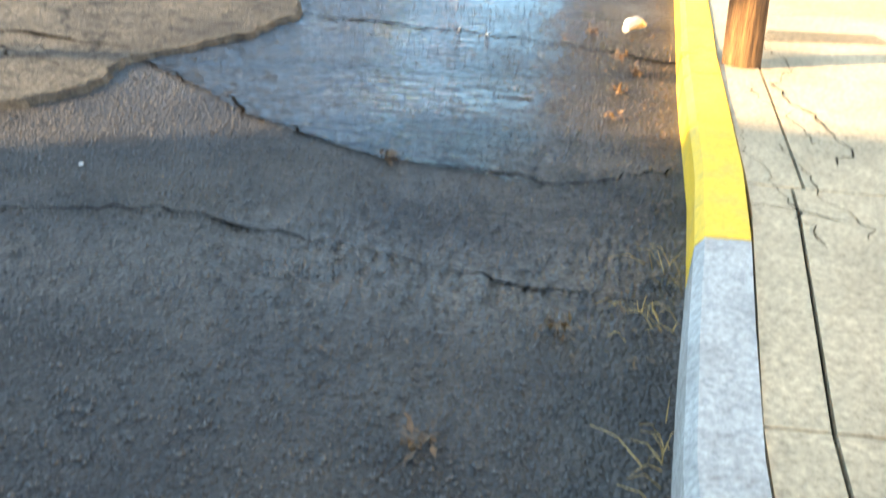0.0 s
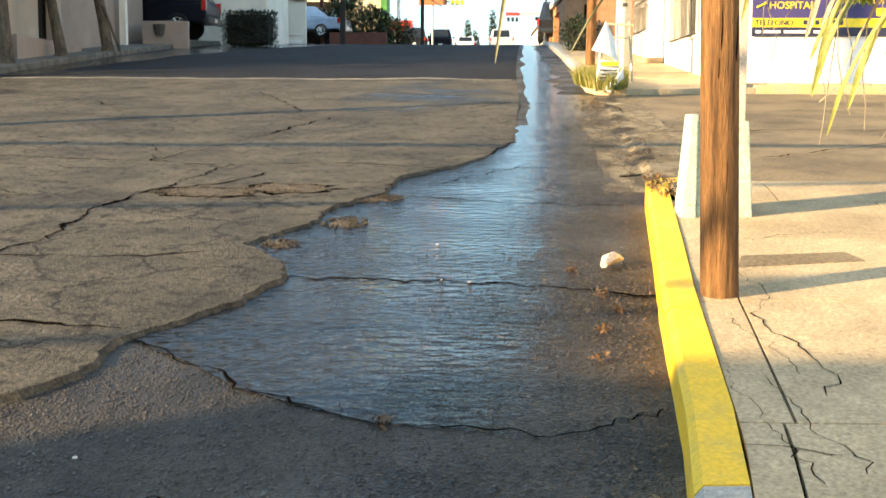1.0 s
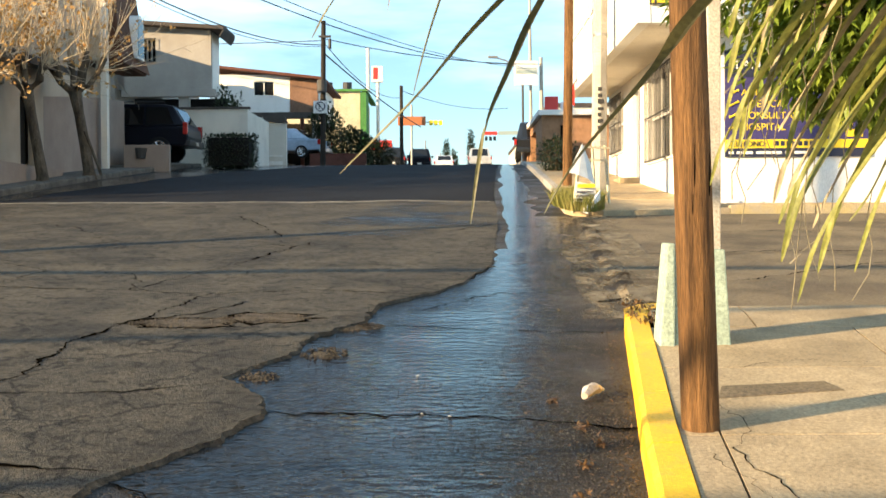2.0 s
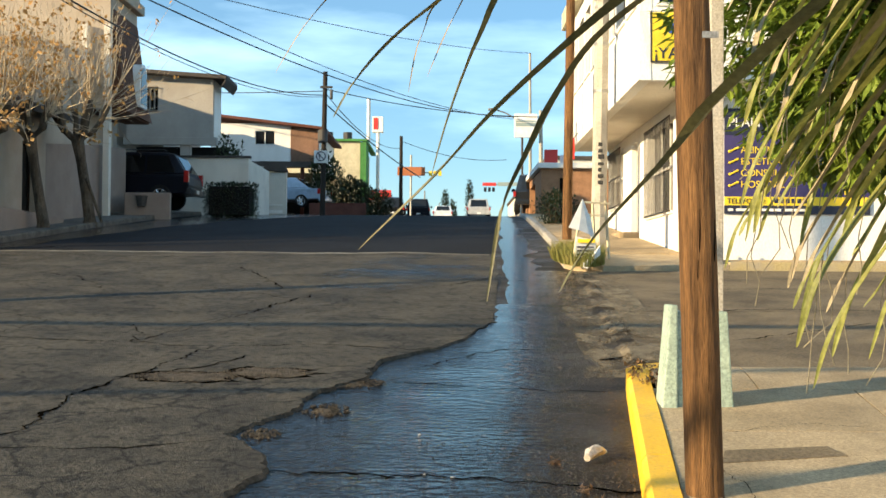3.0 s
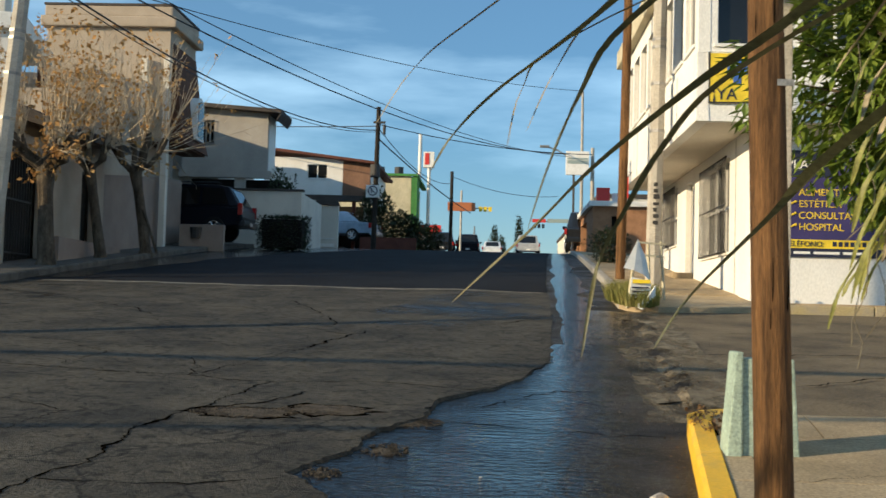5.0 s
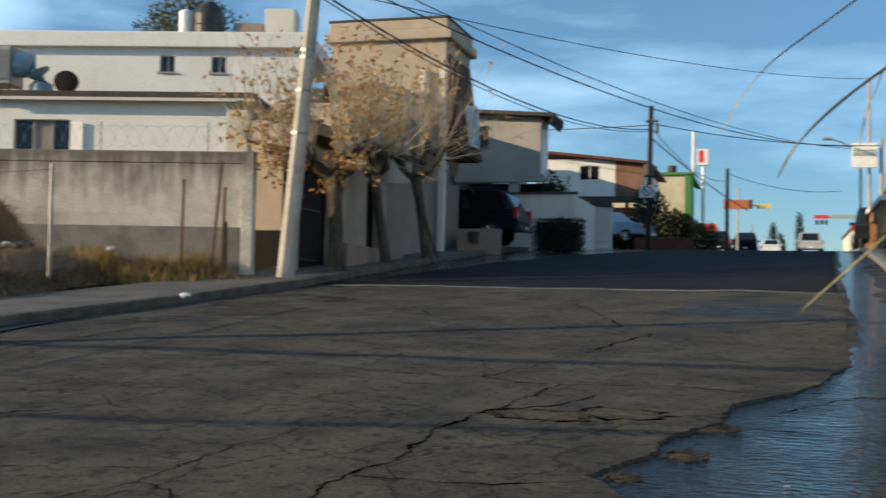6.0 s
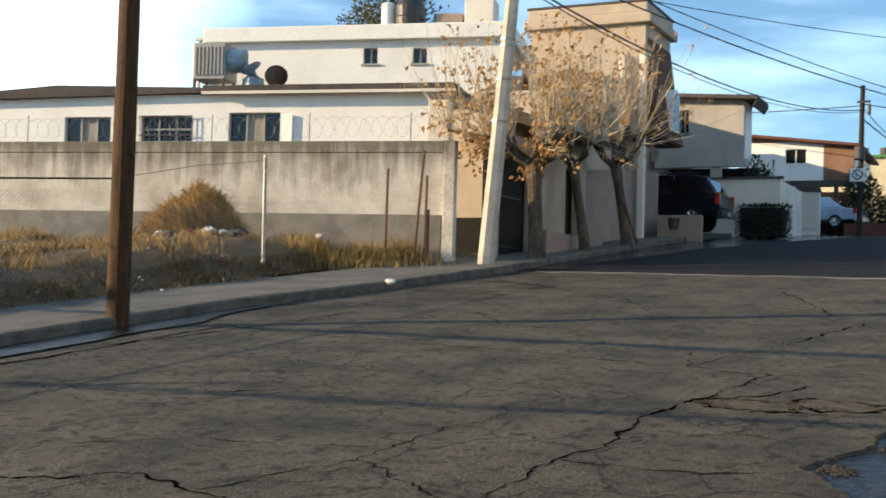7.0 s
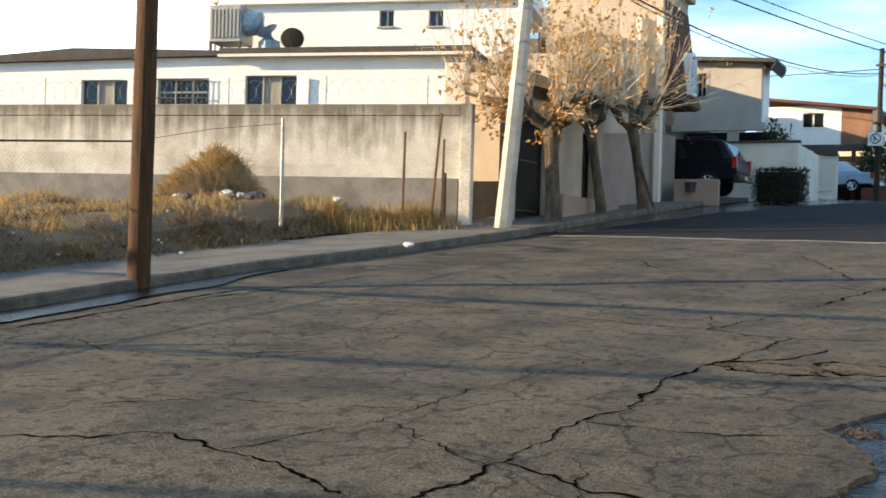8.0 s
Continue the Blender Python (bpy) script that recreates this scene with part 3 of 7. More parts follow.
RIGHT = [(-60, -4.0), (0, 0.25), (2.17, 0.49), (3.56, 0.73), (5.47, 0.94), (6.4, 1.06), (8.6, 1.33), (18.6, 1.9), (24.8, 2.2), (38, 2.6), (80, 4.2), (120, 5.2), (400, 6)]


def xl(y):
    return lerp(y, LEFT)


def xr(y):
    return lerp(y, RIGHT)


# edge of the old concrete slabs towards the lower gutter lane
SLAB_EDGE = [(-60, -2.5), (0, -2.6), (2.5, -2.35), (4.1, -2.0), (4.31, -1.66), (4.56, -1.53), (5.0, -1.5), (5.22, -1.42), (5.6, -1.16), (5.95, -1.02), (6.3, -0.96), (6.5, -1.0), (6.75, -1.12), (7.06, -1.34), (7.3, -1.25), (7.75, -1.03), (8.2, -0.98), (8.5, -0.93), (9.0, -0.62), (9.6, -0.6), (10.1, -0.42), (10.6, -0.05), (11.3, 0.2), (12.4, 0.5), (14, 0.6), (18, 0.8), (24.6, 1.0), (38, 1.6), (60, 2.8), (120, 4.2), (400, 5)]


def xs(y):
    return lerp(y, SLAB_EDGE) + 0.05 * noise.noise((y * 3.1, 0, 0)) * min(1, max(0.2, 20 / max(y, 1))) + (0.045 * noise.noise((y * 9.0, 4, 0)) + 0.03 * noise.noise((y * 23.0, 5, 0)) if 0 < y < 13 else 0)


def strip_sheet(ys, fa, fb, n, fz):
    """A sheet between two plan lines x=fa(y) and x=fb(y)."""
    mb = Mb()
    for y in ys:
        a, b = fa(y), fb(y)
        for i in range(n + 1):
            x = a + (b - a) * i / n
            mb.v.append((x, y, fz(x, y)))
    for r in range(len(ys) - 1):
        for i in range(n):
            k = r * (n + 1) + i
            mb.f.append((k, k + 1, k + n + 2, k + n + 1))
    return mb


YS = [*np.arange(-60, 0, 4.0), *np.arange(0, 13, 0.035), *np.arange(13, 16, 0.07), *np.arange(16, 45, 0.4), *np.arange(45, 140, 2.0), *np.arange(140, 401, 20)]
YS = [float(y) for y in YS]


def road_z(x, y):
    """Concrete surface: gentle heave of each slab."""
    near = 1.0 if y < 40 else 0.0
    return gz(y) + near * (0.02 * noise.noise((x * 0.5, y * 0.4, 1.0)) + 0.004 * noise.noise((x * 3, y * 3, 4.0)))


def lane_z(x, y):
    return gz(y) - lerp(y, [(10.0, 0.032), (14.0, 0.004)]) + (0.008 * noise.noise((x * 1.3, y * 1.3, 7.0)) if y < 14 else 0)


# one sheet of ground to the horizon, just under everything
mb = Mb()
gx = [-2500, -600, -120, -60, -30, -14, 0, 14, 40, 90, 300, 900, 2500]
gy = [-2500, -600, -150, -60, -20, 0, 30, 40, 50, 60, 80, 110, 130, 200, 400, 900, 4000]
for y in gy:
    for x in gx:
        mb.v.append((x, y, gz(max(-60, min(y, 400))) - 0.35))
for j in range(len(gy) - 1):
    for i in range(len(gx) - 1):
        k = j * len(gx) + i
        mb.f.append((k, k + 1, k + len(gx) + 1, k + len(gx)))
single("ground", mb, M_GROUND, "dry brown earth reaching to the horizon", "ground", kind="structure")

road = single("road", strip_sheet(YS, lambda y: xl(y) - 0.15, xs, 60, road_z), M_ROAD, "worn cracked concrete roadway climbing to a crest", "road", kind="structure", smooth=True)
FY = [float(y) for y in [*np.arange(22.4, 45, 0.4), *np.arange(45, 140, 2.0)]]
single("asphalt_overlay", strip_sheet(FY, lambda y: xl(y) - 0.1, lambda y: xs(y) - 0.02, 24, lambda x, y: road_z(x, y) + 0.006 + (-0.004 if y < 22.5 else 0)), M_FRESH, "darker newer asphalt laid over the upper roadway", "road", kind="structure", smooth=True)
part("joint_strip", strip_sheet([22.12, 22.22, 22.31, 22.4], lambda y: xl(y) + 0.5, lambda y: xs(y) - 0.1, 40, lambda x, y: road_z(x, y) + 0.007 + 0.012 * noise.noise((x * 1.7, y, 1))), M_JOINT, road, "pale worn strip at the asphalt joint")
# broken rim of the slabs
rim = Mb()
for a, b in zip(YS, YS[1:]):
    if -5 < a < 11.5:
        pa, pb = (xs(a), a, road_z(xs(a), a)), (xs(b), b, road_z(xs(b), b))
        qa, qb = (xs(a) + 0.03, a, lane_z(0, a) - 0.012), (xs(b) + 0.03, b, lane_z(0, b) - 0.012)
        rim.quad(pa, qa, qb, pb)
part("slab_rim", rim, M_GRAVEL, road, "broken crumbling edge of the concrete")


def lane_right(y):
    if 8.9 < y < 18.4:
        return xr(y) + 0.9
    return xr(y) + 0.1


lane = single("gutter_lane", strip_sheet(YS, lambda y: xs(y) - lerp(y, [(8.5, 0.35), (11.5, -0.005)]), lane_right, 36, lane_z), M_ASPHALT, "dark damp asphalt lane beside the kerb", "road", kind="structure", smooth=True)

# side street
SIDE_Y = [float(y) for y in np.arange(8.6, 19.05, 0.3)]
single("side_street", strip_sheet(SIDE_Y, lambda y: xr(y) + 0.35 + 0.16 * noise.noise((y * 1.3, 3, 0)), lambda y: 60.0, 40, lambda x, y: gz(y) + 0.012 + 0.012 * noise.noise((x * 0.8, y * 0.8, 2))), M_SIDE, "dusty sunlit asphalt of the side street", "road", kind="structure", smooth=True)


# ---- water running down the gutter lane ----
def water_left(y):
    return max(xs(y) - lerp(y, [(8.5, 0.15), (11.5, -0.02)]), lerp(y, [(3.8, 0.6), (4.0, 0.1), (4.1, -0.3), (4.45, -0.85), (4.75, -1.1), (5.1, -1.45), (5.6, -1.4), (7, -1.6), (9, -1.0), (400, 5)]))


def water_right(y):
    r = min(lane_right(y) - 0.02, 0.12 * y + 0.15)
    return min(r, xr(y) - 0.45 + 0.3 * noise.noise((y * 0.8, 4, 0)) + 0.12 * noise.noise((y * 3.1, 9, 0))) if y > 18.6 else r


WY = [float(y) for y in [*np.arange(3.9, 16, 0.04), *np.arange(16, 60, 0.15)]]
single("running_water", strip_sheet(WY, lambda y: water_left(y) + (0.03 * noise.noise((y * 9, 1, 0)) if y < 12 else 0) + (0.1 + 0.14 * noise.noise((y * 0.45, 2, 0)) if y > 14 else 0), water_right, 20, lambda x, y: lane_z(x, y) + 0.006), M_FILM, "thin sheet of rippling water running down the gutter", "water", kind="structure", smooth=True)
single("wet_strip", strip_sheet([float(y) for y in np.arange(23, 70, 0.4)], lambda y: xl(y) + 0.05 + max(0, (y - 30) * 0.04), lambda y: lerp(y, [(23, -8.9), (28, -8.2), (34, -7.2), (44, -4.6), (70, -3.6)]) + 0.35 * noise.noise((y * 0.4, 5, 0)), 8, lambda x, y: road_z(x, y) + 0.012), M_WATER, "wet strip along the far gutter reflecting sky", "water", kind="structure", smooth=True)
single("gutter_water", strip_sheet([float(y) for y in np.arange(2, 14.5, 0.3)], lambda y: xl(y) + 0.03, lambda y: xl(y) + 0.75 + 0.25 * noise.noise((y * 0.7, 8, 0)) - max(0, y - 11) * 0.15, 5, lambda x, y: road_z(x, y) + 0.02), M_WATER, "wet strip in the gutter below the kerb", "water", kind="structure", smooth=True)


def damp_material():
    """A ragged film of damp on the concrete."""
    m = water_material()
    m.name = "damp_film"
    n, l = m.node_tree.nodes, m.node_tree.links
    b = n["Principled BSDF"]
    b.inputs["Roughness"].default_value = 0.35
    tc, nz, mr, gm = n.new("ShaderNodeTexCoord"), n.new("ShaderNodeTexNoise"), n.new("ShaderNodeMapRange"), n.new("ShaderNodeMapping")
    nz.inputs["Scale"].default_value, nz.inputs["Detail"].default_value, nz.inputs["Roughness"].default_value = 1.0, 7, 0.62
    gm.inputs["Scale"].default_value = (0.7, 1.1, 1.0)
    l.new(tc.outputs["Object"], gm.inputs[0])
    l.new(gm.outputs[0], nz.inputs["Vector"])
    mr.inputs["From Min"].default_value, mr.inputs["From Max"].default_value = 0.50, 0.66
    mr.inputs["To Max"].default_value = 0.6
    tr, ms = n.new("ShaderNodeBsdfTransparent"), n.new("ShaderNodeMixShader")
    l.new(nz.outputs[0], mr.inputs[0])
    l.new(mr.outputs[0], ms.inputs[0])
    l.new(tr.outputs[0], ms.inputs[1])
    l.new(b.outputs[0], ms.inputs[2])
    l.new(ms.outputs[0], n["Material Output"].inputs["Surface"])
    return m


M_DAMP = damp_material()
part("damp_patch", strip_sheet([float(y) for y in np.arange(15.5, 22.0, 0.25)], lambda y: -2.2 + 0.12 * (y - 15) + 0.5 * noise.noise((y * 0.6, 1, 3)), lambda y: xs(y) - 0.1, 20, lambda x, y: road_z(x, y) + 0.005), M_DAMP, road, "damp film spreading over the slabs")
part("damp_patch", strip_sheet([float(y) for y in np.arange(13.5, 24.0, 0.25)], lambda y: xl(y) + 0.03, lambda y: xl(y) + 2.4 + 0.7 * noise.noise((y * 0.5, 2, 3)), 20, lambda x, y: road_z(x, y) + 0.006), M_DAMP, road, "damp film spreading from the kerb")


# ---- cracks ----
def crack(points, width=0.03, z=road_z, name="crack", jag=0.08, parent=None, lift=0.004):
    """A ragged dark groove along a plan line."""
    mb = Mb()
    pts = []
    for (ax, ay), (bx, by) in zip(points, points[1:]):
        n = max(2, int(math.hypot(bx - ax, by - ay) / 0.045))
        for i in range(n):
            t = i / n
            pts.append((ax + (bx - ax) * t, ay + (by - ay) * t))
    pts.append(points[-1])
    for i, (x, y) in enumerate(pts):
        a, b = pts[max(0, i - 1)], pts[min(len(pts) - 1, i + 1)]
        d = Vector((b[0] - a[0], b[1] - a[1])).normalized()
        s = Vector((-d.y, d.x))
        j = jag * noise.noise((x * 4.0, y * 4.0, width * 50)) + 0.6 * jag * noise.noise((x * 15.0, y * 19.0, width * 50))
        w = width * 0.95 * (0.2 + 0.9 * abs(noise.noise((x * 2.3, y * 2.3, 3.0)) * 1.6) + 0.7 * max(0, noise.noise((x * 15, y * 15, 6.0))))
        if i in (0, len(pts) - 1):
            w *= 0.15
        for q in (-1, 1):
            px, py = x + s.x * (j + q * w / 2), y + s.y * (j + q * w / 2)
            mb.v.append((px, py, z(px, py) + lift))
    mb.f += [(2 * i, 2 * i + 1, 2 * i + 3, 2 * i + 2) for i in range(len(pts) - 1)]
    return part(name, mb, M_CRACK, parent or road)


CRACKS = [
    ([(-2.95, 4.7), (-2.85, 5.3), (-2.81, 5.59), (-2.74, 6.67)], 0.035), ([(-2.74, 6.67), (-2.56, 7.27), (-2.63, 8.29), (-2.43, 8.97), (-2.12, 10.53)], 0.04),
    ([(-2.74, 6.67), (-2.2, 6.6), (-1.7, 6.75), (-1.3, 6.9)], 0.02), ([(-2.81, 5.6), (-2.3, 5.35), (-1.8, 5.2), (-1.5, 5.2)], 0.035),
    ([(-2.12, 10.53), (-1.2, 10.7), (-0.3, 10.4), (0.2, 10.6)], 0.03), ([(-5.0, 11.2), (-4.0, 10.9), (-3.0, 10.8), (-2.12, 10.53)], 0.035),
    ([(-2.2, 13.0), (-1.93, 14.2), (-1.7, 14.9)], 0.05), ([(-2.2, 13.0), (-2.6, 11.8), (-2.9, 10.8)], 0.02),
    ([(-9.5, 12.2), (-7.5, 11.6), (-5.0, 11.2)], 0.03), ([(-7.4, 6.3), (-6.32, 7.4), (-5.6, 8.5), (-5.4, 9.6)], 0.02),
    ([(-4.4, 5.2), (-3.9, 6.2), (-3.8, 7.2), (-3.5, 8.2), (-3.4, 8.9)], 0.022), ([(-3.9, 6.2), (-3.3, 5.8), (-2.85, 5.45)], 0.018),
    ([(-5.6, 5.0), (-4.9, 5.4), (-4.4, 5.2), (-3.9, 5.0), (-3.3, 4.7)], 0.05), ([(-6.0, 5.8), (-5.3, 6.3), (-4.6, 6.4), (-3.95, 6.6)], 0.018),
    ([(-8.6, 8.2), (-7.5, 7.6), (-6.5, 7.7), (-5.6, 8.5)], 0.02), ([(-8.2, 9.5), (-6.9, 9.9), (-5.8, 9.4), (-4.5, 9.6), (-3.4, 8.9)], 0.016),
    ([(-6.2, 16.5), (-4.6, 15.6), (-3.2, 15.8), (-1.9, 14.4)], 0.02), ([(-7.6, 19.0), (-5.5, 17.2), (-4.6, 15.6)], 0.025), ([(-3.4, 19.0), (-2.6, 17.0), (-2.2, 15.5)], 0.03),
    ([(-0.9, 15.0), (0.1, 16.2), (0.6, 17.0)], 0.035), ([(-8.8, 16.5), (-7.0, 14.8), (-6.0, 13.6), (-4.8, 13.0), (-3.2, 13.4)], 0.018), ([(-8.9, 22.0), (-5, 21.0), (-1, 21.2), (0.9, 20.6)], 0.03),
    ([(-2.5, 5.9), (-2.2, 5.1), (-1.7, 4.75)], 0.015), ([(-4.9, 12.9), (-4.2, 12.2), (-4.3, 11.2)], 0.02), ([(-3.2, 12.0), (-3.0, 11.3), (-2.9, 10.8)], 0.018),
    ([(-9.9, 9.0), (-9.2, 10.3), (-8.7, 12.5), (-8.5, 14.0)], 0.06), ([(-9.8, 5.5), (-9.4, 7.7), (-9.25, 9.5), (-9.2, 12.0)], 0.07),
    ([(-7.0, 4.2), (-6.3, 4.8), (-5.6, 5.0)], 0.03), ([(-2.3, 9.0), (-1.9, 9.5), (-1.7, 10.0)], 0.03),
]
for pts, w in CRACKS:
    crack(pts, w)
# joints and ridges across the wet lane
for pts, w in [([(-1.0, 6.3), (-0.2, 6.22), (0.5, 6.1), (1.05, 5.95)], 0.045), ([(-0.5, 8.95), (0.5, 8.7), (1.25, 8.6)], 0.025), ([(-1.45, 5.1), (-1.1, 4.75), (-0.85, 4.45), (-0.3, 4.1), (0.33, 4.0), (0.8, 4.25)], 0.018),
               ([(-1.6, 3.2), (-0.9, 3.45), (-0.3, 3.25), (0.3, 3.05), (0.6, 3.1)], 0.02), ([(0.9, 17.0), (1.4, 16.8), (1.9, 17.2)], 0.09), ([(-0.2, 9.6), (0.5, 10.6), (1.4, 10.4)], 0.03), ([(1.3, 10.1), (1.9, 10.3), (2.7, 10.2)], 0.06)]:
    crack(pts, w, lambda x, y: lane_z(x, y) + 0.007, parent=lane, jag=0.09)
for pts, w in [([(1.9, 13.0), (4, 13.4), (7, 13.1), (11, 13.6)], 0.05), ([(2.2, 10.6), (3.4, 11.4), (4.8, 12.4), (7, 12.6)], 0.035), ([(2.4, 15.2), (4.5, 15.8), (8, 15.4)], 0.03)]:
    crack(pts, w, lambda x, y: gz(y) + 0.03, parent=lane)

# potholes: hollows of loose gravel in the concrete
def pothole(name, cx, cy, rx, ry, seed, label, mat_=None, fz=None):
    fz = fz or road_z
    rnd = random.Random(seed)
    mb = Mb()
    n = 22
    ring = [(cx + rx * math.cos(2 * math.pi * i / n) * rnd.uniform(0.7, 1.1), cy + ry * math.sin(2 * math.pi * i / n) * rnd.uniform(0.65, 1.15)) for i in range(n)]
    for x, y in ring:
        mb.v.append((x, y, fz(x, y) + (0.003 if fz is road_z else -0.012)))
    mb.v.append((cx, cy, fz(cx, cy) + (0.014 if name == "pothole" else 0.005)))
    mb.f += [(i, (i + 1) % n, n) for i in range(n)]
    hole = part(name, mb, mat_ or M_GRAVEL, road, label)
    if name == "pothole" and fz is road_z:
        dk = Mb()
        for x, y in ring:
            q = rnd.uniform(1.05, 1.35)
            px, py = cx + (x - cx) * q, cy + (y - cy) * q
            dk.v.append((px, py, fz(px, py) + 0.001))
        dk.v.append((cx, cy, fz(cx, cy) + 0.001))
        dk.f += [(i, (i + 1) % n, n) for i in range(n)]
        part("broken_rim", dk, M_CRACK, hole)
    st = Mb()
    for i in range(int(1100 * rx)):
        a, r = rnd.uniform(0, 6.28), math.sqrt(rnd.random())
        x, y, s = cx + rx * r * math.cos(a), cy + ry * r * math.sin(a), rnd.uniform(0.004, 0.013)
        st.blob((x, y, fz(x, y) + s * 0.5), s, 0.3, 0.7, 5)
    part("gravel", st, M_GRAVEL, hole)


pothole("pothole", -2.0, 8.95, 0.42, 0.24, 1, "gravel-filled break in the concrete")
pothole("pothole", -1.4, 9.15, 0.36, 0.22, 2, "gravel-filled break in the concrete")
pothole("pothole", -0.78, 8.85, 0.34, 0.2, 3, "broken lump of brown gravel at the edge", None, lambda x, y: lane_z(x, y) + 0.012)
pothole("pothole", -0.80, 7.85, 0.16, 0.2, 4, "gravel tongue in the water", None, lambda x, y: lane_z(x, y) + 0.009)
pothole("pothole", -1.12, 7.15, 0.12, 0.14, 5, "gravel tongue in the water", None, lambda x, y: lane_z(x, y) + 0.009)
part("silt", strip_sheet([float(y) for y in np.arange(9.25, 18.4, 0.12)], lambda y: xr(y) - 0.22 + 0.12 * noise.noise((y, 6, 0)), lambda y: xr(y) + 0.72 + 0.15 * noise.noise((y * 1.4, 7, 0)), 14, lambda x, y: max(lane_z(x, y) + 0.004, gz(y) + 0.020 + 0.012 * noise.noise((x * 0.8, y * 0.8, 2)) if x > xr(y) + 0.15 else -9)), M_SILT, lane, "pale silt dried in streaks along the gutter")
grit = Mb()
gr = random.Random(78)
for k in range(500):
    y = gr.uniform(9.3, 18.2)
    x = xr(y) + 0.2 + gr.gauss(0, 0.25)
    q = gr.uniform(0.005, 0.016)
    grit.blob((x, y, gz(y) + 0.01 + q * 0.3), q, 0.3, 0.7, 4)
part("grit", grit, M_GRAVEL, lane, "loose grit in the gutter")

# ---- pavements and kerbs ----
KH = 0.13


def kerb_segment(y0, y1, fx, side, w, h, material, parent):
    """A kerb stone that follows the road's edge."""
    mb = Mb()
    ys = np.linspace(y0 + 0.006, y1 - 0.006, 4)
    for y in ys:
        x = fx(y)
        j = 0.006 * noise.noise((x, y * 2, 5))
        for dx, dz in ((0, -0.2), (0.015 + j, h - 0.03), (0.04, h), (w, h + 0.003), (w, -0.2)):
            mb.v.append((x + side * dx, y, gz(y) + dz))
    for r in range(3):
        for i in range(4):
            k = r * 5 + i
            mb.f.append((k, k + 5, k + 6, k + 1))
    mb.f += [(0, 1, 2, 3, 4), (19, 18, 17, 16, 15)]
    return part("kerb_stone", mb, material, parent)


kerb = thing("kerb_right", (1, 3, gz(3)), "concrete kerb with worn bright yellow paint", "kerb", kind="structure")
edges = [-30, -20, -12, -6, -3, -1.5, 0, 1.5, 3.2, 5.13, 6.1, 7.4, 8.5]
for a, b in zip(edges, edges[1:]):
    kerb_segment(a, b, xr, 1, 0.17, KH, M_KERB_Y if a >= 3.1 else M_KERB, kerb)
# rounded corner into the side street
mb = Mb()
arc = [(1.33, 8.5), (1.36, 8.75), (1.5, 8.95), (1.75, 9.05), (2.3, 9.1), (6, 9.1), (14, 9.1), (40, 9.1)]
inn = [(1.5, 8.5), (1.52, 8.65), (1.6, 8.8), (1.8, 8.88), (2.3, 8.92), (6, 8.92), (14, 8.92), (40, 8.92)]
for n, (a, b, c, d) in enumerate(zip(arc, arc[1:], inn[1:], inn)):
    seg = Mb().prism([a, d, c, b][::-1], lambda x, y: gz(y) - 0.2, lambda x, y: gz(y) + KH - (0.05 if n > 2 else 0))
    part("kerb_stone", seg, M_KERB_Y if n < 3 else M_KERB, kerb)

pr = thing("pavement_right", (2, 4, gz(4)), "pale cracked concrete pavement in low sun", "pavement", kind="structure")


def pave_z(x, y):
    return gz(y) + KH - 0.006 + 0.006 * noise.noise((x * 1.2, y * 1.2, 0))


def pave_panel(x0, x1, y0, y1, parent, material, fz, fx=None):
    """One cast panel of pavement with an open joint around it."""
    mb = Mb()
    n = 6
    for z in (-0.12, 0):
        for j in range(n + 1):
            for i in range(n + 1):
                y = y0 + 0.006 + (y1 - y0 - 0.012) * j / n
                s = fx(y) if fx else 0
                x = s + x0 + 0.006 + (x1 - x0 - 0.012) * i / n
                mb.v.append((x, y, fz(x, y) + z))
    m = (n + 1) ** 2
    for j in range(n):
        for i in range(n):
            k = m + j * (n + 1) + i
            mb.f.append((k, k + 1, k + n + 2, k + n + 1))
    rim_i = [i for i in range(n + 1)] + [(j + 1) * (n + 1) - 1 for j in range(1, n + 1)] + [n * (n + 1) + i for i in range(n - 1, -1, -1)] + [j * (n + 1) for j in range(n - 1, 0, -1)]
    for a, b in zip(rim_i, rim_i[1:] + rim_i[:1]):
        mb.f.append((a, b, m + b, m + a))
    return part("paving_panel", mb, material, parent)


bands = [-20, -14, -8, -4, -1.5, 0.6, 2.2, 3.72, 5.28, 6.7, 8.0]
for a, b in zip(bands, bands[1:]):
    pave_panel(0.172, 0.32 if b <= 3.8 else 0.36, a, b, pr, M_PAVE, pave_z, xr)
    c = 0.32 if b <= 3.8 else 0.36
    for x0, x1 in ((c, 1.55), (1.55, 3.0), (3.0, 4.5), (4.5, 9)):
        pave_panel(x0, x1, a, b, pr, M_PAVE, pave_z, xr)
for x0, x1 in ((0.2, 0.9), (0.9, 2.4), (2.4, 4.5), (4.5, 9), (9, 30)):
    pave_panel(x0, x1, 8.0, 8.9, pr, M_PAVE, pave_z, lambda y: xr(y) if x0 < 4 else 1.2)
part("bedding", strip_sheet([float(y) for y in np.arange(-20, 8.9, 0.5)], lambda y: xr(y) + 0.16, lambda y: 34.0, 8, lambda x, y: gz(y) + KH - 0.03), M_CRACK, pr, "dark dirt in the joints")
part("patch", Mb().prism([(1.42, 5.95), (2.12, 6.12), (2.08, 6.33), (1.5, 6.22)], lambda x, y: pave_z(x, y) - 0.02, lambda x, y: pave_z(x, y) + 0.004), M_SIDE, pr, "darker repair patch")
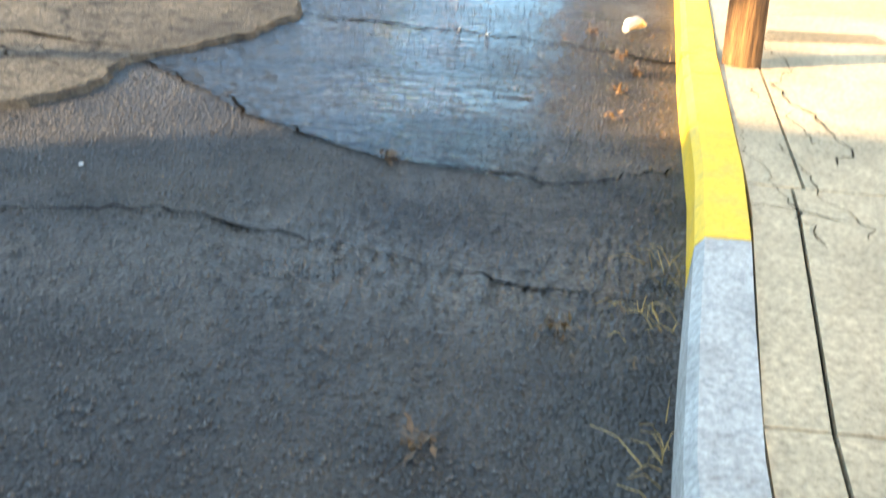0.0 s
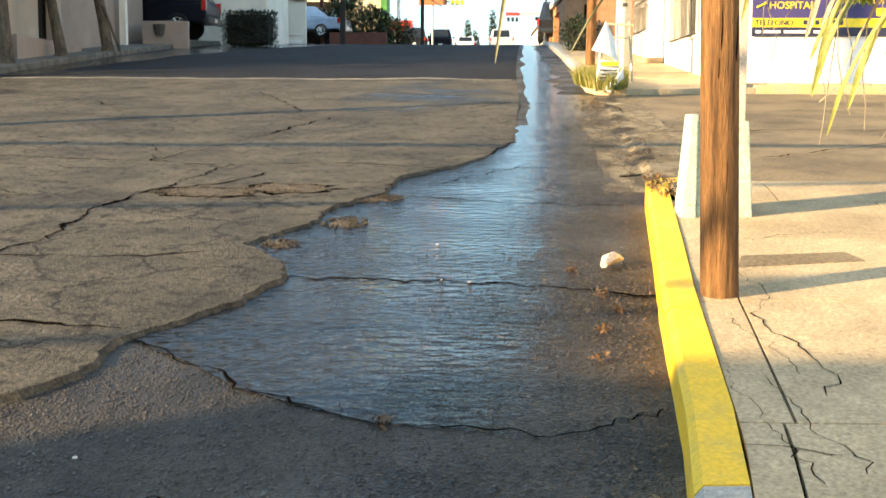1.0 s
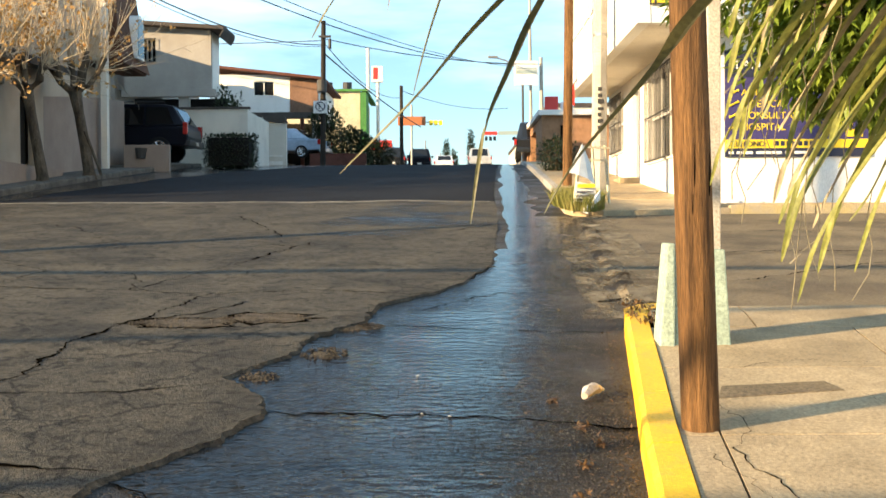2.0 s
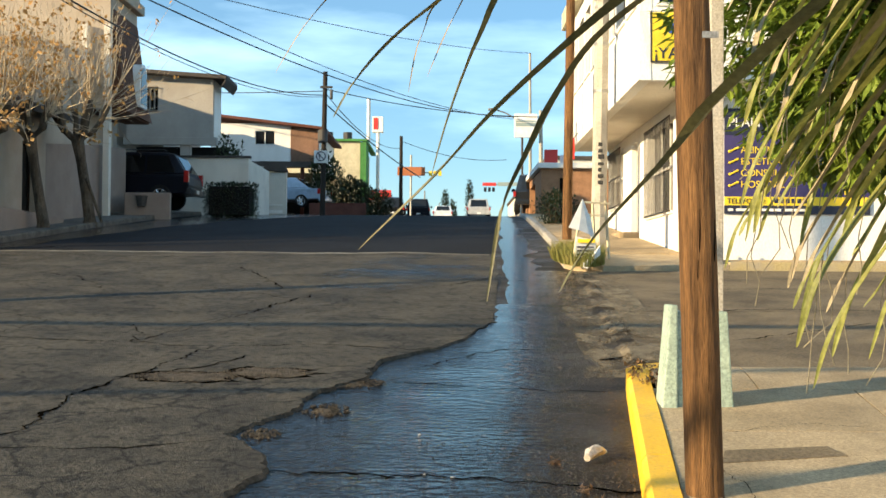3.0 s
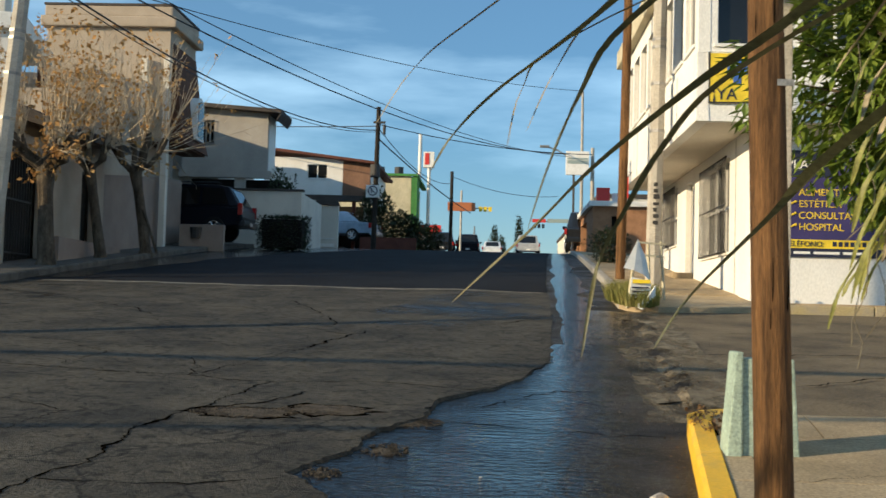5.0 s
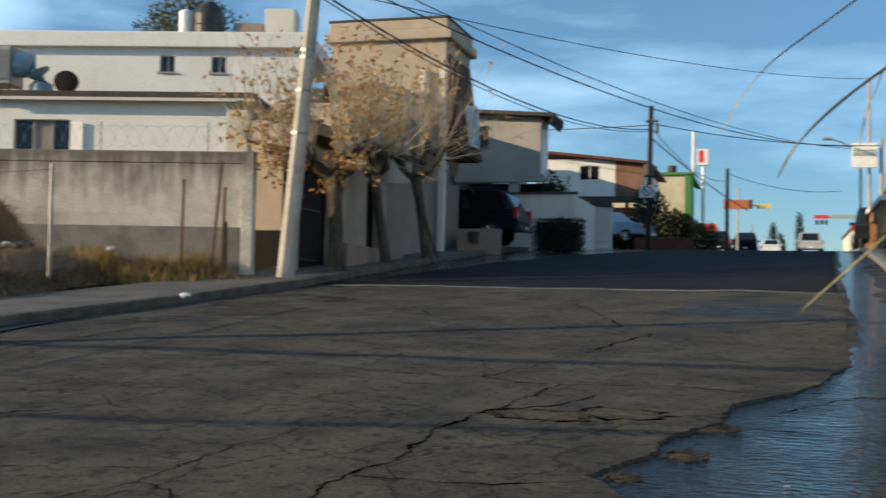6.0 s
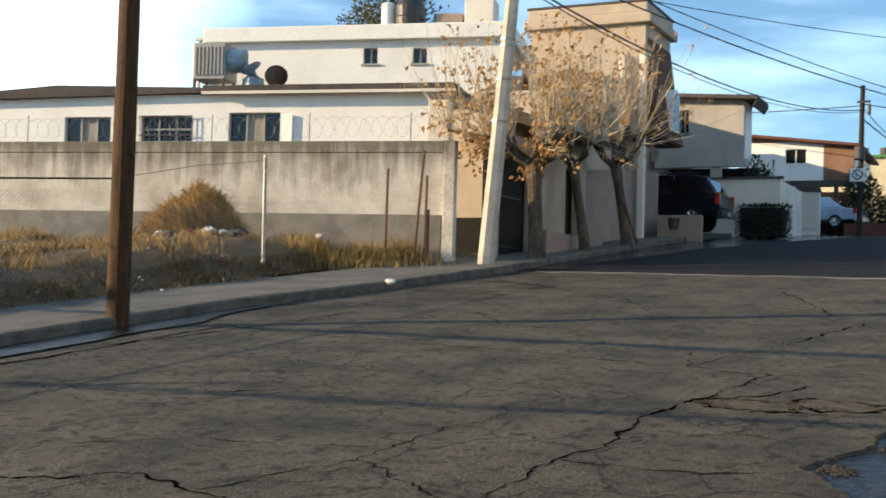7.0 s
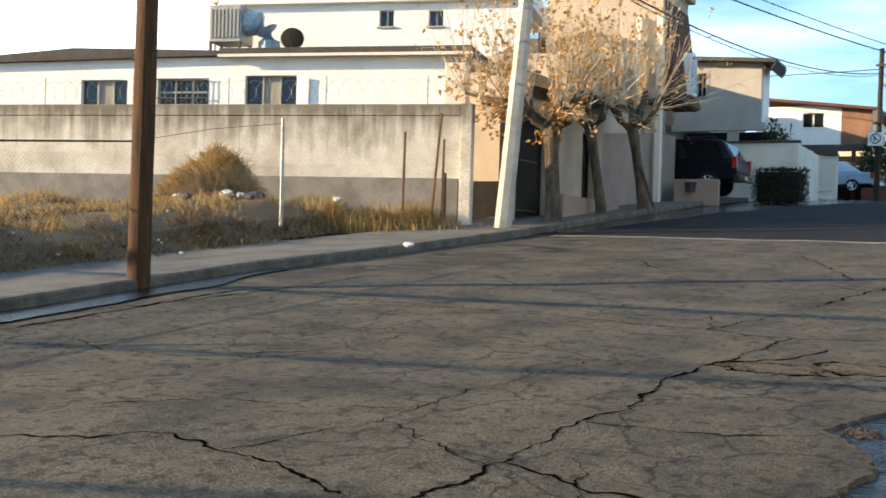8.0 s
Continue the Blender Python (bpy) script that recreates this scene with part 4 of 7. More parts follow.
for pts, w in [([(1.05, 3.2), (1.02, 3.7), (1.0, 4.1), (0.98, 4.35)], 0.02), ([(1.2, 3.3), (1.16, 3.8), (1.14, 4.2)], 0.02), ([(1.3, 3.95), (1.38, 4.1), (1.33, 4.45), (1.28, 4.8), (1.33, 5.1)], 0.035), ([(1.25, 4.2), (1.2, 4.6), (1.15, 5.0)], 0.02),
               ([(1.33, 5.1), (1.45, 5.35), (1.38, 5.7), (1.35, 6.0), (1.5, 6.4)], 0.025), ([(0.85, 3.5), (1.05, 3.52), (1.2, 3.46)], 0.025), ([(1.4, 3.7), (1.5, 3.3), (1.8, 3.0)], 0.03), ([(1.6, 6.6), (2.1, 6.9), (2.8, 6.7), (3.6, 7.1)], 0.02), ([(2.1, 6.2), (2.3, 5.8), (2.8, 5.4)], 0.015), ([(1.8, 5.0), (2.3, 5.1), (2.9, 4.9)], 0.012)]:
    crack(pts, w * 0.28, pave_z, parent=pr, jag=0.07, lift=0.004)

# far corner on the right
kerb2 = thing("kerb_far", (2, 20, gz(20)), "low worn kerb of the far corner", "kerb", kind="structure")
for a, b in zip([19.2, 21, 23, 25, 28, 31, 34, 37, 40, 45, 50, 60, 75, 100], [21, 23, 25, 28, 31, 34, 37, 40, 45, 50, 60, 75, 100, 140]):
    kerb_segment(a, b, xr, 1, 0.18, 0.13, M_KERB, kerb2)
for a, b in zip([4.6, 6, 8, 11, 15, 22], [6, 8, 11, 15, 22, 50]):
    part("kerb_stone", Mb().box(a + 0.01, b - 0.01, 18.9, 19.1, gz(19) - 0.3, gz(19) + 0.14), M_KERB_FADED if 4 < a < 12 else M_KERB, kerb2, bevel=0.015)
pf = thing("pavement_far", (3, 22, gz(22)), "sunlit concrete pavement before the white building", "pavement", kind="structure")
for a, b in zip([21.2, 23, 26, 29, 32, 36, 40, 50, 70], [23, 26, 29, 32, 36, 40, 50, 70, 110]):
    pave_panel(0.18, 2.6, a, b, pf, M_PAVE, lambda x, y: gz(y) + 0.12, xr)
part("paving_panel", Mb().prism([(2.05, 18.75), (2.5, 18.5), (4.6, 18.9), (4.6, 21.2), (2.0, 21.2), (1.95, 19.2)], lambda x, y: gz(y) - 0.2, lambda x, y: gz(y) + 0.1), M_PAVE, pf)
for a, b in zip([4.5, 6.5, 9, 13, 20], [6.5, 9, 13, 20, 50]):
    pave_panel(a, b, 19.1, 20.3, pf, M_PAVE, lambda x, y: gz(19.5) + 0.13)

# left pavement
kl = thing("kerb_left", (-10, 12, gz(12)), "dirty grey concrete kerb", "kerb", kind="structure")
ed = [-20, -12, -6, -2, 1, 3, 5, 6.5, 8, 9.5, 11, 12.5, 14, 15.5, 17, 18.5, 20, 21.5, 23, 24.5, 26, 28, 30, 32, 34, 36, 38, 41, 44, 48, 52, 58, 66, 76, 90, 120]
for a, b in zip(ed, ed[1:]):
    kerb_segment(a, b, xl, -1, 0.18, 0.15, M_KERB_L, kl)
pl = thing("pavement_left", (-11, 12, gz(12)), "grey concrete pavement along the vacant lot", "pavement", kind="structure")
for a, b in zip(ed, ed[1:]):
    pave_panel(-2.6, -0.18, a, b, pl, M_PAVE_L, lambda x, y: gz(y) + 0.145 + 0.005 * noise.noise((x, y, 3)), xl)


# ---- building helpers ----
def wall_y(mb, x0, x1, y, t, z0, z1, holes=()):
    """A wall along x with its face at y and thickness t behind it; holes are (xa, xb, za, zb)."""
    cx = sorted({x0, x1, *[v for h in holes for v in h[:2] if x0 < v < x1]})
    cz = sorted({z0, z1, *[v for h in holes for v in h[2:] if z0 < v < z1]})
    nx, nz, k = len(cx), len(cz), len(mb.v)
    for d in (0, t):
        mb.v += [(a, y + d, c) for c in cz for a in cx]
    m = nx * nz

    def solid(i, j):
        if not (0 <= i < nx - 1 and 0 <= j < nz - 1):
            return False
        px, pz_ = (cx[i] + cx[i + 1]) / 2, (cz[j] + cz[j + 1]) / 2
        return not any(h[0] < px < h[1] and h[2] < pz_ < h[3] for h in holes)
    for j in range(nz - 1):
        for i in range(nx - 1):
            if not solid(i, j):
                continue
            a, b, c, d = k + j * nx + i, k + j * nx + i + 1, k + (j + 1) * nx + i + 1, k + (j + 1) * nx + i
            mb.f += [(a, b, c, d), (d + m, c + m, b + m, a + m)]
            for ok, p, q in ((solid(i, j - 1), a, b), (solid(i + 1, j), b, c), (solid(i, j + 1), c, d), (solid(i - 1, j), d, a)):
                if not ok:
                    mb.f.append((q, p, p + m, q + m))
    return mb


def wall_x(mb, y0, y1, x, t, z0, z1, holes=()):
    """A wall along y with its face at x and thickness t (signed) behind it; holes are (ya, yb, za, zb)."""
    k = len(mb.v)
    wall_y(mb, y0, y1, 0, 1, z0, z1, holes)
    mb.v[k:] = [(x + q[1] * t, q[0], q[2]) for q in mb.v[k:]]
    return mb


def window(house, axis, a0, a1, face, depth, z0, z1, cols=2, rows=1, frame_mat=None, bars=False, curtain=False, name="window"):
    """Frame, panes, mullions and sill set into an opening. axis 'y': the opening looks along y."""
    def put(mb):
        if axis == "x":
            mb.v = [(q[1], q[0], q[2]) for q in mb.v]
        return mb
    fm = frame_mat or M_FRAME
    s = depth
    fr, t = Mb(), 0.05
    lights = []
    for i in range(cols):
        for j in range(rows):
            lights.append((a0 + (a1 - a0) * i / cols + 0.025, a0 + (a1 - a0) * (i + 1) / cols - 0.025, z0 + (z1 - z0) * j / rows + 0.025, z0 + (z1 - z0) * (j + 1) / rows - 0.025))
    wall_y(fr, a0, a1, face + s * 0.4, s * 0.4, z0, z1, lights)
    w = part(name, put(fr), fm, house)
    for i in range(cols):
        p0, p1 = a0 + (a1 - a0) * i / cols + 0.03, a0 + (a1 - a0) * (i + 1) / cols - 0.03
        part("pane", put(Mb().box(p0, p1, face + s * 0.58, face + s * 0.64, z0 + 0.03, z1 - 0.03)), M_CURTAIN if curtain and i % 2 else M_GLASS, w, "drawn curtain behind the glass" if curtain and i % 2 else "")
    # near-black board behind the panes, painted as the room's shade
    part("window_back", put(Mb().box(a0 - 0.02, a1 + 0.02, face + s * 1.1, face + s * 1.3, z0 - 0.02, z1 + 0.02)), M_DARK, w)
    part("window_sill", put(Mb().box(a0 - 0.06, a1 + 0.06, face - s * 0.2, face + s * 0.4, z0 - 0.06, z0 - 0.003)), fm, w, bevel=0.008)
    if bars:
        n = max(3, int((a1 - a0) / 0.14))
        for i in range(n + 1):
            c = a0 + (a1 - a0) * i / n
            part("bar", put(Mb().tube([(c, face - s * 0.3, z0 - 0.02), (c, face - s * 0.3, z1 + 0.02)], 0.009, 6)), M_IRON, w)
        for z in (z0, (z0 + z1) / 2, z1):
            part("bar", put(Mb().box(a0 - 0.03, a1 + 0.03, face - s * 0.35, face - s * 0.25, z - 0.012, z + 0.012)), M_IRON, w)
    return w


def lettering(name, text, size, at, rx, material, parent, rz=0.0, thick=0.004):
    """Raised letters in the built-in font, as a mesh part."""
    cu = bpy.data.curves.new(name, "FONT")
    cu.body, cu.size, cu.extrude = text, size, thick
    tmp = new("tmp_text", cu)
    me = bpy.data.meshes.new_from_object(tmp)
    bpy.data.objects.remove(tmp)
    me.transform(Matrix.Translation(at) @ Euler((radians(rx), 0, radians(rz))).to_matrix().to_4x4())
    off = Vector((0, 0, 0))
    q = parent
    while q is not None:
        off += q.location
        q = q.parent
    me.transform(Matrix.Translation(-off))
    me.materials.clear()
    me.materials.append(material)
    ob = new(name, me)
    ob.parent = parent
    return ob


# ---- white corner building on the right ----
RZ = gz(20) + 0.12
hb = thing("corner_building", (4.1, 20, RZ), "white two-storey corner building with overhanging upper floor", "building")
XF, YF, OV, OVY = 4.3, 20.2, 1.1, 0.75
gw = Mb()
near_open = [(22.1, 24.9, RZ + 0.95, RZ + 2.75), (26.2, 27.1, RZ + 0.6, RZ + 2.75), (28.4, 30.4, RZ + 1.45, RZ + 2.85)]
wall_x(gw, YF, 31, XF, 0.25, RZ - 0.6, RZ + 3.02, near_open)
part("street_wall", gw, M_WHITE, hb)
fw = Mb()
wall_y(fw, XF + 0.25, 15, YF, 0.25, RZ - 0.6, RZ + 3.02)
part("side_wall", fw, M_WHITE, hb)
part("band", Mb().box(XF - OV, XF - OV + 0.2, YF - OVY, 31, RZ + 2.98, RZ + 4.15).box(XF - OV + 0.2, 15, YF - OVY, YF - OVY + 0.2, RZ + 2.98, RZ + 4.15), M_WHITE, hb, "white rendered balcony band", bevel=0.015)
part("soffit", Mb().box(XF - OV + 0.2, 15, YF - OVY + 0.2, 31, RZ + 3.02, RZ + 3.14), M_CREAM, hb)
for y in (21.5, 23.5, 25.5, 27.5, 29.5):
    part("band_joint", Mb().box(XF - OV - 0.006, XF - OV - 0.001, y, y + 0.03, RZ + 2.99, RZ + 4.14), M_FRAME, hb)
uw = Mb()
uo = [(YF - OVY + 0.35 + i * 1.3, YF - OVY + 1.35 + i * 1.3, RZ + 4.35, RZ + 5.9) for i in range(8)]
wall_x(uw, YF - OVY + 0.02, 31, XF - OV + 0.03, 0.2, RZ + 4.15, RZ + 6.3, uo)
uwo = [(XF - OV + 0.35, XF - OV + 1.5, RZ + 4.3, RZ + 5.9), (XF - OV + 1.75, XF - OV + 2.9, RZ + 4.3, RZ + 5.9)]
wall_y(uw, XF - OV + 0.23, 15, YF - OVY + 0.03, 0.2, RZ + 4.15, RZ + 6.3, uwo)
part("upper_wall", uw, M_WHITE, hb)
for a, b, c, d in uo:
    window(hb, "x", a, b, XF - OV + 0.03, 0.2, c, d, 2, 1, M_WFRAME)
for a, b, c, d in uwo:
    window(hb, "y", a, b, YF - OVY + 0.03, 0.2, c, d, 2, 1, M_WFRAME)
part("cornice", Mb().box(XF - OV - 0.15, 15, YF - OVY - 0.15, 31.2, RZ + 6.3, RZ + 6.75), M_YELLOW, hb, "yellow painted cornice", bevel=0.02)
part("roof", Mb().box(XF, 15, YF, 31, RZ + 6.75, RZ + 6.85), M_CONC, hb)
part("back_wall", Mb().box(14.75, 15, YF + 0.3, 31, RZ - 0.6, RZ + 6.3).box(XF + 0.3, 14.7, 30.75, 31, RZ - 0.6, RZ + 6.3), M_WHITE, hb)
for i, (a, b, c, d) in enumerate(near_open):
    if i == 1:
        door = part("door", Mb().box(XF + 0.12, XF + 0.17, a + 0.03, b - 0.03, c, d - 0.03), M_FRAME, hb, "grey metal door")
        part("handle", Mb().tube([(XF + 0.08, a + 0.15, c + 1.0), (XF + 0.08, a + 0.15, c + 1.15)], 0.012), M_CHROME, door)
    else:
        window(hb, "x", a, b, XF, 0.25, c, d, 3 if i == 0 else 2, 2, M_WFRAME, bars=True, curtain=(i == 2))
part("plinth_step", Mb().box(XF - 0.45, XF - 0.003, 26.0, 27.3, RZ - 0.2, RZ + 0.68), M_PAVE, hb, bevel=0.02)
part("wall_joint", Mb().box(XF - 0.006, XF - 0.002, 21.5, 21.54, RZ, RZ + 3.0), M_FRAME, hb)
# yellow sign on the band
sg = part("sign_panel", Mb().box(3.42, 4.07, YF - OVY - 0.05, YF - OVY - 0.003, RZ + 3.3, RZ + 4.12), M_YSIGN, hb, "yellow advertising panel", bevel=0.006)
part("sign_edge", Mb().box(3.40, 3.42, YF - OVY - 0.055, YF - OVY - 0.003, RZ + 3.28, RZ + 4.14).box(3.42, 4.07, YF - OVY - 0.055, YF - OVY - 0.05, RZ + 3.28, RZ + 3.30), M_IRON, sg)
part("blue_cross", Mb().box(3.80, 3.93, YF - OVY - 0.06, YF - OVY - 0.052, RZ + 3.6, RZ + 4.1).box(3.70, 4.03, YF - OVY - 0.063, YF - OVY - 0.0605, RZ + 3.76, RZ + 3.94), M_BLUE, sg)
lettering("sign_words", "\u00a1YA", 0.27, (3.45, YF - OVY - 0.056, RZ + 3.34), 90, M_NAVYSIGN, sg)
# violet clinic banner on the side wall
bn = thing("wall_banner", (4.85, YF, RZ + 0.9), "violet clinic banner with yellow lettering on the wall", "banner")
part("sheet", Mb().box(4.82, 7.35, YF - 0.03, YF - 0.004, RZ + 1.08, RZ + 2.62), M_PURPLE, bn)
part("heading_band", Mb().box(4.82, 5.75, YF - 0.04, YF - 0.031, RZ + 2.16, RZ + 2.62), M_NAVYSIGN, bn, "dark heading panel")
part("phone_strip", Mb().box(4.82, 7.35, YF - 0.04, YF - 0.031, RZ + 0.93, RZ + 1.08), M_YSIGN, bn, "yellow strip with a telephone line")
part("address_strip", Mb().box(4.82, 7.35, YF - 0.04, YF - 0.004, RZ + 0.78, RZ + 0.93), M_NAVYSIGN, bn, "dark strip with white writing")
lettering("heading", "PLAN", 0.23, (4.88, YF - 0.045, RZ + 2.3), 90, M_WSIGN, bn)
for i, wd in enumerate(("ALIMENTOS", "EST\u00c9TICA", "CONSULTAS", "HOSPITAL")):
    z = RZ + 1.84 - i * 0.2
    lettering("service_word", wd, 0.17, (5.1, YF - 0.035, z), 90, M_YSIGN, bn)
    part("bone_mark", Mb().tube([(4.92, YF - 0.036, z + 0.03), (5.04, YF - 0.036, z + 0.09)], 0.016, 6).blob((4.91, YF - 0.036, z + 0.03), 0.024).blob((5.05, YF - 0.036, z + 0.09), 0.024), M_YSIGN, bn)
for i, wd in enumerate(("SERVICIO A", "PREGUNTE", "PROMOCION")):
    lettering("service_word", wd, 0.12, (6.3, YF - 0.035, RZ + 1.66 - i * 0.17), 90, M_YSIGN, bn)
lettering("phone_word", "TEL\u00c9FONO:", 0.13, (4.86, YF - 0.045, RZ + 0.96), 90, M_NAVYSIGN, bn)
for i in range(7):
    part("number_bar", Mb().box(5.68 + i * 0.1, 5.75 + i * 0.1, YF - 0.044, YF - 0.041, RZ + 0.97, RZ + 1.05), M_NAVYSIGN, bn)
for a, b in ((4.88, 4.97), (5.02, 5.3), (5.36, 5.8), (5.86, 6.25)):
    part("name_bar", Mb().box(a, b, YF - 0.044, YF - 0.041, RZ + 0.83, RZ + 0.875), M_WSIGN, bn)
part("phone_mark", Mb().box(6.9, 7.2, YF - 0.044, YF - 0.041, RZ + 1.12, RZ + 1.25), M_YSIGN, bn)

# red-roofed shop beyond
rb = thing("low_shop", (4.5, 46, gz(46)), "low orange-brown shop with a red roof sign", "building")
b0 = gz(46)
part("wall", wall_y(wall_x(Mb(), 44, 56, 3.55, 0.25, b0 - 0.6, b0 + 1.75, [(47, 50, b0 - 0.3, b0 + 1.4)]), 3.8, 14, 44, 0.25, b0 - 0.6, b0 + 1.75, [(4.25, 4.7, b0 + 0.2, b0 + 1.4)]), mat("orange_brown_paint", (0.45, 0.24, 0.13), rough=0.85), rb)
part("roof", Mb().box(3.4, 14, 43.8, 56, b0 + 1.75, b0 + 1.95), M_WHITE, rb, bevel=0.02)
# dark boxes painted as the shade inside the shop
part("opening", Mb().box(4.22, 4.3, 46.9, 50.1, b0 - 0.4, b0 + 1.8).box(4.22, 4.75, 44.3, 44.4, b0 + 0.1, b0 + 1.5), M_DARK, rb)
part("roof_sign", Mb().box(3.7, 4.2, 44.3, 44.6, b0 + 1.95, b0 + 2.5), M_RED, rb, "red box on the roof edge", bevel=0.02)
part("roof_drum", Mb().tube([(4.6, 45, b0 + 1.95), (4.6, 45, b0 + 2.35)], 0.25, 14), M_WHITE, rb)
# shops further along on the right
fb = thing("far_shop", (5.5, 62, gz(62)), "plain pale shop building further along the street", "building")
part("wall", wall_x(wall_y(Mb(), 5.3, 15, 60, 0.25, gz(60) - 0.6, gz(60) + 3.0), 60.25, 100, 5.2, 0.25, gz(60) - 0.6, gz(60) + 3.0, [(64, 66, gz(60) + 0.8, gz(60) + 2), (70, 72, gz(60) + 0.8, gz(60) + 2)]), M_CREAM, fb)
part("roof", Mb().box(5.1, 15, 59.9, 100, gz(60) + 3.0, gz(60) + 3.2), M_ROOF, fb)

# ---- houses on the left ----
# stained boundary wall of the vacant lot
lw = thing("boundary_wall", (-11.2, 23, gz(23)), "water-stained concrete wall topped with coiled wire", "wall", kind="structure")
WZ = 4.93
damp_streaks(M_STAINED, WZ - gz(23), 1.7)


def lot_z(x, y):
    """Ground of the lot, rising a little from the pavement to the wall."""
    f = min(1, max(0, (-12.75 - x) / 1.2))
    return gz(y) + 0.14 + 0.55 * f * (1 if y < 20 else max(0, 1 - (y - 20) / 6)) + (0.2 * noise.noise((x * 0.55, y * 0.55, 0)) + 0.06 * noise.noise((x * 1.9, y * 1.9, 3))) * f


wl2 = Mb().box(-11.38, -11.12, 22.9, 23.2, gz(23) - 0.4, WZ).box(-34.8, -11.385, 23.0, 23.18, gz(23) - 0.3, WZ - 0.27)
part("wall_body", wl2, M_STAINED, lw, bevel=0.02)
cap = Mb().box(-34.8, -11.395, 22.988, 23.2, WZ - 0.265, WZ)
part("wall_cap", cap, M_STAINED, lw, "stained capping beam", bevel=0.025)
part("base_course", Mb().box(-34.7, -11.42, 22.93, 22.997, gz(23) - 0.3, 3.27), mat("bare_grey_blockwork", (0.30, 0.275, 0.24), (0.20, 0.18, 0.155), scale=2, rough=0.9), lw, "bare grey blockwork at the foot")
rz_ = Mb()
for i in range(76):
    cx, r = -11.9 - i * 0.29, 0.24
    ring = [(cx - 0.29 * k / 14 + r * 0.62 * math.cos(2 * math.pi * k / 14), 23.1 + r * 0.6 * math.cos(2 * math.pi * k / 14), WZ + 0.33 + r * math.sin(2 * math.pi * k / 14)) for k in range(15)]
    rz_.tube(ring, 0.0035, 4, cap=False)
part("coiled_wire", rz_, M_GALV, lw, "coils of barbed tape")
for i in range(9):
    part("wire_post", Mb().tube([(-12.2 - i * 2.4, 23.1, WZ - 0.1), (-12.2 - i * 2.4, 23.1, WZ + 0.65)], 0.014, 6), M_GALV, lw)

# long white house behind the wall
h1 = thing("white_house", (-14, 27, gz(27)), "long white house with flat dark eaves and an upper storey", "house")
H0 = 2.6
wo = [(-18.28, -16.81, 5.1, 6.22), (-20.85, -19.33, 5.1, 6.13), (-23.17, -21.76, 5.1, 6.13)]
part("lower_wall", wall_y(Mb(), -31.5, -12.2, 27, 0.25, H0, 6.72, wo), M_WHITE, h1)
for i, (a, b, c, d) in enumerate(wo):
    window(h1, "y", a, b, 27, 0.25, c, d, 3, 1 if i != 1 else 3, M_FRAME, bars=(i == 1), curtain=(i != 1))
part("shutter", Mb().slab([(-16.72, 26.97, 5.15), (-16.45, 26.93, 5.15), (-16.45, 26.93, 6.15), (-16.72, 26.97, 6.15)], (0.01, 0.03, 0)), M_WFRAME, h1, "white open shutter")
part("corner_wall", Mb().box(-31.5, -31.25, 27.27, 36, H0, 6.7), M_WHITE, h1)
part("eave_board", Mb().box(-18.95, -12.0, 26.72, 31.2, 6.72, 6.92), M_ROOF, h1, "dark flat eaves board", bevel=0.02)
part("eave_fascia", Mb().box(-18.97, -11.98, 26.7, 26.717, 6.68, 6.76), M_CREAM, h1)
ev = Mb().slab([(-19.0, 26.78, 6.74), (-23.3, 26.78, 6.86), (-26.5, 26.78, 6.6), (-32.3, 26.78, 6.2), (-32.3, 34, 6.2), (-26.5, 34, 6.6), (-23.3, 34, 6.86), (-19.0, 34, 6.74)], (0, 0, 0.13))
part("roof", ev, M_ROOF, h1, "low pitched dark roof edge")
uo2 = [(-15.78, -15.33, 8.28, 8.76), (-14.26, -13.82, 8.27, 8.73)]
part("upper_wall", wall_y(Mb(), -20.7, -11.6, 31, 0.25, 6.9, 9.1, uo2), M_WHITE, h1)
for a, b, c, d in uo2:
    window(h1, "y", a, b, 31, 0.25, c, d, 2, 1, M_FRAME)
part("parapet", Mb().box(-20.85, -11.3, 30.78, 36, 8.97, 9.42), M_WHITE, h1, "projecting white parapet", bevel=0.03)
part("side_wall", Mb().box(-20.7, -20.45, 31.27, 36, 6.9, 8.96).box(-12.45, -12.2, 27.27, 36, H0, 6.7), M_WHITE, h1)
part("vent_pipe", Mb().tube([(-21.0, 30.9, 6.8), (-21.0, 30.9, 9.1)], 0.06, 10).box(-21.1, -20.9, 30.8, 31.0, 9.05, 9.15), M_CREAM, h1)
part("porch_post", Mb().box(-12.3, -11.75, 25.1, 25.5, gz(25.7) + 0.2, 6.2), M_CREAM, h1, bevel=0.02)

ac = thing("air_cooler", (-19.9, 29.5, 6.92), "grey rooftop evaporative cooler with louvred sides", "air cooler")
part("casing", Mb().box(-20.42, -19.4, 29.2, 30.1, 7.55, 8.62), M_GALV, ac, bevel=0.03)
for i in range(8):
    part("louvre", Mb().box(-20.34 + i * 0.118, -20.29 + i * 0.118, 29.16, 29.197, 7.68, 8.5), M_FRAME, ac)
for x in (-20.4, -19.5):
    for y in (29.22, 30.0):
        part("leg", Mb().box(x, x + 0.07, y, y + 0.07, 6.9, 7.548), M_RUST, ac)
duct = [(-19.4, 29.65, 8.15), (-19.05, 29.65, 8.15), (-18.78, 29.65, 7.95), (-18.7, 29.65, 7.6), (-18.7, 29.65, 6.92)]
part("duct", Mb().tube(duct, [0.36, 0.36, 0.33, 0.32, 0.32], 12), mat("pale_blue_duct", (0.35, 0.45, 0.52), rough=0.5), ac, "pale blue sheet-metal elbow")
sd = thing("satellite_dish", (-17.75, 29.3, 6.92), "dark round satellite dish on the roof", "dish")
dm = Mb()
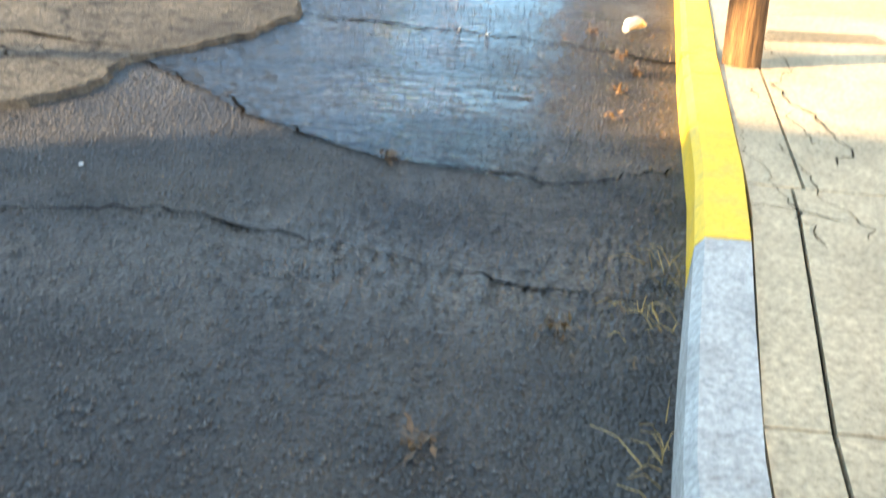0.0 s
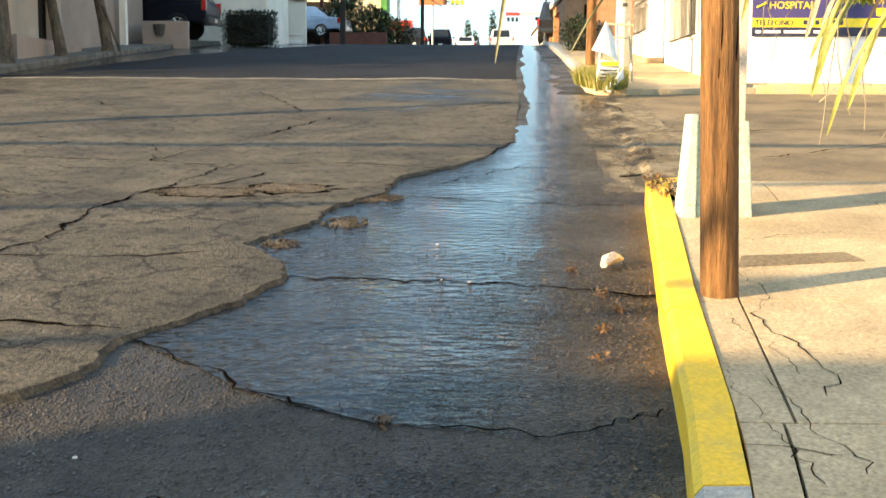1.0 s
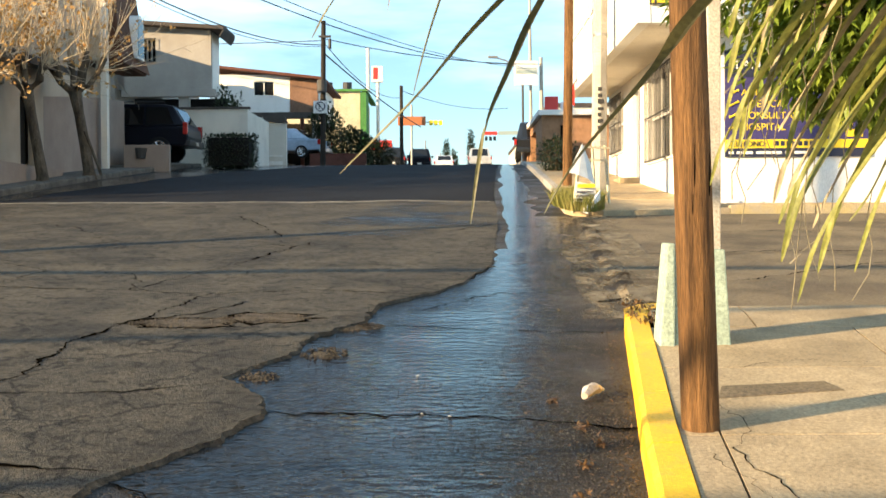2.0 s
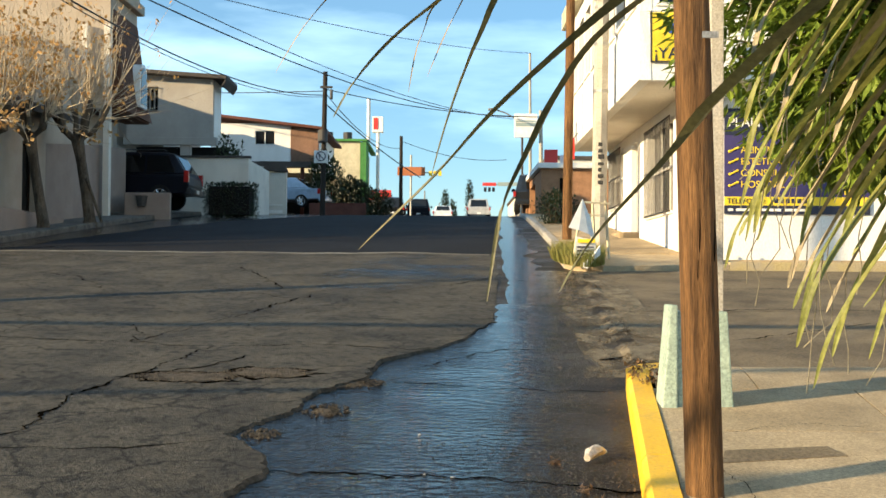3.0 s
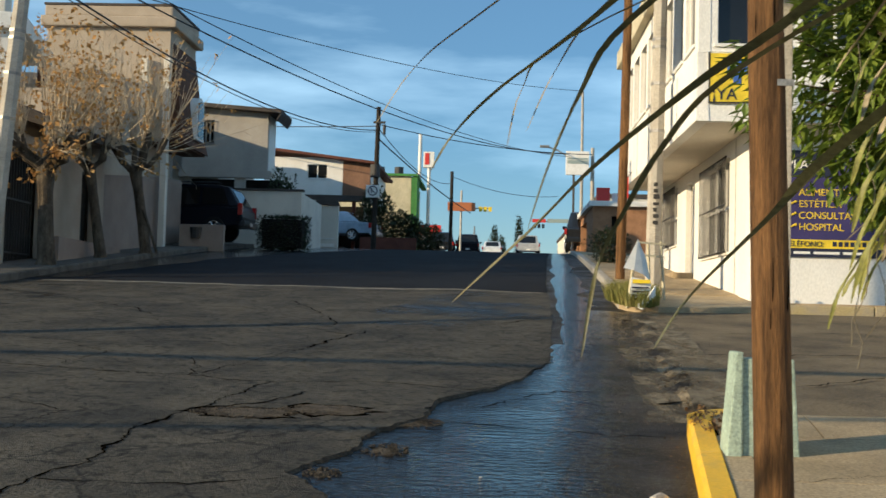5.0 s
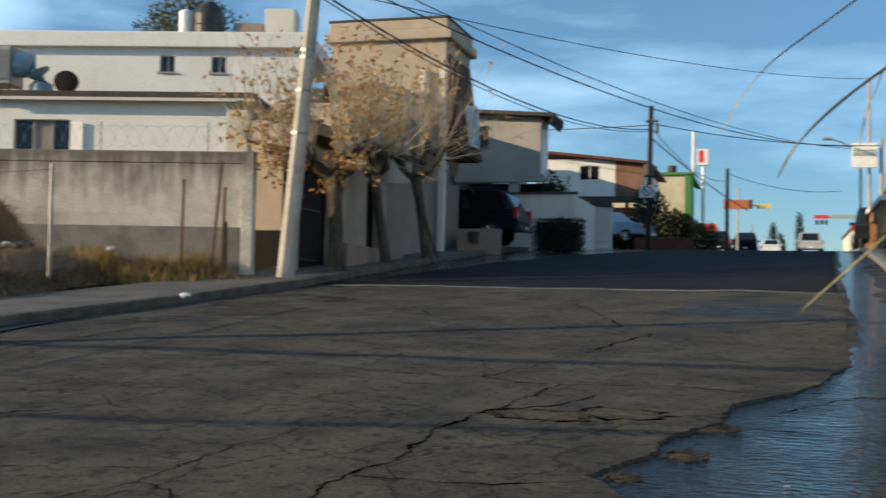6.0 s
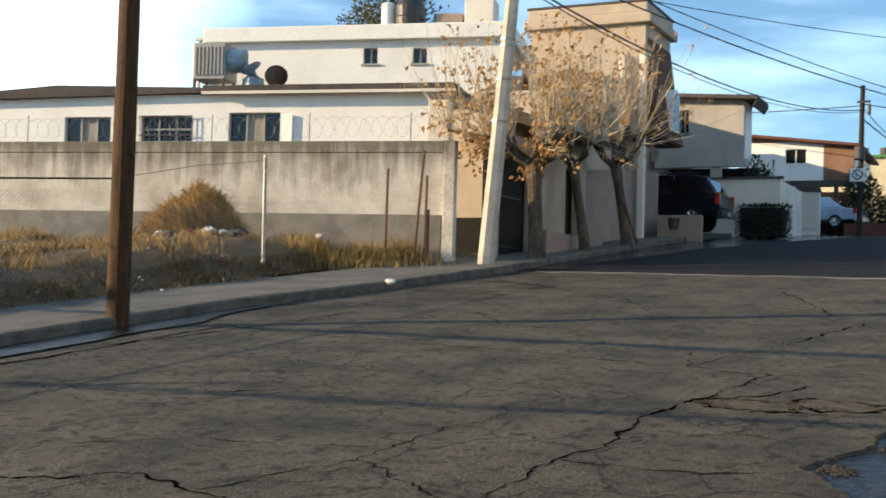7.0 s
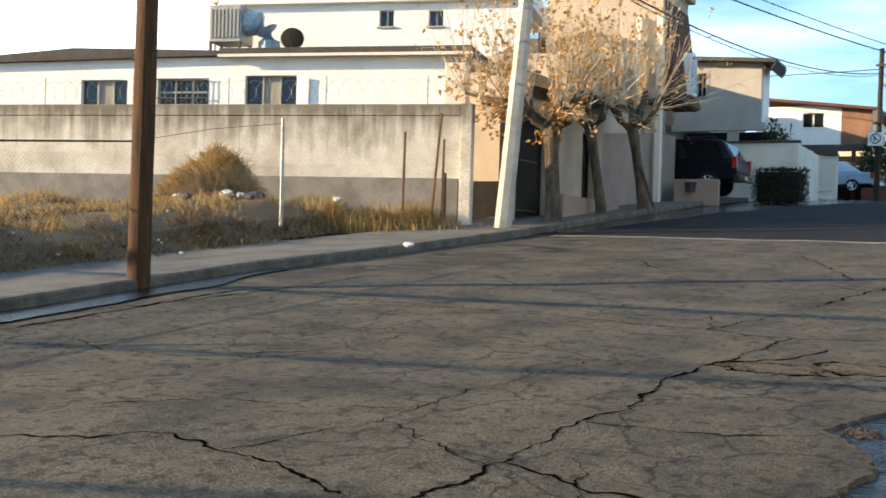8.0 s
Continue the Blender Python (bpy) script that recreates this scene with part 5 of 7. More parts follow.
for i in range(4):
    for j in range(18):
        r, a = 0.36 * i / 3, 2 * math.pi * j / 18
        dm.v.append((-17.75 + r * math.cos(a), 29.0 + 0.25 * r * r - 0.15 * math.sin(a) * r, 7.58 + 0.85 * r * math.sin(a)))
dm.f += [(i * 18 + j, i * 18 + (j + 1) % 18, (i + 1) * 18 + (j + 1) % 18, (i + 1) * 18 + j) for i in range(3) for j in range(18)]
part("reflector", dm, mat("dark_dish", (0.018, 0.017, 0.017), rough=0.8), sd)
part("mast", Mb().tube([(-17.75, 29.1, 7.55), (-17.75, 29.3, 6.9)], 0.03), M_RUST, sd)
part("feed_arm", Mb().tube([(-17.75, 29.05, 7.3), (-17.68, 28.6, 7.55)], 0.012), M_RUST, sd)
tk = thing("water_tank", (-14.75, 32.5, 9.42), "black ribbed plastic rooftop water tank", "water tank")
part("body", Mb().tube([(-14.75, 32.5, z) for z in (9.42, 9.6, 9.66, 9.95, 10.0, 10.3, 10.36, 10.6)], [0.45, 0.47, 0.44, 0.47, 0.44, 0.47, 0.45, 0.32], 20), M_TANK, tk)
part("lid", Mb().tube([(-14.75, 32.5, 10.6), (-14.75, 32.5, 10.7)], [0.22, 0.19], 16), M_TANK, tk)
tk2 = thing("water_drum", (-15.5, 32.5, 9.42), "pale grey rooftop water drum", "water tank")
part("body", Mb().tube([(-15.5, 32.6, 9.42), (-15.5, 32.6, 10.45), (-15.5, 32.6, 10.5)], [0.2, 0.2, 0.12], 14), M_WSIGN, tk2)
rbx = thing("roof_box", (-12.6, 32.6, 9.42), "beige metal cooler box on the flat roof", "air cooler")
part("casing", Mb().box(-12.95, -12.05, 32.1, 33.0, 9.55, 10.45), M_CREAM, rbx, bevel=0.03)
part("casing_two", Mb().box(-13.9, -13.05, 32.3, 33.1, 9.43, 10.05), M_ROSE, rbx, bevel=0.03)
part("casing_leg", Mb().box(-12.9, -12.8, 32.2, 32.3, 9.42, 9.56).box(-12.2, -12.1, 32.2, 32.3, 9.42, 9.56), M_RUST, rbx)

# the wall and house stand askew to the street
ASKEW, HINGE = radians(12.8), Vector((-11.2, 23.0, 0))
for ob in (lw, h1, ac, sd, tk, tk2, rbx):
    ob.location = HINGE + Matrix.Rotation(ASKEW, 3, "Z") @ (ob.location - HINGE)
    ob.rotation_euler = (0, 0, ASKEW)


def wall_line(x):
    """y of the boundary wall's face at x."""
    return 22.9 + (x + 11.2) * math.tan(ASKEW)


# street-side house with a tower, brown hipped overhang and rose wall
h2 = thing("tower_house", (-11.5, 33, gz(33)), "beige tower house with a brown shingled overhang", "house")
part("tower", Mb().box(-14.6, -10.62, 36.2, 39.3, 6.8, 10.4).box(-14.6, -11.4, 36.2, 39.3, gz(30) - 0.5, 6.8), M_TAN, h2)
part("middle_block", Mb().box(-15.6, -11.3, 30.2, 35.97, gz(30) - 0.5, 7.3), M_TAN, h2)
# hidden block added behind the tower to shade the house beyond
part("unseen_shade_wing", Mb().box(-22, -13.8, 38.1, 45.2, 3.2, 9.3), M_TAN, h2)
part("tower_cornice", Mb().box(-14.8, -10.4, 36.0, 39.5, 10.41, 10.75).box(-14.7, -10.55, 36.1, 39.4, 10.75, 11.1), M_TAN, h2, bevel=0.05)
part("tower_cap", Mb().box(-14.72, -10.53, 36.08, 39.42, 11.1, 11.17), M_ROOF, h2)
part("lower_wing", Mb().box(-13.0, -11.36, 26.4, 30.1, gz(25) - 0.4, 6.2), M_TAN, h2)
part("lower_roof", Mb().slab([(-13.4, 26.3, 6.45), (-11.6, 26.3, 6.15), (-10.3, 26.4, 5.6), (-10.3, 32.5, 5.75), (-11.6, 32.5, 6.2), (-13.4, 32.5, 6.55)], (0, 0, 0.2)), M_ROOF, h2, "dark sloping porch roof", bevel=0.02)
mn = Mb().prism([(-11.0, 36.6), (-10.2, 36.6), (-10.2, 39.4), (-11.0, 39.4)], 6.7, 7.2)
part("overhang_base", mn, M_SHINGLE, h2)
sh = Mb()
rows_ = 12
for r in range(rows_):
    z0_, z1_ = 6.75 + r * 0.28, 6.75 + (r + 1) * 0.28 + 0.03
    x0_, x1_ = -10.12 - 0.05 * r, -10.15 - 0.05 * (r + 1)
    for i in range(13):
        y0_ = 36.4 + i * 0.45 + 0.2 * (r % 2) + 0.03 * r
        if y0_ + 0.43 > 39.6 - 0.06 * r:
            continue
        sh.slab([(x0_, y0_, z0_), (x0_, y0_ + 0.43, z0_), (x1_, y0_ + 0.43, z1_), (x1_, y0_, z1_)], (-0.03, 0, 0))
part("shingle_slope", sh, M_SHINGLE, h2, "steep brown shingle skirt")["kind"] = "stuff"
part("gable", Mb().slab([(-15, 36.45, 6.75), (-10.15, 36.45, 6.75), (-10.6, 36.45, 10.0), (-15, 36.45, 10.0)], (0, 2.85, 0)), M_SHINGLE, h2)
aw = Mb()
ang_ = [(38.3 + 0.45 * math.cos(math.pi * i / 10), 8.1 + 0.45 * math.sin(math.pi * i / 10)) for i in range(11)]
prof = [(38.75, 7.1)] + ang_ + [(37.85, 7.1)]
aw.slab([(-10.1, a, b) for a, b in prof], (-0.5, 0, 0))
part("arched_window", aw, M_WHITE, h2, "white arched dormer window")
part("arched_pane", Mb().slab([(-10.08, 38.3 + (a - 38.3) * 0.75, 7.2 + (b - 7.1) * 0.85) for a, b in prof], (-0.015, 0, 0)), M_GLASS, h2)
for px, pw in ((-10.62, 0.2), (-11.32, 0.18)):
    part("porch_column", Mb().box(px - pw / 2, px + pw / 2, 35.9, 36.15, gz(36), 9.4), M_CREAM, h2, "white square column", bevel=0.02)
part("front_wall", wall_x(Mb(), 24.7, 31.2, -10.85, -0.2, gz(25) - 0.3, 5.4, [(24.9, 27.0, gz(25), 5.0), (29.5, 30.6, gz(30), 5.0)]), M_TAN, h2, "tan street wall", bevel=0.0)
part("garden_wall", Mb().slab([(-10.85, 31.21, gz(31) - 0.3), (-10.85, 39.0, gz(36) - 0.3), (-10.85, 39.0, 5.82), (-10.85, 36.0, 5.62), (-10.85, 31.21, 5.12)], (-0.2, 0, 0)), M_ROSE, h2, "dusty rose garden wall with a sloping top", bevel=0.015)
# dark boards stand in for the shade in the doorways and at the wing's foot
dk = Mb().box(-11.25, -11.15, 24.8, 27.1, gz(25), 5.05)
part("doorway_shade", dk, M_DARK, h2)
part("doorway_shade", Mb().box(-11.25, -11.15, 29.4, 30.7, gz(30), 5.05), M_DARK, h2)
part("doorway_shade", Mb().box(-13.0, -11.5, 26.33, 26.397, gz(25), gz(25) + 1.15), M_DARK, h2)
gate = part("iron_gate", Mb().box(-11.12, -11.08, 24.92, 26.98, 4.9, 4.95), M_IRON, h2)
for i in range(14):
    part("bar", Mb().tube([(-11.1, 24.97 + i * 0.15, gz(26)), (-11.1, 24.97 + i * 0.15, 4.95)], 0.012, 6), M_IRON, gate)
for z in (gz(26) + 0.3, 3.9):
    part("bar", Mb().box(-11.12, -11.08, 24.92, 26.98, z, z + 0.04), M_IRON, gate)
part("ramp_wall", Mb().slab([(-10.2, 26.4, gz(26) + 0.1), (-10.2, 30.8, gz(30) + 0.1), (-10.2, 30.8, gz(30) + 0.35), (-10.2, 26.4, gz(26) + 0.75)], (-0.12, 0, 0)), M_ROSE, h2, bevel=0.01)

pw = thing("planter_wall", (-9.6, 37, gz(37)), "low rose rendered wall with a dark plant hole", "wall")
part("wall_body", Mb().box(-10.3, -8.85, 36.9, 37.1, gz(37) - 0.1, gz(37) + 0.86).box(-10.3, -10.1, 37.1, 39.4, gz(37) - 0.1, gz(37) + 0.86), M_ROSE, pw, bevel=0.02)
part("ornament", Mb().tube([(-9.75, 36.88, gz(37) + 0.42), (-9.75, 36.89, gz(37) + 0.75)], [0.14, 0.2], 10), M_IRON, pw, "dark wrought ornament")

# beige house with carport
hA = thing("beige_house", (-11, 46, gz(46)), "beige two-storey house with a dark overhanging roof", "house")
part("upper_wall", wall_y(Mb(), -12.8, -10.4, 46, 0.25, 7.05, 9.55, [(-12.25, -11.55, 8.15, 9.05)]).box(-10.4, -9.35, 45.97, 46.2, 7.05, 9.5), M_BEIGE, hA)
window(hA, "y", -12.25, -11.55, 46, 0.25, 8.15, 9.05, 4, 1, M_FRAME, bars=True)
part("street_wall", wall_x(Mb(), 46.25, 47.6, -9.35, -0.25, 7.05, 9.4), M_WHITE, hA)
part("roof", Mb().slab([(-13.2, 45.5, 9.62), (-8.75, 45.5, 9.32), (-8.75, 47.9, 9.32), (-13.2, 47.9, 9.62)], (0, 0, 0.16)), M_ROOF, hA, "dark thin roof slab", bevel=0.02)
part("roof_fascia", Mb().slab([(-8.75, 45.5, 9.3), (-8.9, 45.5, 9.05), (-8.9, 47.9, 9.05), (-8.75, 47.9, 9.3)], (-0.05, 0, 0)), M_ROOF, hA)
# box added behind the house so that the next front lies in shade
part("added_shade_block", Mb().box(-14.5, -12.2, 46.4, 57.0, 7.1, 9.25), M_BEIGE, hA)
part("carport_beam", Mb().box(-12.9, -9.2, 45.9, 46.2, 6.75, 7.05), M_BEIGE, hA, bevel=0.01)
# carport shade is put into this wall's near-black colour
part("carport_back", Mb().box(-13.5, -9.3, 49, 49.2, 3.9, 7.0), M_DARK, hA, "carport back wall coloured dark as its shade")
part("carport_post", Mb().box(-10.65, -10.25, 46, 46.3, 4.0, 6.75), M_BEIGE, hA)
part("side_wall", Mb().box(-13.4, -13.2, 46, 54, 4.0, 9.5), M_BEIGE, hA)
lwA = single("garden_wall", Mb().box(-9.9, -7.4, 43.0, 43.2, 3.7, 5.95).box(-7.6, -7.4, 43.2, 48, 3.7, 5.9), M_CREAM, "cream rendered garden wall", "wall", bevel=0.02)
single("wall_coping", Mb().box(-9.95, -7.33, 42.93, 43.25, 5.953, 6.03), M_ROOF, "thin dark coping on the garden wall", "coping", bevel=0.01)

# white and brown house
hB = thing("white_brown_house", (-9, 58, gz(58)), "white and brown two-storey house with a red roof edge", "house")
part("upper_wall", wall_y(Mb(), -11.9, -7.9, 58, 0.25, 7.3, 9.2, [(-9.7, -8.7, 8.15, 8.85)]), M_WHITE, hB)
part("brown_wall", Mb().box(-7.88, -6.5, 57.96, 58.2, 7.1, 8.95), M_BROWN, hB, "brown painted bay")
part("street_wall", wall_x(Mb(), 58.25, 66, -6.5, -0.25, 7.1, 8.8), M_WHITE, hB)
window(hB, "y", -9.7, -8.7, 58, 0.25, 8.15, 8.85, 2, 1, M_WFRAME)
part("roof", Mb().slab([(-12.2, 57.5, 9.55), (-6.1, 57.5, 8.85), (-6.1, 66.3, 8.85), (-12.2, 66.3, 9.55)], (0, 0, 0.14)), M_REDTILE, hB, "thin red roof edge", bevel=0.02)
part("carport", Mb().box(-12, -6.5, 57.7, 58.3, 7.0, 7.28), M_ROOF, hB)
# near-black wall, the carport's shade as colour
part("carport_back", Mb().box(-12, -6.6, 61, 61.2, 4.4, 7.0), M_DARK, hB)
for x in (-7.3, -6.7):
    part("carport_post", Mb().box(x - 0.09, x + 0.09, 58.0, 58.2, 4.5, 7.0), M_REDTILE if x < -7 else M_WHITE, hB)
gp = thing("gate_house", (-7.8, 50, gz(50)), "pale green-beige gate wall with a small arched hood", "wall")
part("wall_body", Mb().box(-9.2, -7.9, 50, 50.2, 4.1, 6.3).box(-7.9, -6.95, 49.9, 50.15, 4.1, 6.05), M_CREAM, gp, bevel=0.02)
part("hood", Mb().slab([(-8.0, 49.8, 6.1), (-6.9, 49.8, 6.05), (-7.0, 49.8, 6.3), (-7.45, 49.8, 6.42), (-7.9, 49.8, 6.3)], (0, 0.4, 0)), M_ROOF, gp)
part("lantern", Mb().box(-7.95, -7.78, 49.6, 49.8, 5.6, 5.9), M_IRON, gp, "black wall lantern", bevel=0.02)
part("grille", Mb().box(-8.05, -7.1, 49.84, 49.88, 4.25, 4.4).box(-8.05, -7.1, 49.84, 49.88, 4.6, 4.65), M_WHITE, gp)

# yellow and green building
hY = thing("yellow_building", (-7, 75, gz(75)), "yellow building with a green painted end", "building")
part("wall", wall_x(wall_y(Mb(), -14, -5.7, 75, 0.25, 4.8, 10.3), 75.25, 84, -5.7, -0.25, 4.8, 10.2), M_YELLOW, hY)
part("green_end", Mb().box(-5.68, -5.3, 74.9, 77.2, 4.8, 10.25), M_GREEN, hY, "bright green side")
part("parapet", Mb().box(-14, -5.25, 74.8, 75.0, 10.3, 10.45).box(-5.6, -5.25, 75.0, 84, 10.3, 10.45), M_GREEN, hY)
part("roof_tank", Mb().tube([(-7.9, 76, 10.3), (-7.9, 76, 11.0)], 0.35, 12), M_TANK, hY)
part("roof_tank", Mb().tube([(-6.6, 76, 10.4), (-6.6, 76, 11.0)], 0.3, 12), M_TANK, hY)
part("roof_mast", Mb().tube([(-5.3, 77, 10.4), (-5.3, 77, 13.4)], 0.12, 8), M_WHITE, hY)
lb = thing("low_red_shop", (-3, 96, gz(96)), "low shop with a red fascia near the crest", "building")
part("wall", Mb().box(-14, -4.6, 92, 104, 5.6, 8.2), M_BEIGE, lb)
part("fascia", Mb().box(-7, -4.5, 91.9, 91.98, 7.6, 8.4), M_RED, lb)
# unseen house added behind the camera's left, across the lot, to shade the foreground
nb = thing("unseen_shade_house", (-16, -6, gz(-6)), "unseen plain house added to shade the foreground", "house")
part("wall", Mb().box(-16, -13.5, -16, -3.5, gz(-6) - 1, 5.0), M_CREAM, nb)
part("roof", Mb().box(-16.1, -13.4, -16.1, -3.4, 5.0, 5.15), M_ROOF, nb)
# front of the place behind the camera
bh = thing("rear_house", (8, -8, gz(-8)), "plain cream house behind the pavement", "house")
part("wall", Mb().box(5, 16, -14, 4, gz(-8) - 1, gz(0) + 3.2), M_CREAM, bh)
part("roof", Mb().box(4.8, 16.2, -14.2, 4.2, gz(0) + 3.2, gz(0) + 3.4), M_ROOF, bh)
single("far_hill", Mb().slab([(-900, 1100, -10), (-300, 1100, -10), (-420, 1100, 130), (-520, 1100, 175), (-640, 1100, 215), (-760, 1100, 190), (-860, 1100, 140)], (0, 60, 0)), M_HILL, "low hazy hill far off", "hill", kind="structure")


# ---- poles ----
def wood_pole(x, y, z, r, h, lean, material, label, tags=True):
    t = thing("utility_pole", (x, y, z), label, "utility pole", "utility poles")
    mb = Mb()
    n = 14
    mb.tube([(x + lean[0] * h * i / n, y + lean[1] * h * i / n, z - 0.15 + (h + 0.15) * i / n) for i in range(n + 1)], [r * (1.04 - 0.2 * i / n) for i in range(n + 1)], 18, wobble=0.025)
    part("shaft", mb, material, t)
    for i in range(8 if tags else 0):
        a, q = random.uniform(3.4, 5.6), random.uniform(0.4, 3.2)
        c = Vector((x + lean[0] * q + r * 0.99 * math.cos(a), y + lean[1] * q + r * 0.99 * math.sin(a), z + q))
        part("split", Mb().tube([c, c + Vector((0, 0, 0.03)), c + Vector((0.002, 0, 0.12)), c + Vector((0, 0, 0.2))], [0.001, 0.0035, 0.003, 0.001], 5), M_CRACK, t)
    if tags:
        part("metal_tag", Mb().box(x - 0.04, x + 0.035, y - r - 0.012, y - r - 0.004, z + 2.1, z + 2.13), M_GALV, t)
    return t


wood_pole(1.215, 5.40, gz(5.4) + 0.12, 0.085, 7.5, (-0.03, 0), M_WOOD, "weathered brown wooden pole standing on the pavement")
wood_pole(-10.5, 11.5, gz(11.5) + 0.14, 0.145, 9.0, (0.004, 0), M_WOOD_D, "dark brown wooden pole beside the vacant lot", False)
wood_pole(2.6, 25.2, gz(25.2) + 0.1, 0.1, 10.0, (0.012, 0), M_WOOD, "tall slim brown wooden pole before the white building", False)
wood_pole(-5.62, 52, gz(52), 0.12, 6.45, (0.012, 0), M_TAR, "dark far pole with cross arm and transformer", False)
xf = thing("pole_hardware", (-5.55, 52, 9.8), "dark cross arm and drum on the far pole", "transformer")
part("cross_arm", Mb().box(-5.75, -5.2, 51.83, 51.87, 10.0, 10.1), M_IRON, xf)
part("drum", Mb().tube([(-5.6, 51.7, 7.55), (-5.6, 51.7, 8.1)], 0.22, 12), M_IRON, xf)
part("insulator", Mb().tube([(-5.25, 51.85, 9.5), (-5.25, 51.85, 9.95)], 0.07, 8), M_IRON, xf)
ns = thing("parking_sign", (-5.7, 51.7, 7), "white square no-parking sign on the far pole", "sign")
part("plate", Mb().box(-5.98, -5.36, 51.62, 51.65, 6.62, 7.18), M_WSIGN, ns, bevel=0.01)
part("ring", Mb().tube([(-5.67 + 0.2 * math.cos(a * math.pi / 10), 51.61, 6.92 + 0.2 * math.sin(a * math.pi / 10)) for a in range(21)], 0.025, 6), M_NAVYSIGN, ns)
part("slash", Mb().tube([(-5.81, 51.61, 7.06), (-5.53, 51.61, 6.78)], 0.022, 6), M_NAVYSIGN, ns)
part("letter_stem", Mb().box(-5.74, -5.7, 51.605, 51.615, 6.8, 7.04), M_NAVYSIGN, ns)


def concrete_pole(x, y, z, r, h, lean, label, marks=False):
    t = thing("concrete_pole", (x, y, z), label, "utility pole", "utility poles")
    mb, n = Mb(), 10
    mb.tube([(x + lean[0] * h * i / n, y + lean[1] * h * i / n, z - 0.1 + (h + 0.1) * i / n) for i in range(n + 1)], [r * (1.0 - 0.3 * i / n) for i in range(n + 1)], 8)
    part("shaft", mb, M_CONC, t)
    for q in (3.0, 3.9, 4.6, 4.75):
        c = Vector((x + lean[0] * q, y + lean[1] * q, z + q))
        part("steel_band", Mb().tube([c, c + Vector((lean[0] * 0.06, 0, 0.06))], r * (1.02 - 0.3 * q / h) + 0.006, 8), M_GALV, t)
    if marks:
        for i in range(7):
            q = 1.25 + i * 0.12
            part("painted_mark", Mb().box(x + lean[0] * q - 0.05, x + lean[0] * q + random.uniform(0, 0.07), y - r - 0.006, y - r * 0.93, z + q, z + q + random.uniform(0.05, 0.09)), M_IRON, t)
    return t


concrete_pole(-10.08, 22.4, gz(22.4) + 0.13, 0.2, 7.1, (0.083, 0), "leaning pale concrete pole at the kerb")
concrete_pole(2.87, 22.0, gz(22) + 0.1, 0.15, 10.5, (0.012, 0), "pale concrete pole with dark painted marks", True)

# slim post in a mint concrete base
mp_ = thing("sign_post", (1.6, 7.45, gz(7.45) + 0.12), "slim concrete post in a mint painted tapered base", "post")
z0 = gz(7.45) + 0.1
base = Mb()
base.slab([(1.37, 7.33, z0), (1.47, 7.33, z0), (1.475, 7.36, z0 + 0.66), (1.43, 7.36, z0 + 0.66)], (0, 0.24, 0))
part("base_cheek", base, M_MINT, mp_, "worn white-edged cheek of the base", bevel=0.012)
part("base_body", Mb().slab([(1.475, 7.36, z0), (1.83, 7.36, z0), (1.795, 7.38, z0 + 0.62), (1.475, 7.38, z0 + 0.62)], (0, 0.2, 0)), M_MINT, mp_, bevel=0.012)
part("shaft", Mb().box(1.735, 1.82, 7.6, 7.69, z0, z0 + 5.5), M_CONC, mp_, bevel=0.008)

# ---- cables ----
def cable(points, r, label="thin black cable strung overhead between poles", sag=0.0):
    (ax, ay, az), (bx, by, bz) = points
    n = 24
    path = [(ax + (bx - ax) * i / n, ay + (by - ay) * i / n, az + (bz - az) * i / n - sag * 4 * (i / n) * (1 - i / n)) for i in range(n + 1)]
    return single("overhead_cable", Mb().tube(path, r, 6), M_CABLE, label, "cable", "overhead cables")


cable([(-9.45, 22.4, 8.2), (-5.65, 51.9, 9.7)], 0.022, sag=0.8)
cable([(-9.45, 22.4, 8.1), (-5.65, 51.9, 9.62)], 0.013, sag=0.84)
cable([(-9.42, 22.4, 8.7), (3.5, 60, 9.9)], 0.02, sag=1.0)
cable([(-9.42, 22.4, 9.0), (3.7, 60, 9.75)], 0.014, sag=0.9)
cable([(-9.42, 22.4, 8.3), (4.25, 60.4, 13.3)], 0.013, sag=0.5)
cable([(-5.6, 52, 10.0), (4.8, 60, 9.9)], 0.02, sag=0.3)
cable([(-5.6, 52, 9.9), (-3.4, 85, 11.0)], 0.02, sag=0.8)
cable([(-3.4, 85, 11.5), (4.8, 95, 11.2)], 0.022, sag=0.5)
cable([(-30, 62, 12.2), (-5.6, 52, 9.9)], 0.02, sag=0.4)
cable([(-5.6, 52, 9.4), (-1.8, 75, 8.0)], 0.03, sag=0.2)
# unseen service cables and masts behind the view, added to cast shadow lines across the street
for yy, zz, dy, rr in ((5.0, 5.3, 0.01, 0.085), (1.2, 4.97, 0.13, 0.055), (-2.4, 4.65, 0.26, 0.05)):
    ya, yb = yy - 17 * dy, yy + 24 * dy
    cable([(-34, ya, zz), (7, yb, zz)], rr, "unseen thick cable added to cast a shadow line on the road", sag=0.06)
    for x, y in ((-34, ya), (7, yb)):
        single("added_mast", Mb().tube([(x, y, gz(y) - 0.4), (x, y, zz + 0.4)], 0.05, 8).box(x - 0.12, x + 0.12, y - 0.03, y + 0.03, zz - 0.04, zz + 0.02), M_GALV, "unseen thin mast added to carry a shadow-casting cable", "post", "service masts")

# ---- broken folding sign on the far corner ----
fs = thing("folding_sign", (2.25, 18.6, gz(18.6) + 0.08), "broken white sign board on a yellow wooden trestle", "sign")
G0 = gz(18.6) + 0.06
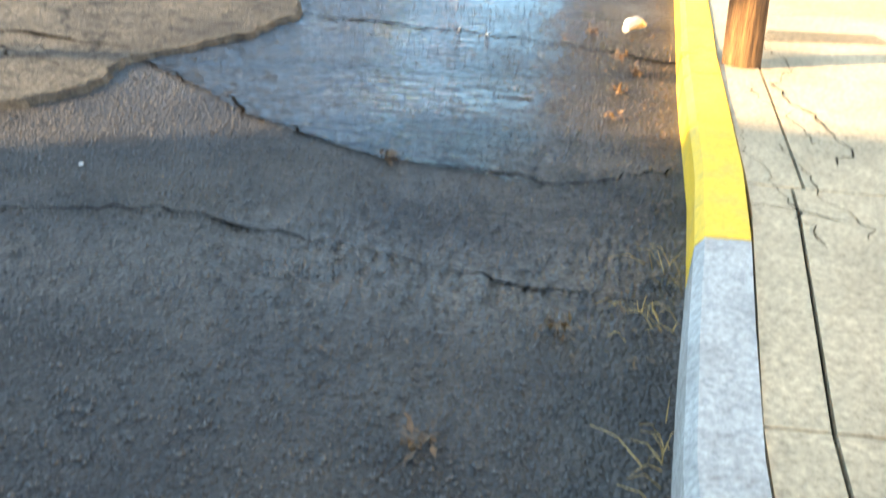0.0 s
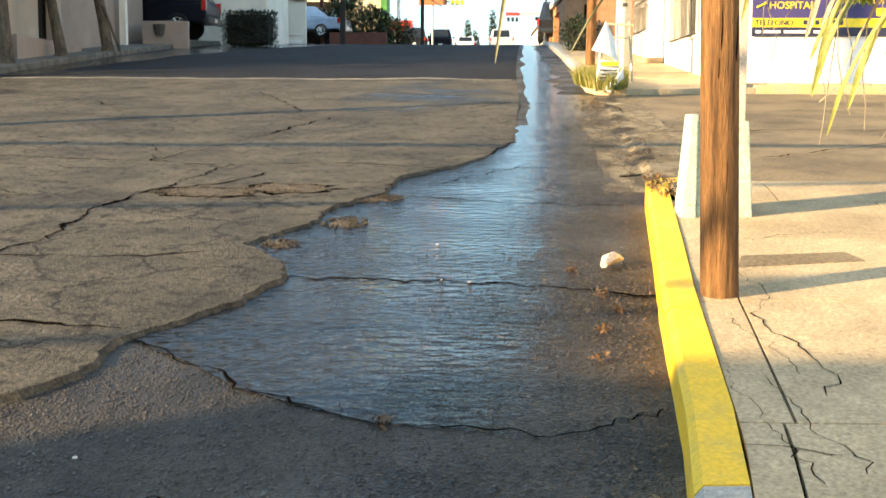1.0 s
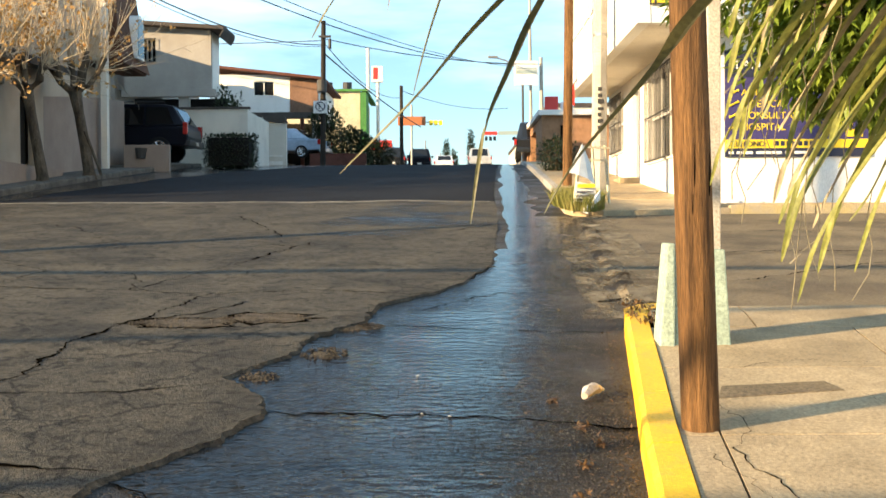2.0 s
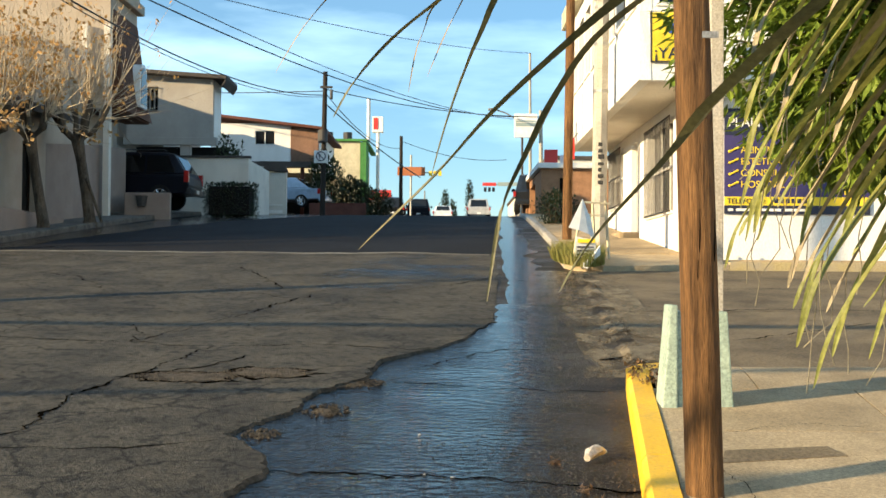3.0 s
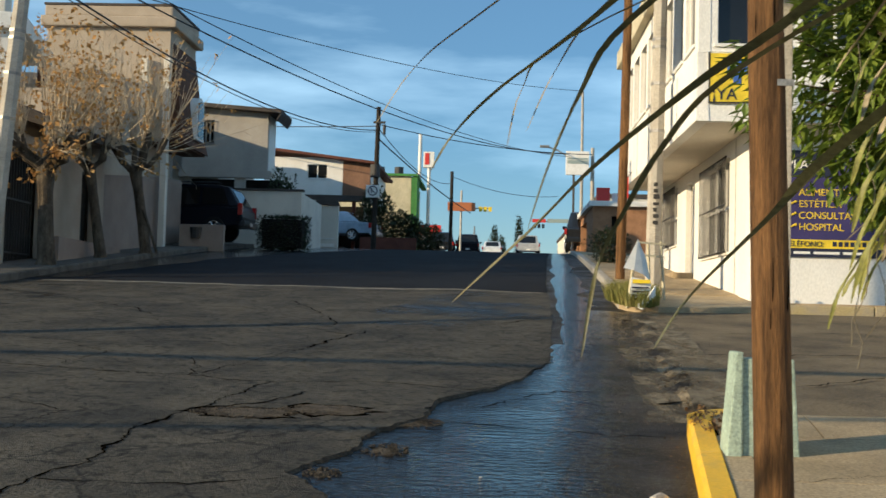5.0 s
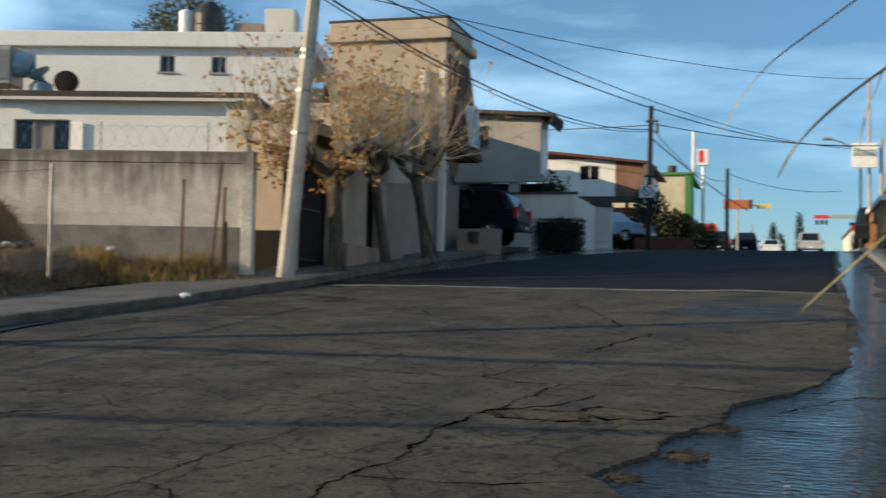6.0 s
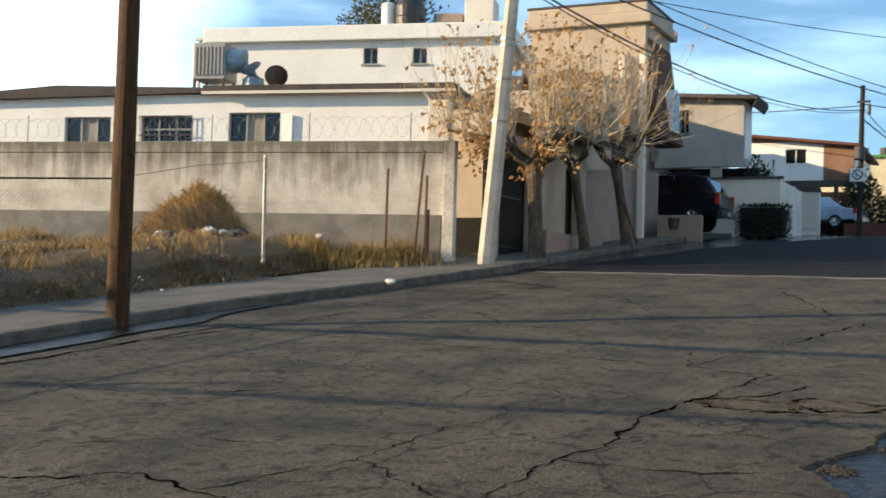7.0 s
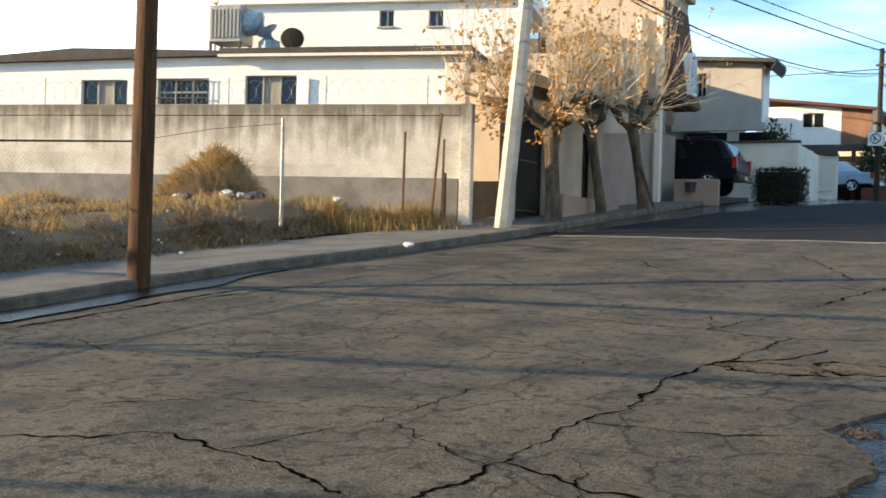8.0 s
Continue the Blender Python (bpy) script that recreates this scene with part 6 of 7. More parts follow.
for name, a, b in (("leg", (2.0, 18.45, G0), (2.12, 18.6, 2.55)), ("leg", (2.62, 18.75, G0 + 0.15), (2.55, 18.7, 2.85)), ("leg", (2.42, 18.9, G0), (2.36, 18.8, 2.8)), ("rail", (2.15, 18.62, 2.82), (2.62, 18.7, 2.80)), ("rail", (2.2, 18.65, 2.62), (2.6, 18.72, 2.6))):
    part(name, Mb().tube([a, b], 0.022, 4), M_YELLOW, fs)
part("torn_sheet", Mb().slab([(2.16, 18.5, 2.86), (1.93, 18.42, 2.4), (2.1, 18.44, 2.36), (2.26, 18.5, 2.3), (2.37, 18.55, 2.2), (2.3, 18.55, 2.55)], (0.004, 0.012, 0)), M_WSIGN, fs, "torn white plastic sheet")
part("board", Mb().slab([(2.06, 18.45, 2.26), (2.37, 18.5, 2.2), (2.38, 18.5, 1.92), (2.04, 18.45, 1.94)], (0, 0.02, 0)), M_WSIGN, fs)
part("yellow_bar", Mb().box(2.08, 2.36, 18.435, 18.442, 2.16, 2.22), M_YSIGN, fs)
for k in range(3):
    part("dark_bar", Mb().box(2.07, 2.34, 18.43, 18.437, 2.08 - k * 0.06, 2.105 - k * 0.06), M_NAVYSIGN, fs)
part("fallen_sheet", Mb().slab([(2.1, 18.2, G0 + 0.02), (2.2, 18.15, G0 - 0.02), (2.42, 18.3, G0 + 0.2), (2.42, 18.32, G0 + 0.36), (2.3, 18.28, G0 + 0.2)], (0.005, 0.015, 0.01)), M_WSIGN, fs, "crumpled white sheet")

# ---- leaf helpers ----
def leaf(mb, p, d, up, length, width):
    """One folded leaf of four triangles' worth."""
    d = d.normalized()
    s = d.cross(up)
    s = s.normalized() if s.length > 1e-4 else d.orthogonal().normalized()
    nrm = s.cross(d)
    a, m, b = p, p + d * length * 0.45 - nrm * length * 0.04, p + d * length
    l_, r_ = m + s * width / 2 + nrm * width * 0.18, m - s * width / 2 + nrm * width * 0.18
    k = len(mb.v)
    mb.v += [tuple(a), tuple(r_), tuple(b), tuple(l_), tuple(m)]
    mb.f += [(k, k + 1, k + 4), (k + 1, k + 2, k + 4), (k + 2, k + 3, k + 4), (k + 3, k, k + 4)]


def rv():
    v = Vector((random.gauss(0, 1), random.gauss(0, 1), random.gauss(0, 1)))
    return v.normalized()


# broad-leaved tree at the pavement's corner
tr = thing("street_tree", (3.75, 7.6, gz(7.6) + 0.12), "leafy green broad-leaved tree on the pavement", "tree")
tb = gz(7.6) + 0.12
trunk = Mb().tube([(3.75, 7.6, tb - 0.1), (3.73, 7.62, tb + 0.8), (3.66, 7.7, tb + 1.5), (3.5, 7.8, tb + 2.2)], [0.13, 0.11, 0.1, 0.08], 10, wobble=0.06)
part("trunk", trunk, M_BARK, tr)
crown = Mb()
cen = Vector((3.05, 8.0, tb + 2.95))
random.seed(5)
ends = []
for i in range(64):
    v = rv()
    e = cen + Vector((v.x * 1.25, v.y * 0.85, v.z * 1.3 + 0.15))
    if e.x < 1.9:
        e.x = 1.9 + random.uniform(0, 0.3)
    s0 = Vector((3.5, 7.8, tb + 2.2 - 0.4 * random.random()))
    mid = (s0 + e) / 2 + rv() * 0.15
    part("limb", Mb().tube([s0, mid, e], [0.03, 0.02, 0.006], 5), M_BARK, tr)
    ends += [e, mid, (mid + e) / 2]
for e in ends:
    for c in range(10):
        p0 = e + rv() * 0.34
        out = (p0 - cen).normalized()
        for k in range(11):
            d = (out + rv() * 0.9 + Vector((0, 0, -0.15))).normalized()
            leaf(crown, p0 + rv() * 0.1, d, Vector((0, 0, 1)), random.uniform(0.10, 0.18), random.uniform(0.04, 0.064))
part("crown", crown, M_LEAF, tr, "dense glossy green leaves")["kind"] = "stuff"

# ---- fan palm close by, whose fronds hang into view ----
pm = thing("fan_palm", (1.55, 1.0, gz(1) + 0.12), "fan palm with long drooping yellow-green fronds", "palm")
pz = gz(1) + 0.12
part("trunk", Mb().tube([(1.55, 1.0, pz - 0.1), (1.53, 1.0, pz + 0.9), (1.5, 1.02, pz + 1.9)], [0.2, 0.17, 0.16], 14, wobble=0.07), M_BARK, pm)


def blade(path, w, name="leaflet", material=None, up=Vector((0, -0.5, 1))):
    """A folded, tapering strip along a bent line."""
    P = [Vector(p) for p in path]
    fine = []
    n = 5
    for i in range(len(P) - 1):
        p0, p1, p2, p3 = P[max(0, i - 1)], P[i], P[i + 1], P[min(len(P) - 1, i + 2)]
        for k in range(n):
            t = k / n
            fine.append(0.5 * ((2 * p1) + (p2 - p0) * t + (2 * p0 - 5 * p1 + 4 * p2 - p3) * t * t + (3 * p1 - p0 - 3 * p2 + p3) * t ** 3))
    fine.append(P[-1])
    mb = Mb()
    m = len(fine) - 1
    for i, p in enumerate(fine):
        d = (fine[min(m, i + 1)] - fine[max(0, i - 1)]).normalized()
        s = d.cross(up).normalized()
        nn = s.cross(d)
        f = i / m
        ww = w * (0.75 + 0.6 * f if f < 0.3 else 0.93 * (1 - (f - 0.3) / 0.7) ** 0.8 + 0.06)
        mb.v += [tuple(p + s * ww / 2 + nn * ww * 0.25), tuple(p), tuple(p - s * ww / 2 + nn * ww * 0.25)]
    for i in range(m):
        k = i * 3
        mb.f += [(k, k + 1, k + 4, k + 3), (k + 1, k + 2, k + 5, k + 4)]
    return part(name, mb, material or M_PALM, pm)


# long leaflets reaching over the street
blade([(1.15, 0.95, 2.35), (0.95, 1.35, 2.28), (0.66, 1.72, 2.09), (0.51, 2.12, 1.94), (0.46, 2.29, 1.86), (0.33, 2.48, 1.70), (0.26, 2.55, 1.58)], 0.052, material=M_PALM_OLD)
blade([(1.1, 1.0, 2.5), (0.62, 1.55, 2.3), (0.38, 1.9, 2.13), (0.27, 2.14, 2.07), (0.11, 2.37, 1.95), (-0.02, 2.49, 1.82), (-0.18, 2.54, 1.67)], 0.044, material=M_PALM_OLD)
blade([(1.1, 1.05, 2.6), (0.5, 1.8, 2.4), (0.17, 2.21, 2.22), (0.08, 2.35, 2.1), (0.02, 2.43, 1.96), (-0.02, 2.49, 1.83)], 0.036, material=M_PALM_OLD)
blade([(1.1, 1.05, 2.65), (0.45, 1.75, 2.42), (0.07, 2.22, 2.2), (-0.08, 2.35, 2.11), (-0.18, 2.46, 2.03), (-0.23, 2.47, 1.95)], 0.03, material=M_PALM_OLD)
blade([(1.1, 1.0, 2.4), (0.55, 1.85, 2.2), (0.32, 2.12, 2.08), (0.23, 2.26, 1.97), (0.18, 2.38, 1.87), (0.13, 2.49, 1.75), (0.1, 2.5, 1.56)], 0.034, material=M_PALM_OLD)
blade([(1.1, 1.05, 2.7), (0.3, 1.9, 2.45), (-0.14, 2.31, 2.24), (-0.27, 2.43, 2.16), (-0.35, 2.44, 2.04)], 0.014, material=M_PALM_DRY)
blade([(1.1, 1.05, 2.7), (0.4, 1.9, 2.42), (0.12, 2.25, 2.26), (0.03, 2.4, 2.16), (-0.03, 2.42, 2.03)], 0.013, material=M_PALM_DRY)
blade([(1.1, 1.05, 2.6), (0.55, 1.75, 2.35), (0.05, 2.3, 2.2), (-0.04, 2.42, 2.12), (-0.07, 2.44, 2.0)], 0.012, material=M_PALM_DRY)
# fan of shorter leaflets hanging at the edge of the view
random.seed(11)
for i in range(38):
    t = i / 37
    root = Vector((1.08 + 0.12 * random.random(), 1.3 + 0.15 * random.random(), 2.62 - 0.5 * t + random.uniform(-0.08, 0.08)))
    random.random()
    tip = Vector((0.70 - 0.17 * random.random() + 0.14 * t, 2.0 + 0.35 * random.random(), 2.10 - 0.5 * t + random.uniform(-0.14, 0.1)))
    mid = (root + tip) / 2 + Vector((0.0, 0.02, 0.08 + 0.05 * random.random()))
    q = mid * 0.35 + tip * 0.65 + Vector((0, 0, 0.03))
    low = tip + Vector((-0.03, 0.03, -0.05 - 0.07 * random.random()))
    blade([root, mid, q, tip, low], random.uniform(0.024, 0.046), material=M_PALM if random.random() < 0.8 else M_PALM_DRY)
    if i % 2 == 0:
        th = [tip + Vector((0.01 * k * random.uniform(-1, 1), 0.01 * k, -0.05 * k)) for k in range(5)]
        part("thread", Mb().tube(th, 0.0012, 3), M_PALM_DRY, pm)
for i in range(5):
    part("stalk", Mb().tube([(1.5, 1.02, pz + 1.85), (1.3, 1.05 + 0.05 * i, pz + 2.1 + 0.05 * i), (1.05, 1.1 + 0.06 * i, 2.3 + 0.09 * i)], [0.03, 0.022, 0.014], 6), M_PALM, pm)


# ---- pollarded street trees on the left ----
def pollard(x, y, h, lean, spread, up, leaves, seed, label, thick=1.0, shoots=8, lateral=None):
    """A lopped tree: stout trunk, knobbly limbs and brooms of thin upright shoots."""
    random.seed(seed)
    z = gz(y) + 0.13
    t = thing("bare_street_tree", (x, y, z), label, "tree", "bare street trees")
    top = Vector((x + lean[0], y + lean[1], z + h))
    tk_ = Mb().tube([(x, y, z - 0.1), (x + 0.01, y, z + 0.12), (x + lean[0] * 0.3, y, z + h * 0.35), (x + lean[0] * 0.7, y, z + h * 0.7), top - Vector((0, 0, 0.12)), top], [0.22 * thick, 0.165 * thick, 0.14 * thick, 0.135 * thick, 0.18 * thick, 0.13 * thick], 12, wobble=0.08)
    part("trunk", tk_, M_BARK, t)
    tw, lv = Mb(), Mb()

    def cluster(c, n, r):
        for _ in range(n):
            leaf(lv, c + rv() * r, rv() + Vector((0, 0, -0.5)), rv(), random.uniform(0.09, 0.17), random.uniform(0.06, 0.11))

    heads = []
    count = 6
    for b in range(count):
        a = 2 * math.pi * b / count + random.uniform(-0.4, 0.4)
        out = Vector((math.cos(a), math.sin(a), 0))
        e = top + out * spread * random.uniform(0.16, 0.3) + Vector((0, 0, up * random.uniform(0.1, 0.3)))
        elbow = top + out * spread * 0.13 + Vector((0, 0, up * 0.03)) + rv() * 0.06
        part("limb", Mb().tube([top - Vector((0, 0, 0.18)), elbow, (elbow + e) / 2 + rv() * 0.07, e, e + Vector((0, 0, 0.09))], [0.11 * thick, 0.085 * thick, 0.07 * thick, 0.1 * thick, 0.03], 8, wobble=0.16), M_BARK, t)
        heads.append((e, out))
        heads.append(((elbow + e) / 2, out))
    if lateral:
        for v in lateral:
            e = top + Vector(v)
            mid = top + Vector(v) * 0.5 + Vector((0, 0, 0.12))
            part("limb", Mb().tube([top - Vector((0, 0, 0.1)), mid, e], [0.09, 0.06, 0.035], 8, wobble=0.16), M_BARK, t)
            heads += [(e, Vector(v).normalized()), (mid, Vector(v).normalized())]
            for k in range(16):
                c = top.lerp(e, random.uniform(0.25, 1.25)) + Vector((random.gauss(0, 0.22), random.gauss(0, 0.22), random.gauss(-0.05, 0.28)))
                cluster(c, 9, 0.13)
                tw.tube([top.lerp(e, random.uniform(0.3, 1.0)), c], [0.008, 0.003], 3, cap=False)
    for e, out in heads:
        for k in range(shoots):
            d = (out * random.uniform(0.0, 0.55) + Vector((0, 0, 1.0)) + rv() * 0.28).normalized()
            if random.random() < 0.16:
                d = (out + rv() * 0.5 + Vector((0, 0, 0.15))).normalized()
            L = up * random.uniform(0.35, 0.85)
            p = [e + rv() * 0.05]
            for q in range(4):
                d = (d + rv() * 0.13 + Vector((0, 0, 0.08))).normalized()
                p.append(p[-1] + d * L / 4)
            tw.tube(p, [0.013, 0.011, 0.009, 0.006, 0.003], 4, cap=False)
            for q in range(1, 5):
                if random.random() < 0.75:
                    b2 = p[q] + (d + rv() * 0.8).normalized() * random.uniform(0.12, 0.4)
                    tw.tube([p[q], (p[q] + b2) / 2 + rv() * 0.03, b2], [0.006, 0.0045, 0.0025], 3, cap=False)
                    if random.random() < leaves:
                        cluster(b2, random.randint(1, 4), 0.08)
    part("twig_crown", tw, M_TWIG, t, "pale bare twigs")["kind"] = "stuff"
    part("dead_leaves", lv, M_BROWN_LEAF, t, "clinging brown leaves")["kind"] = "stuff"
    return t


pollard(-9.85, 24.8, 2.25, (-0.1, 0), 3.3, 3.3, 0.75, 21, "pollarded street tree with clinging brown leaves", 1.2, 9, ((-1.5, -0.6, 0.45), (-2.1, -0.3, 0.75), (-0.9, -0.9, 0.5), (0.6, -0.8, 0.3)))
pollard(-9.85, 28.2, 2.35, (-0.35, 0), 2.4, 3.0, 0.8, 22, "slim leaning pollarded tree with few leaves", 0.85, 9)
pollard(-9.55, 30.9, 2.35, (-0.35, 0), 2.6, 3.8, 0.4, 23, "pollarded street tree with a broom of bare twigs", 1.0, 12)
single("prop_stick", Mb().tube([(-9.25, 31.0, gz(31) + 0.15), (-9.75, 30.8, gz(31) + 1.7)], 0.04, 6).tube([(-9.3, 31.2, gz(31) + 0.15), (-9.6, 30.7, gz(31) + 1.3)], 0.03, 6), M_BARK, "dark prop sticks leaning on a tree trunk", "stick")

# ---- vacant lot: fence, grass, brush, litter ----
random.seed(31)
LX = [float(v) for v in np.arange(-40, -12.7, 0.25)]
LY = [float(v) for v in np.arange(-4, 23.01, 0.25)]
mb = Mb()
for y in LY:
    for x in LX:
        mb.v.append((x, y, lot_z(x, y)))
for j in range(len(LY) - 1):
    for i in range(len(LX) - 1):
        k = j * len(LX) + i
        mb.f.append((k, k + 1, k + len(LX) + 1, k + len(LX)))
single("lot_earth", mb, M_EARTH, "dry bare earth of the vacant lot", "ground", kind="structure", smooth=True)


def tufts(count, place, hmin, hmax, lean, width, mb=None):
    mb = mb or Mb()
    for i in range(count):
        x, y, f = place()[:3]
        z = lot_z(x, y) if x < -12.6 else gz(y) + 0.13
        h = random.uniform(hmin, hmax) * f
        a = random.uniform(0, 6.28)
        dx, dy = lean * h * random.gauss(0, 1), lean * h * random.gauss(0, 1)
        w = width * random.uniform(0.6, 1.4)
        sx, sy = w * math.cos(a), w * math.sin(a)
        k = len(mb.v)
        mb.v += [(x - sx, y - sy, z - 0.02), (x + sx, y + sy, z - 0.02), (x + dx * 0.4 + sx * 0.7, y + dy * 0.4 + sy * 0.7, z + h * 0.6), (x + dx * 0.4 - sx * 0.7, y + dy * 0.4 - sy * 0.7, z + h * 0.6), (x + dx, y + dy, z + h)]
        mb.f += [(k, k + 1, k + 2, k + 3), (k + 3, k + 2, k + 4)]
    return mb


class Clumps:
    """Places blades in bunches, so that bare earth shows between them."""

    def __init__(self, size, spread, offset, edge):
        self.size, self.spread, self.offset, self.edge, self.left = size, spread, offset, edge, 0

    def __call__(self):
        if not self.left:
            while True:
                x, y = self.edge - 11.5 * random.random() ** 1.2, random.uniform(6.0, 22.6)
                d = noise.noise((x * 0.5, y * 0.5, self.offset))
                if y < wall_line(x) - 0.15 and d > random.uniform(-0.25, 0.25):
                    break
            self.x, self.y, self.f, self.left = x, y, random.uniform(0.45, 1.15) * (0.8 + 0.8 * max(0, d)), self.size
        self.left -= 1
        return self.x + random.gauss(0, self.spread), self.y + random.gauss(0, self.spread), self.f


single("dry_grass", tufts(15000, Clumps(20, 0.09, 8.0, -14.0), 0.07, 0.34, 0.5, 0.012), M_GRASS, "dry golden grass in bunches over the lot", "grass", kind="stuff")
single("brown_weeds", tufts(11000, Clumps(26, 0.16, 2.0, -13.3), 0.05, 0.24, 0.65, 0.012), M_WEED, "low brown weeds matted between the grass", "grass", kind="stuff")


def verge_place():
    x, y = -12.95 + random.gauss(0, 0.22), random.uniform(5, 22.4)
    return x, y, 0.35 + 0.9 * max(0, noise.noise((x, y * 0.9, 4)) + 0.3)


single("verge_weeds", tufts(4200, verge_place, 0.06, 0.26, 0.7, 0.008), M_WEED, "brown weeds along the pavement's edge", "grass", kind="stuff")


def wall_tuft():
    r, a = abs(random.gauss(0, 0.55)), random.uniform(0, 6.28)
    cx, cy = random.choice(((-12.5, 20.9), (-12.2, 21.3), (-11.9, 21.7), (-12.0, 22.2), (-13.1, 20.5)))
    return cx + r * math.cos(a), cy + 0.6 * r * math.sin(a), max(0.3, 1 - r * 0.6)


single("tall_dry_grass", tufts(2600, wall_tuft, 0.2, 0.72, 0.35, 0.011), M_GRASS, "tall golden grass against the wall", "grass", kind="stuff")
# heap of dead brush, steep towards the street's upper end
HEAP = (-15.9, 20.35)


def heap_h(x, y):
    """Height of the heap over the lot."""
    u, v = x - HEAP[0], y - HEAP[1]
    run = 1.6 if u < 0 else 0.85
    d = math.hypot(u / run, v / 0.75)
    return 1.3 * max(0.0, 1 - d * d) ** 0.9 * (1 + 0.35 * noise.noise((x * 2.2, y * 2.2, 5)))


def heap_spot(k=0.95):
    while True:
        u, v = random.uniform(-1.6, 0.85), random.uniform(-0.75, 0.75)
        if math.hypot(u / (1.6 if u < 0 else 0.85), v / 0.75) < k:
            return HEAP[0] + u, HEAP[1] + v


core = Mb()
for j in range(17):
    for i in range(25):
        x, y = HEAP[0] - 1.65 + 2.55 * i / 24, HEAP[1] - 0.8 + 1.6 * j / 16
        core.v.append((x, y, lot_z(x, y) - 0.05 + 0.7 * heap_h(x, y)))
core.f += [(j * 25 + i, j * 25 + i + 1, (j + 1) * 25 + i + 1, (j + 1) * 25 + i) for j in range(16) for i in range(24)]
hp = thing("dead_brush_heap", (HEAP[0], HEAP[1], lot_z(*HEAP)), "tangled heap of dead golden brush and weeds", "brush")
part("core", core, M_EARTH, hp, "packed earth and trash under the brush")
br, gl = Mb(), Mb()
for i in range(3200):
    x, y = heap_spot(1.0)
    z = lot_z(x, y) + heap_h(x, y) * random.uniform(0.2, 0.85)
    d = Vector((x - HEAP[0], (y - HEAP[1]) * 1.2, 0.7)) + rv() * 0.8
    d = d.normalized() * random.uniform(0.2, 0.5)
    p0 = Vector((x, y, z))
    br.tube([p0, p0 + d * 0.5 + rv() * 0.05, p0 + d + Vector((0, 0, -0.08))], [0.007, 0.005, 0.002], 3, cap=False)
for i in range(5200):
    x, y = heap_spot(0.97)
    z = lot_z(x, y) + heap_h(x, y) * 0.72
    h, a = random.uniform(0.05, 0.34), random.uniform(0, 6.28)
    lx, ly = random.gauss(-0.06, 0.15), random.gauss(-0.03, 0.15)
    sx, sy = 0.006 * math.cos(a), 0.006 * math.sin(a)
    gl.quad((x - sx, y - sy, z), (x + sx, y + sy, z), (x + lx * 0.5 + sx, y + ly * 0.5 + sy, z + h * 0.7), (x + lx, y + ly, z + h), (x + lx * 0.5 - sx, y + ly * 0.5 - sy, z + h * 0.7))
part("dead_brush", br, M_TWIG_OLD, hp, "tangle of brown stems")["kind"] = "stuff"
part("dry_grass", gl, M_GRASS, hp, "golden grass growing through the heap")["kind"] = "stuff"
lb_ = Mb()
for i in range(420):
    x, y = -12.75 - abs(random.gauss(0, 0.55)), random.uniform(9, 22.3)
    leaf(lb_, Vector((x, y, (lot_z(x, y) if x < -12.75 else gz(y) + 0.15) + 0.03)), rv() * 0.6 + Vector((0, 0, 0.15)), rv(), random.uniform(0.05, 0.11), random.uniform(0.03, 0.06))
single("bank_leaves", lb_, M_WET_LEAF, "dead brown leaves blown against the bank", "leaves", kind="stuff")
ps = Mb()
for i in range(46):
    c = Vector((-17.1 + random.gauss(0, 0.28), 19.75 + random.gauss(0, 0.16), 0))
    c.z = lot_z(c.x, c.y) + 0.1 + abs(random.gauss(0, 0.13))
    d = Vector((random.gauss(0.5, 0.5), random.gauss(0, 0.5), random.gauss(0.1, 0.25))).normalized()
    leaf(ps, c, d, Vector((0, 0, 1)), random.uniform(0.2, 0.45), random.uniform(0.03, 0.06))
single("cut_fronds", ps, M_PALM_DRY, "pale dry cut fronds dumped beside the brush", "leaves", kind="stuff")


def corner_place():
    a, r = random.uniform(0, 6.28), math.sqrt(random.random())
    return 2.2 + 0.42 * r * math.cos(a), 19.6 + 1.5 * r * math.sin(a), 1


single("corner_grass", tufts(2600, corner_place, 0.08, 0.3, 0.4, 0.008), M_LAWN, "yellow-green grass on the far corner", "grass", kind="stuff")

fe = thing("wire_fence", (-13.2, 14, gz(14) + 0.2), "rusty chain-link fence with leaning posts", "fence")
for y, top, lean in ((5.0, 2.0, 0.0), (10.75, 1.95, 0.0), (18.6, 2.1, -0.02)):
    zb = lot_z(-13.2, y)
    part("post", Mb().tube([(-13.13, y, zb - 0.2), (-13.13 + lean, y, zb + top)], 0.035, 8), M_GALV, fe)
for x, y, top, ln in ((-12.05, 21.55, 2.1, 0.02), (-11.75, 22.3, 2.5, 0.2), (-11.62, 22.55, 1.95, 0.03), (-11.56, 22.6, 1.2, 0.0)):
    zb = gz(y) + 0.1
    part("post", Mb().tube([(x, y, zb), (x + ln, y, zb + top)], 0.03, 7), M_RUST, fe)
rail_pts = [(-13.2, 3.0, lot_z(-13.2, 3) + 1.6), (-13.2, 10.75, lot_z(-13.2, 10.75) + 1.6), (-13.2, 14.4, lot_z(-13.2, 14.4) + 1.66)]
part("top_rail", Mb().tube(rail_pts, 0.016, 8), M_RUST, fe)
part("top_wire", Mb().tube([(-13.2, 14.4, lot_z(-13.2, 14.4) + 1.66), (-13.2, 16.5, lot_z(-13.2, 16.5) + 1.85), (-13.2, 18.6, lot_z(-13.2, 18.6) + 2.0)], 0.006, 4), M_RUST, fe)
ch = Mb()
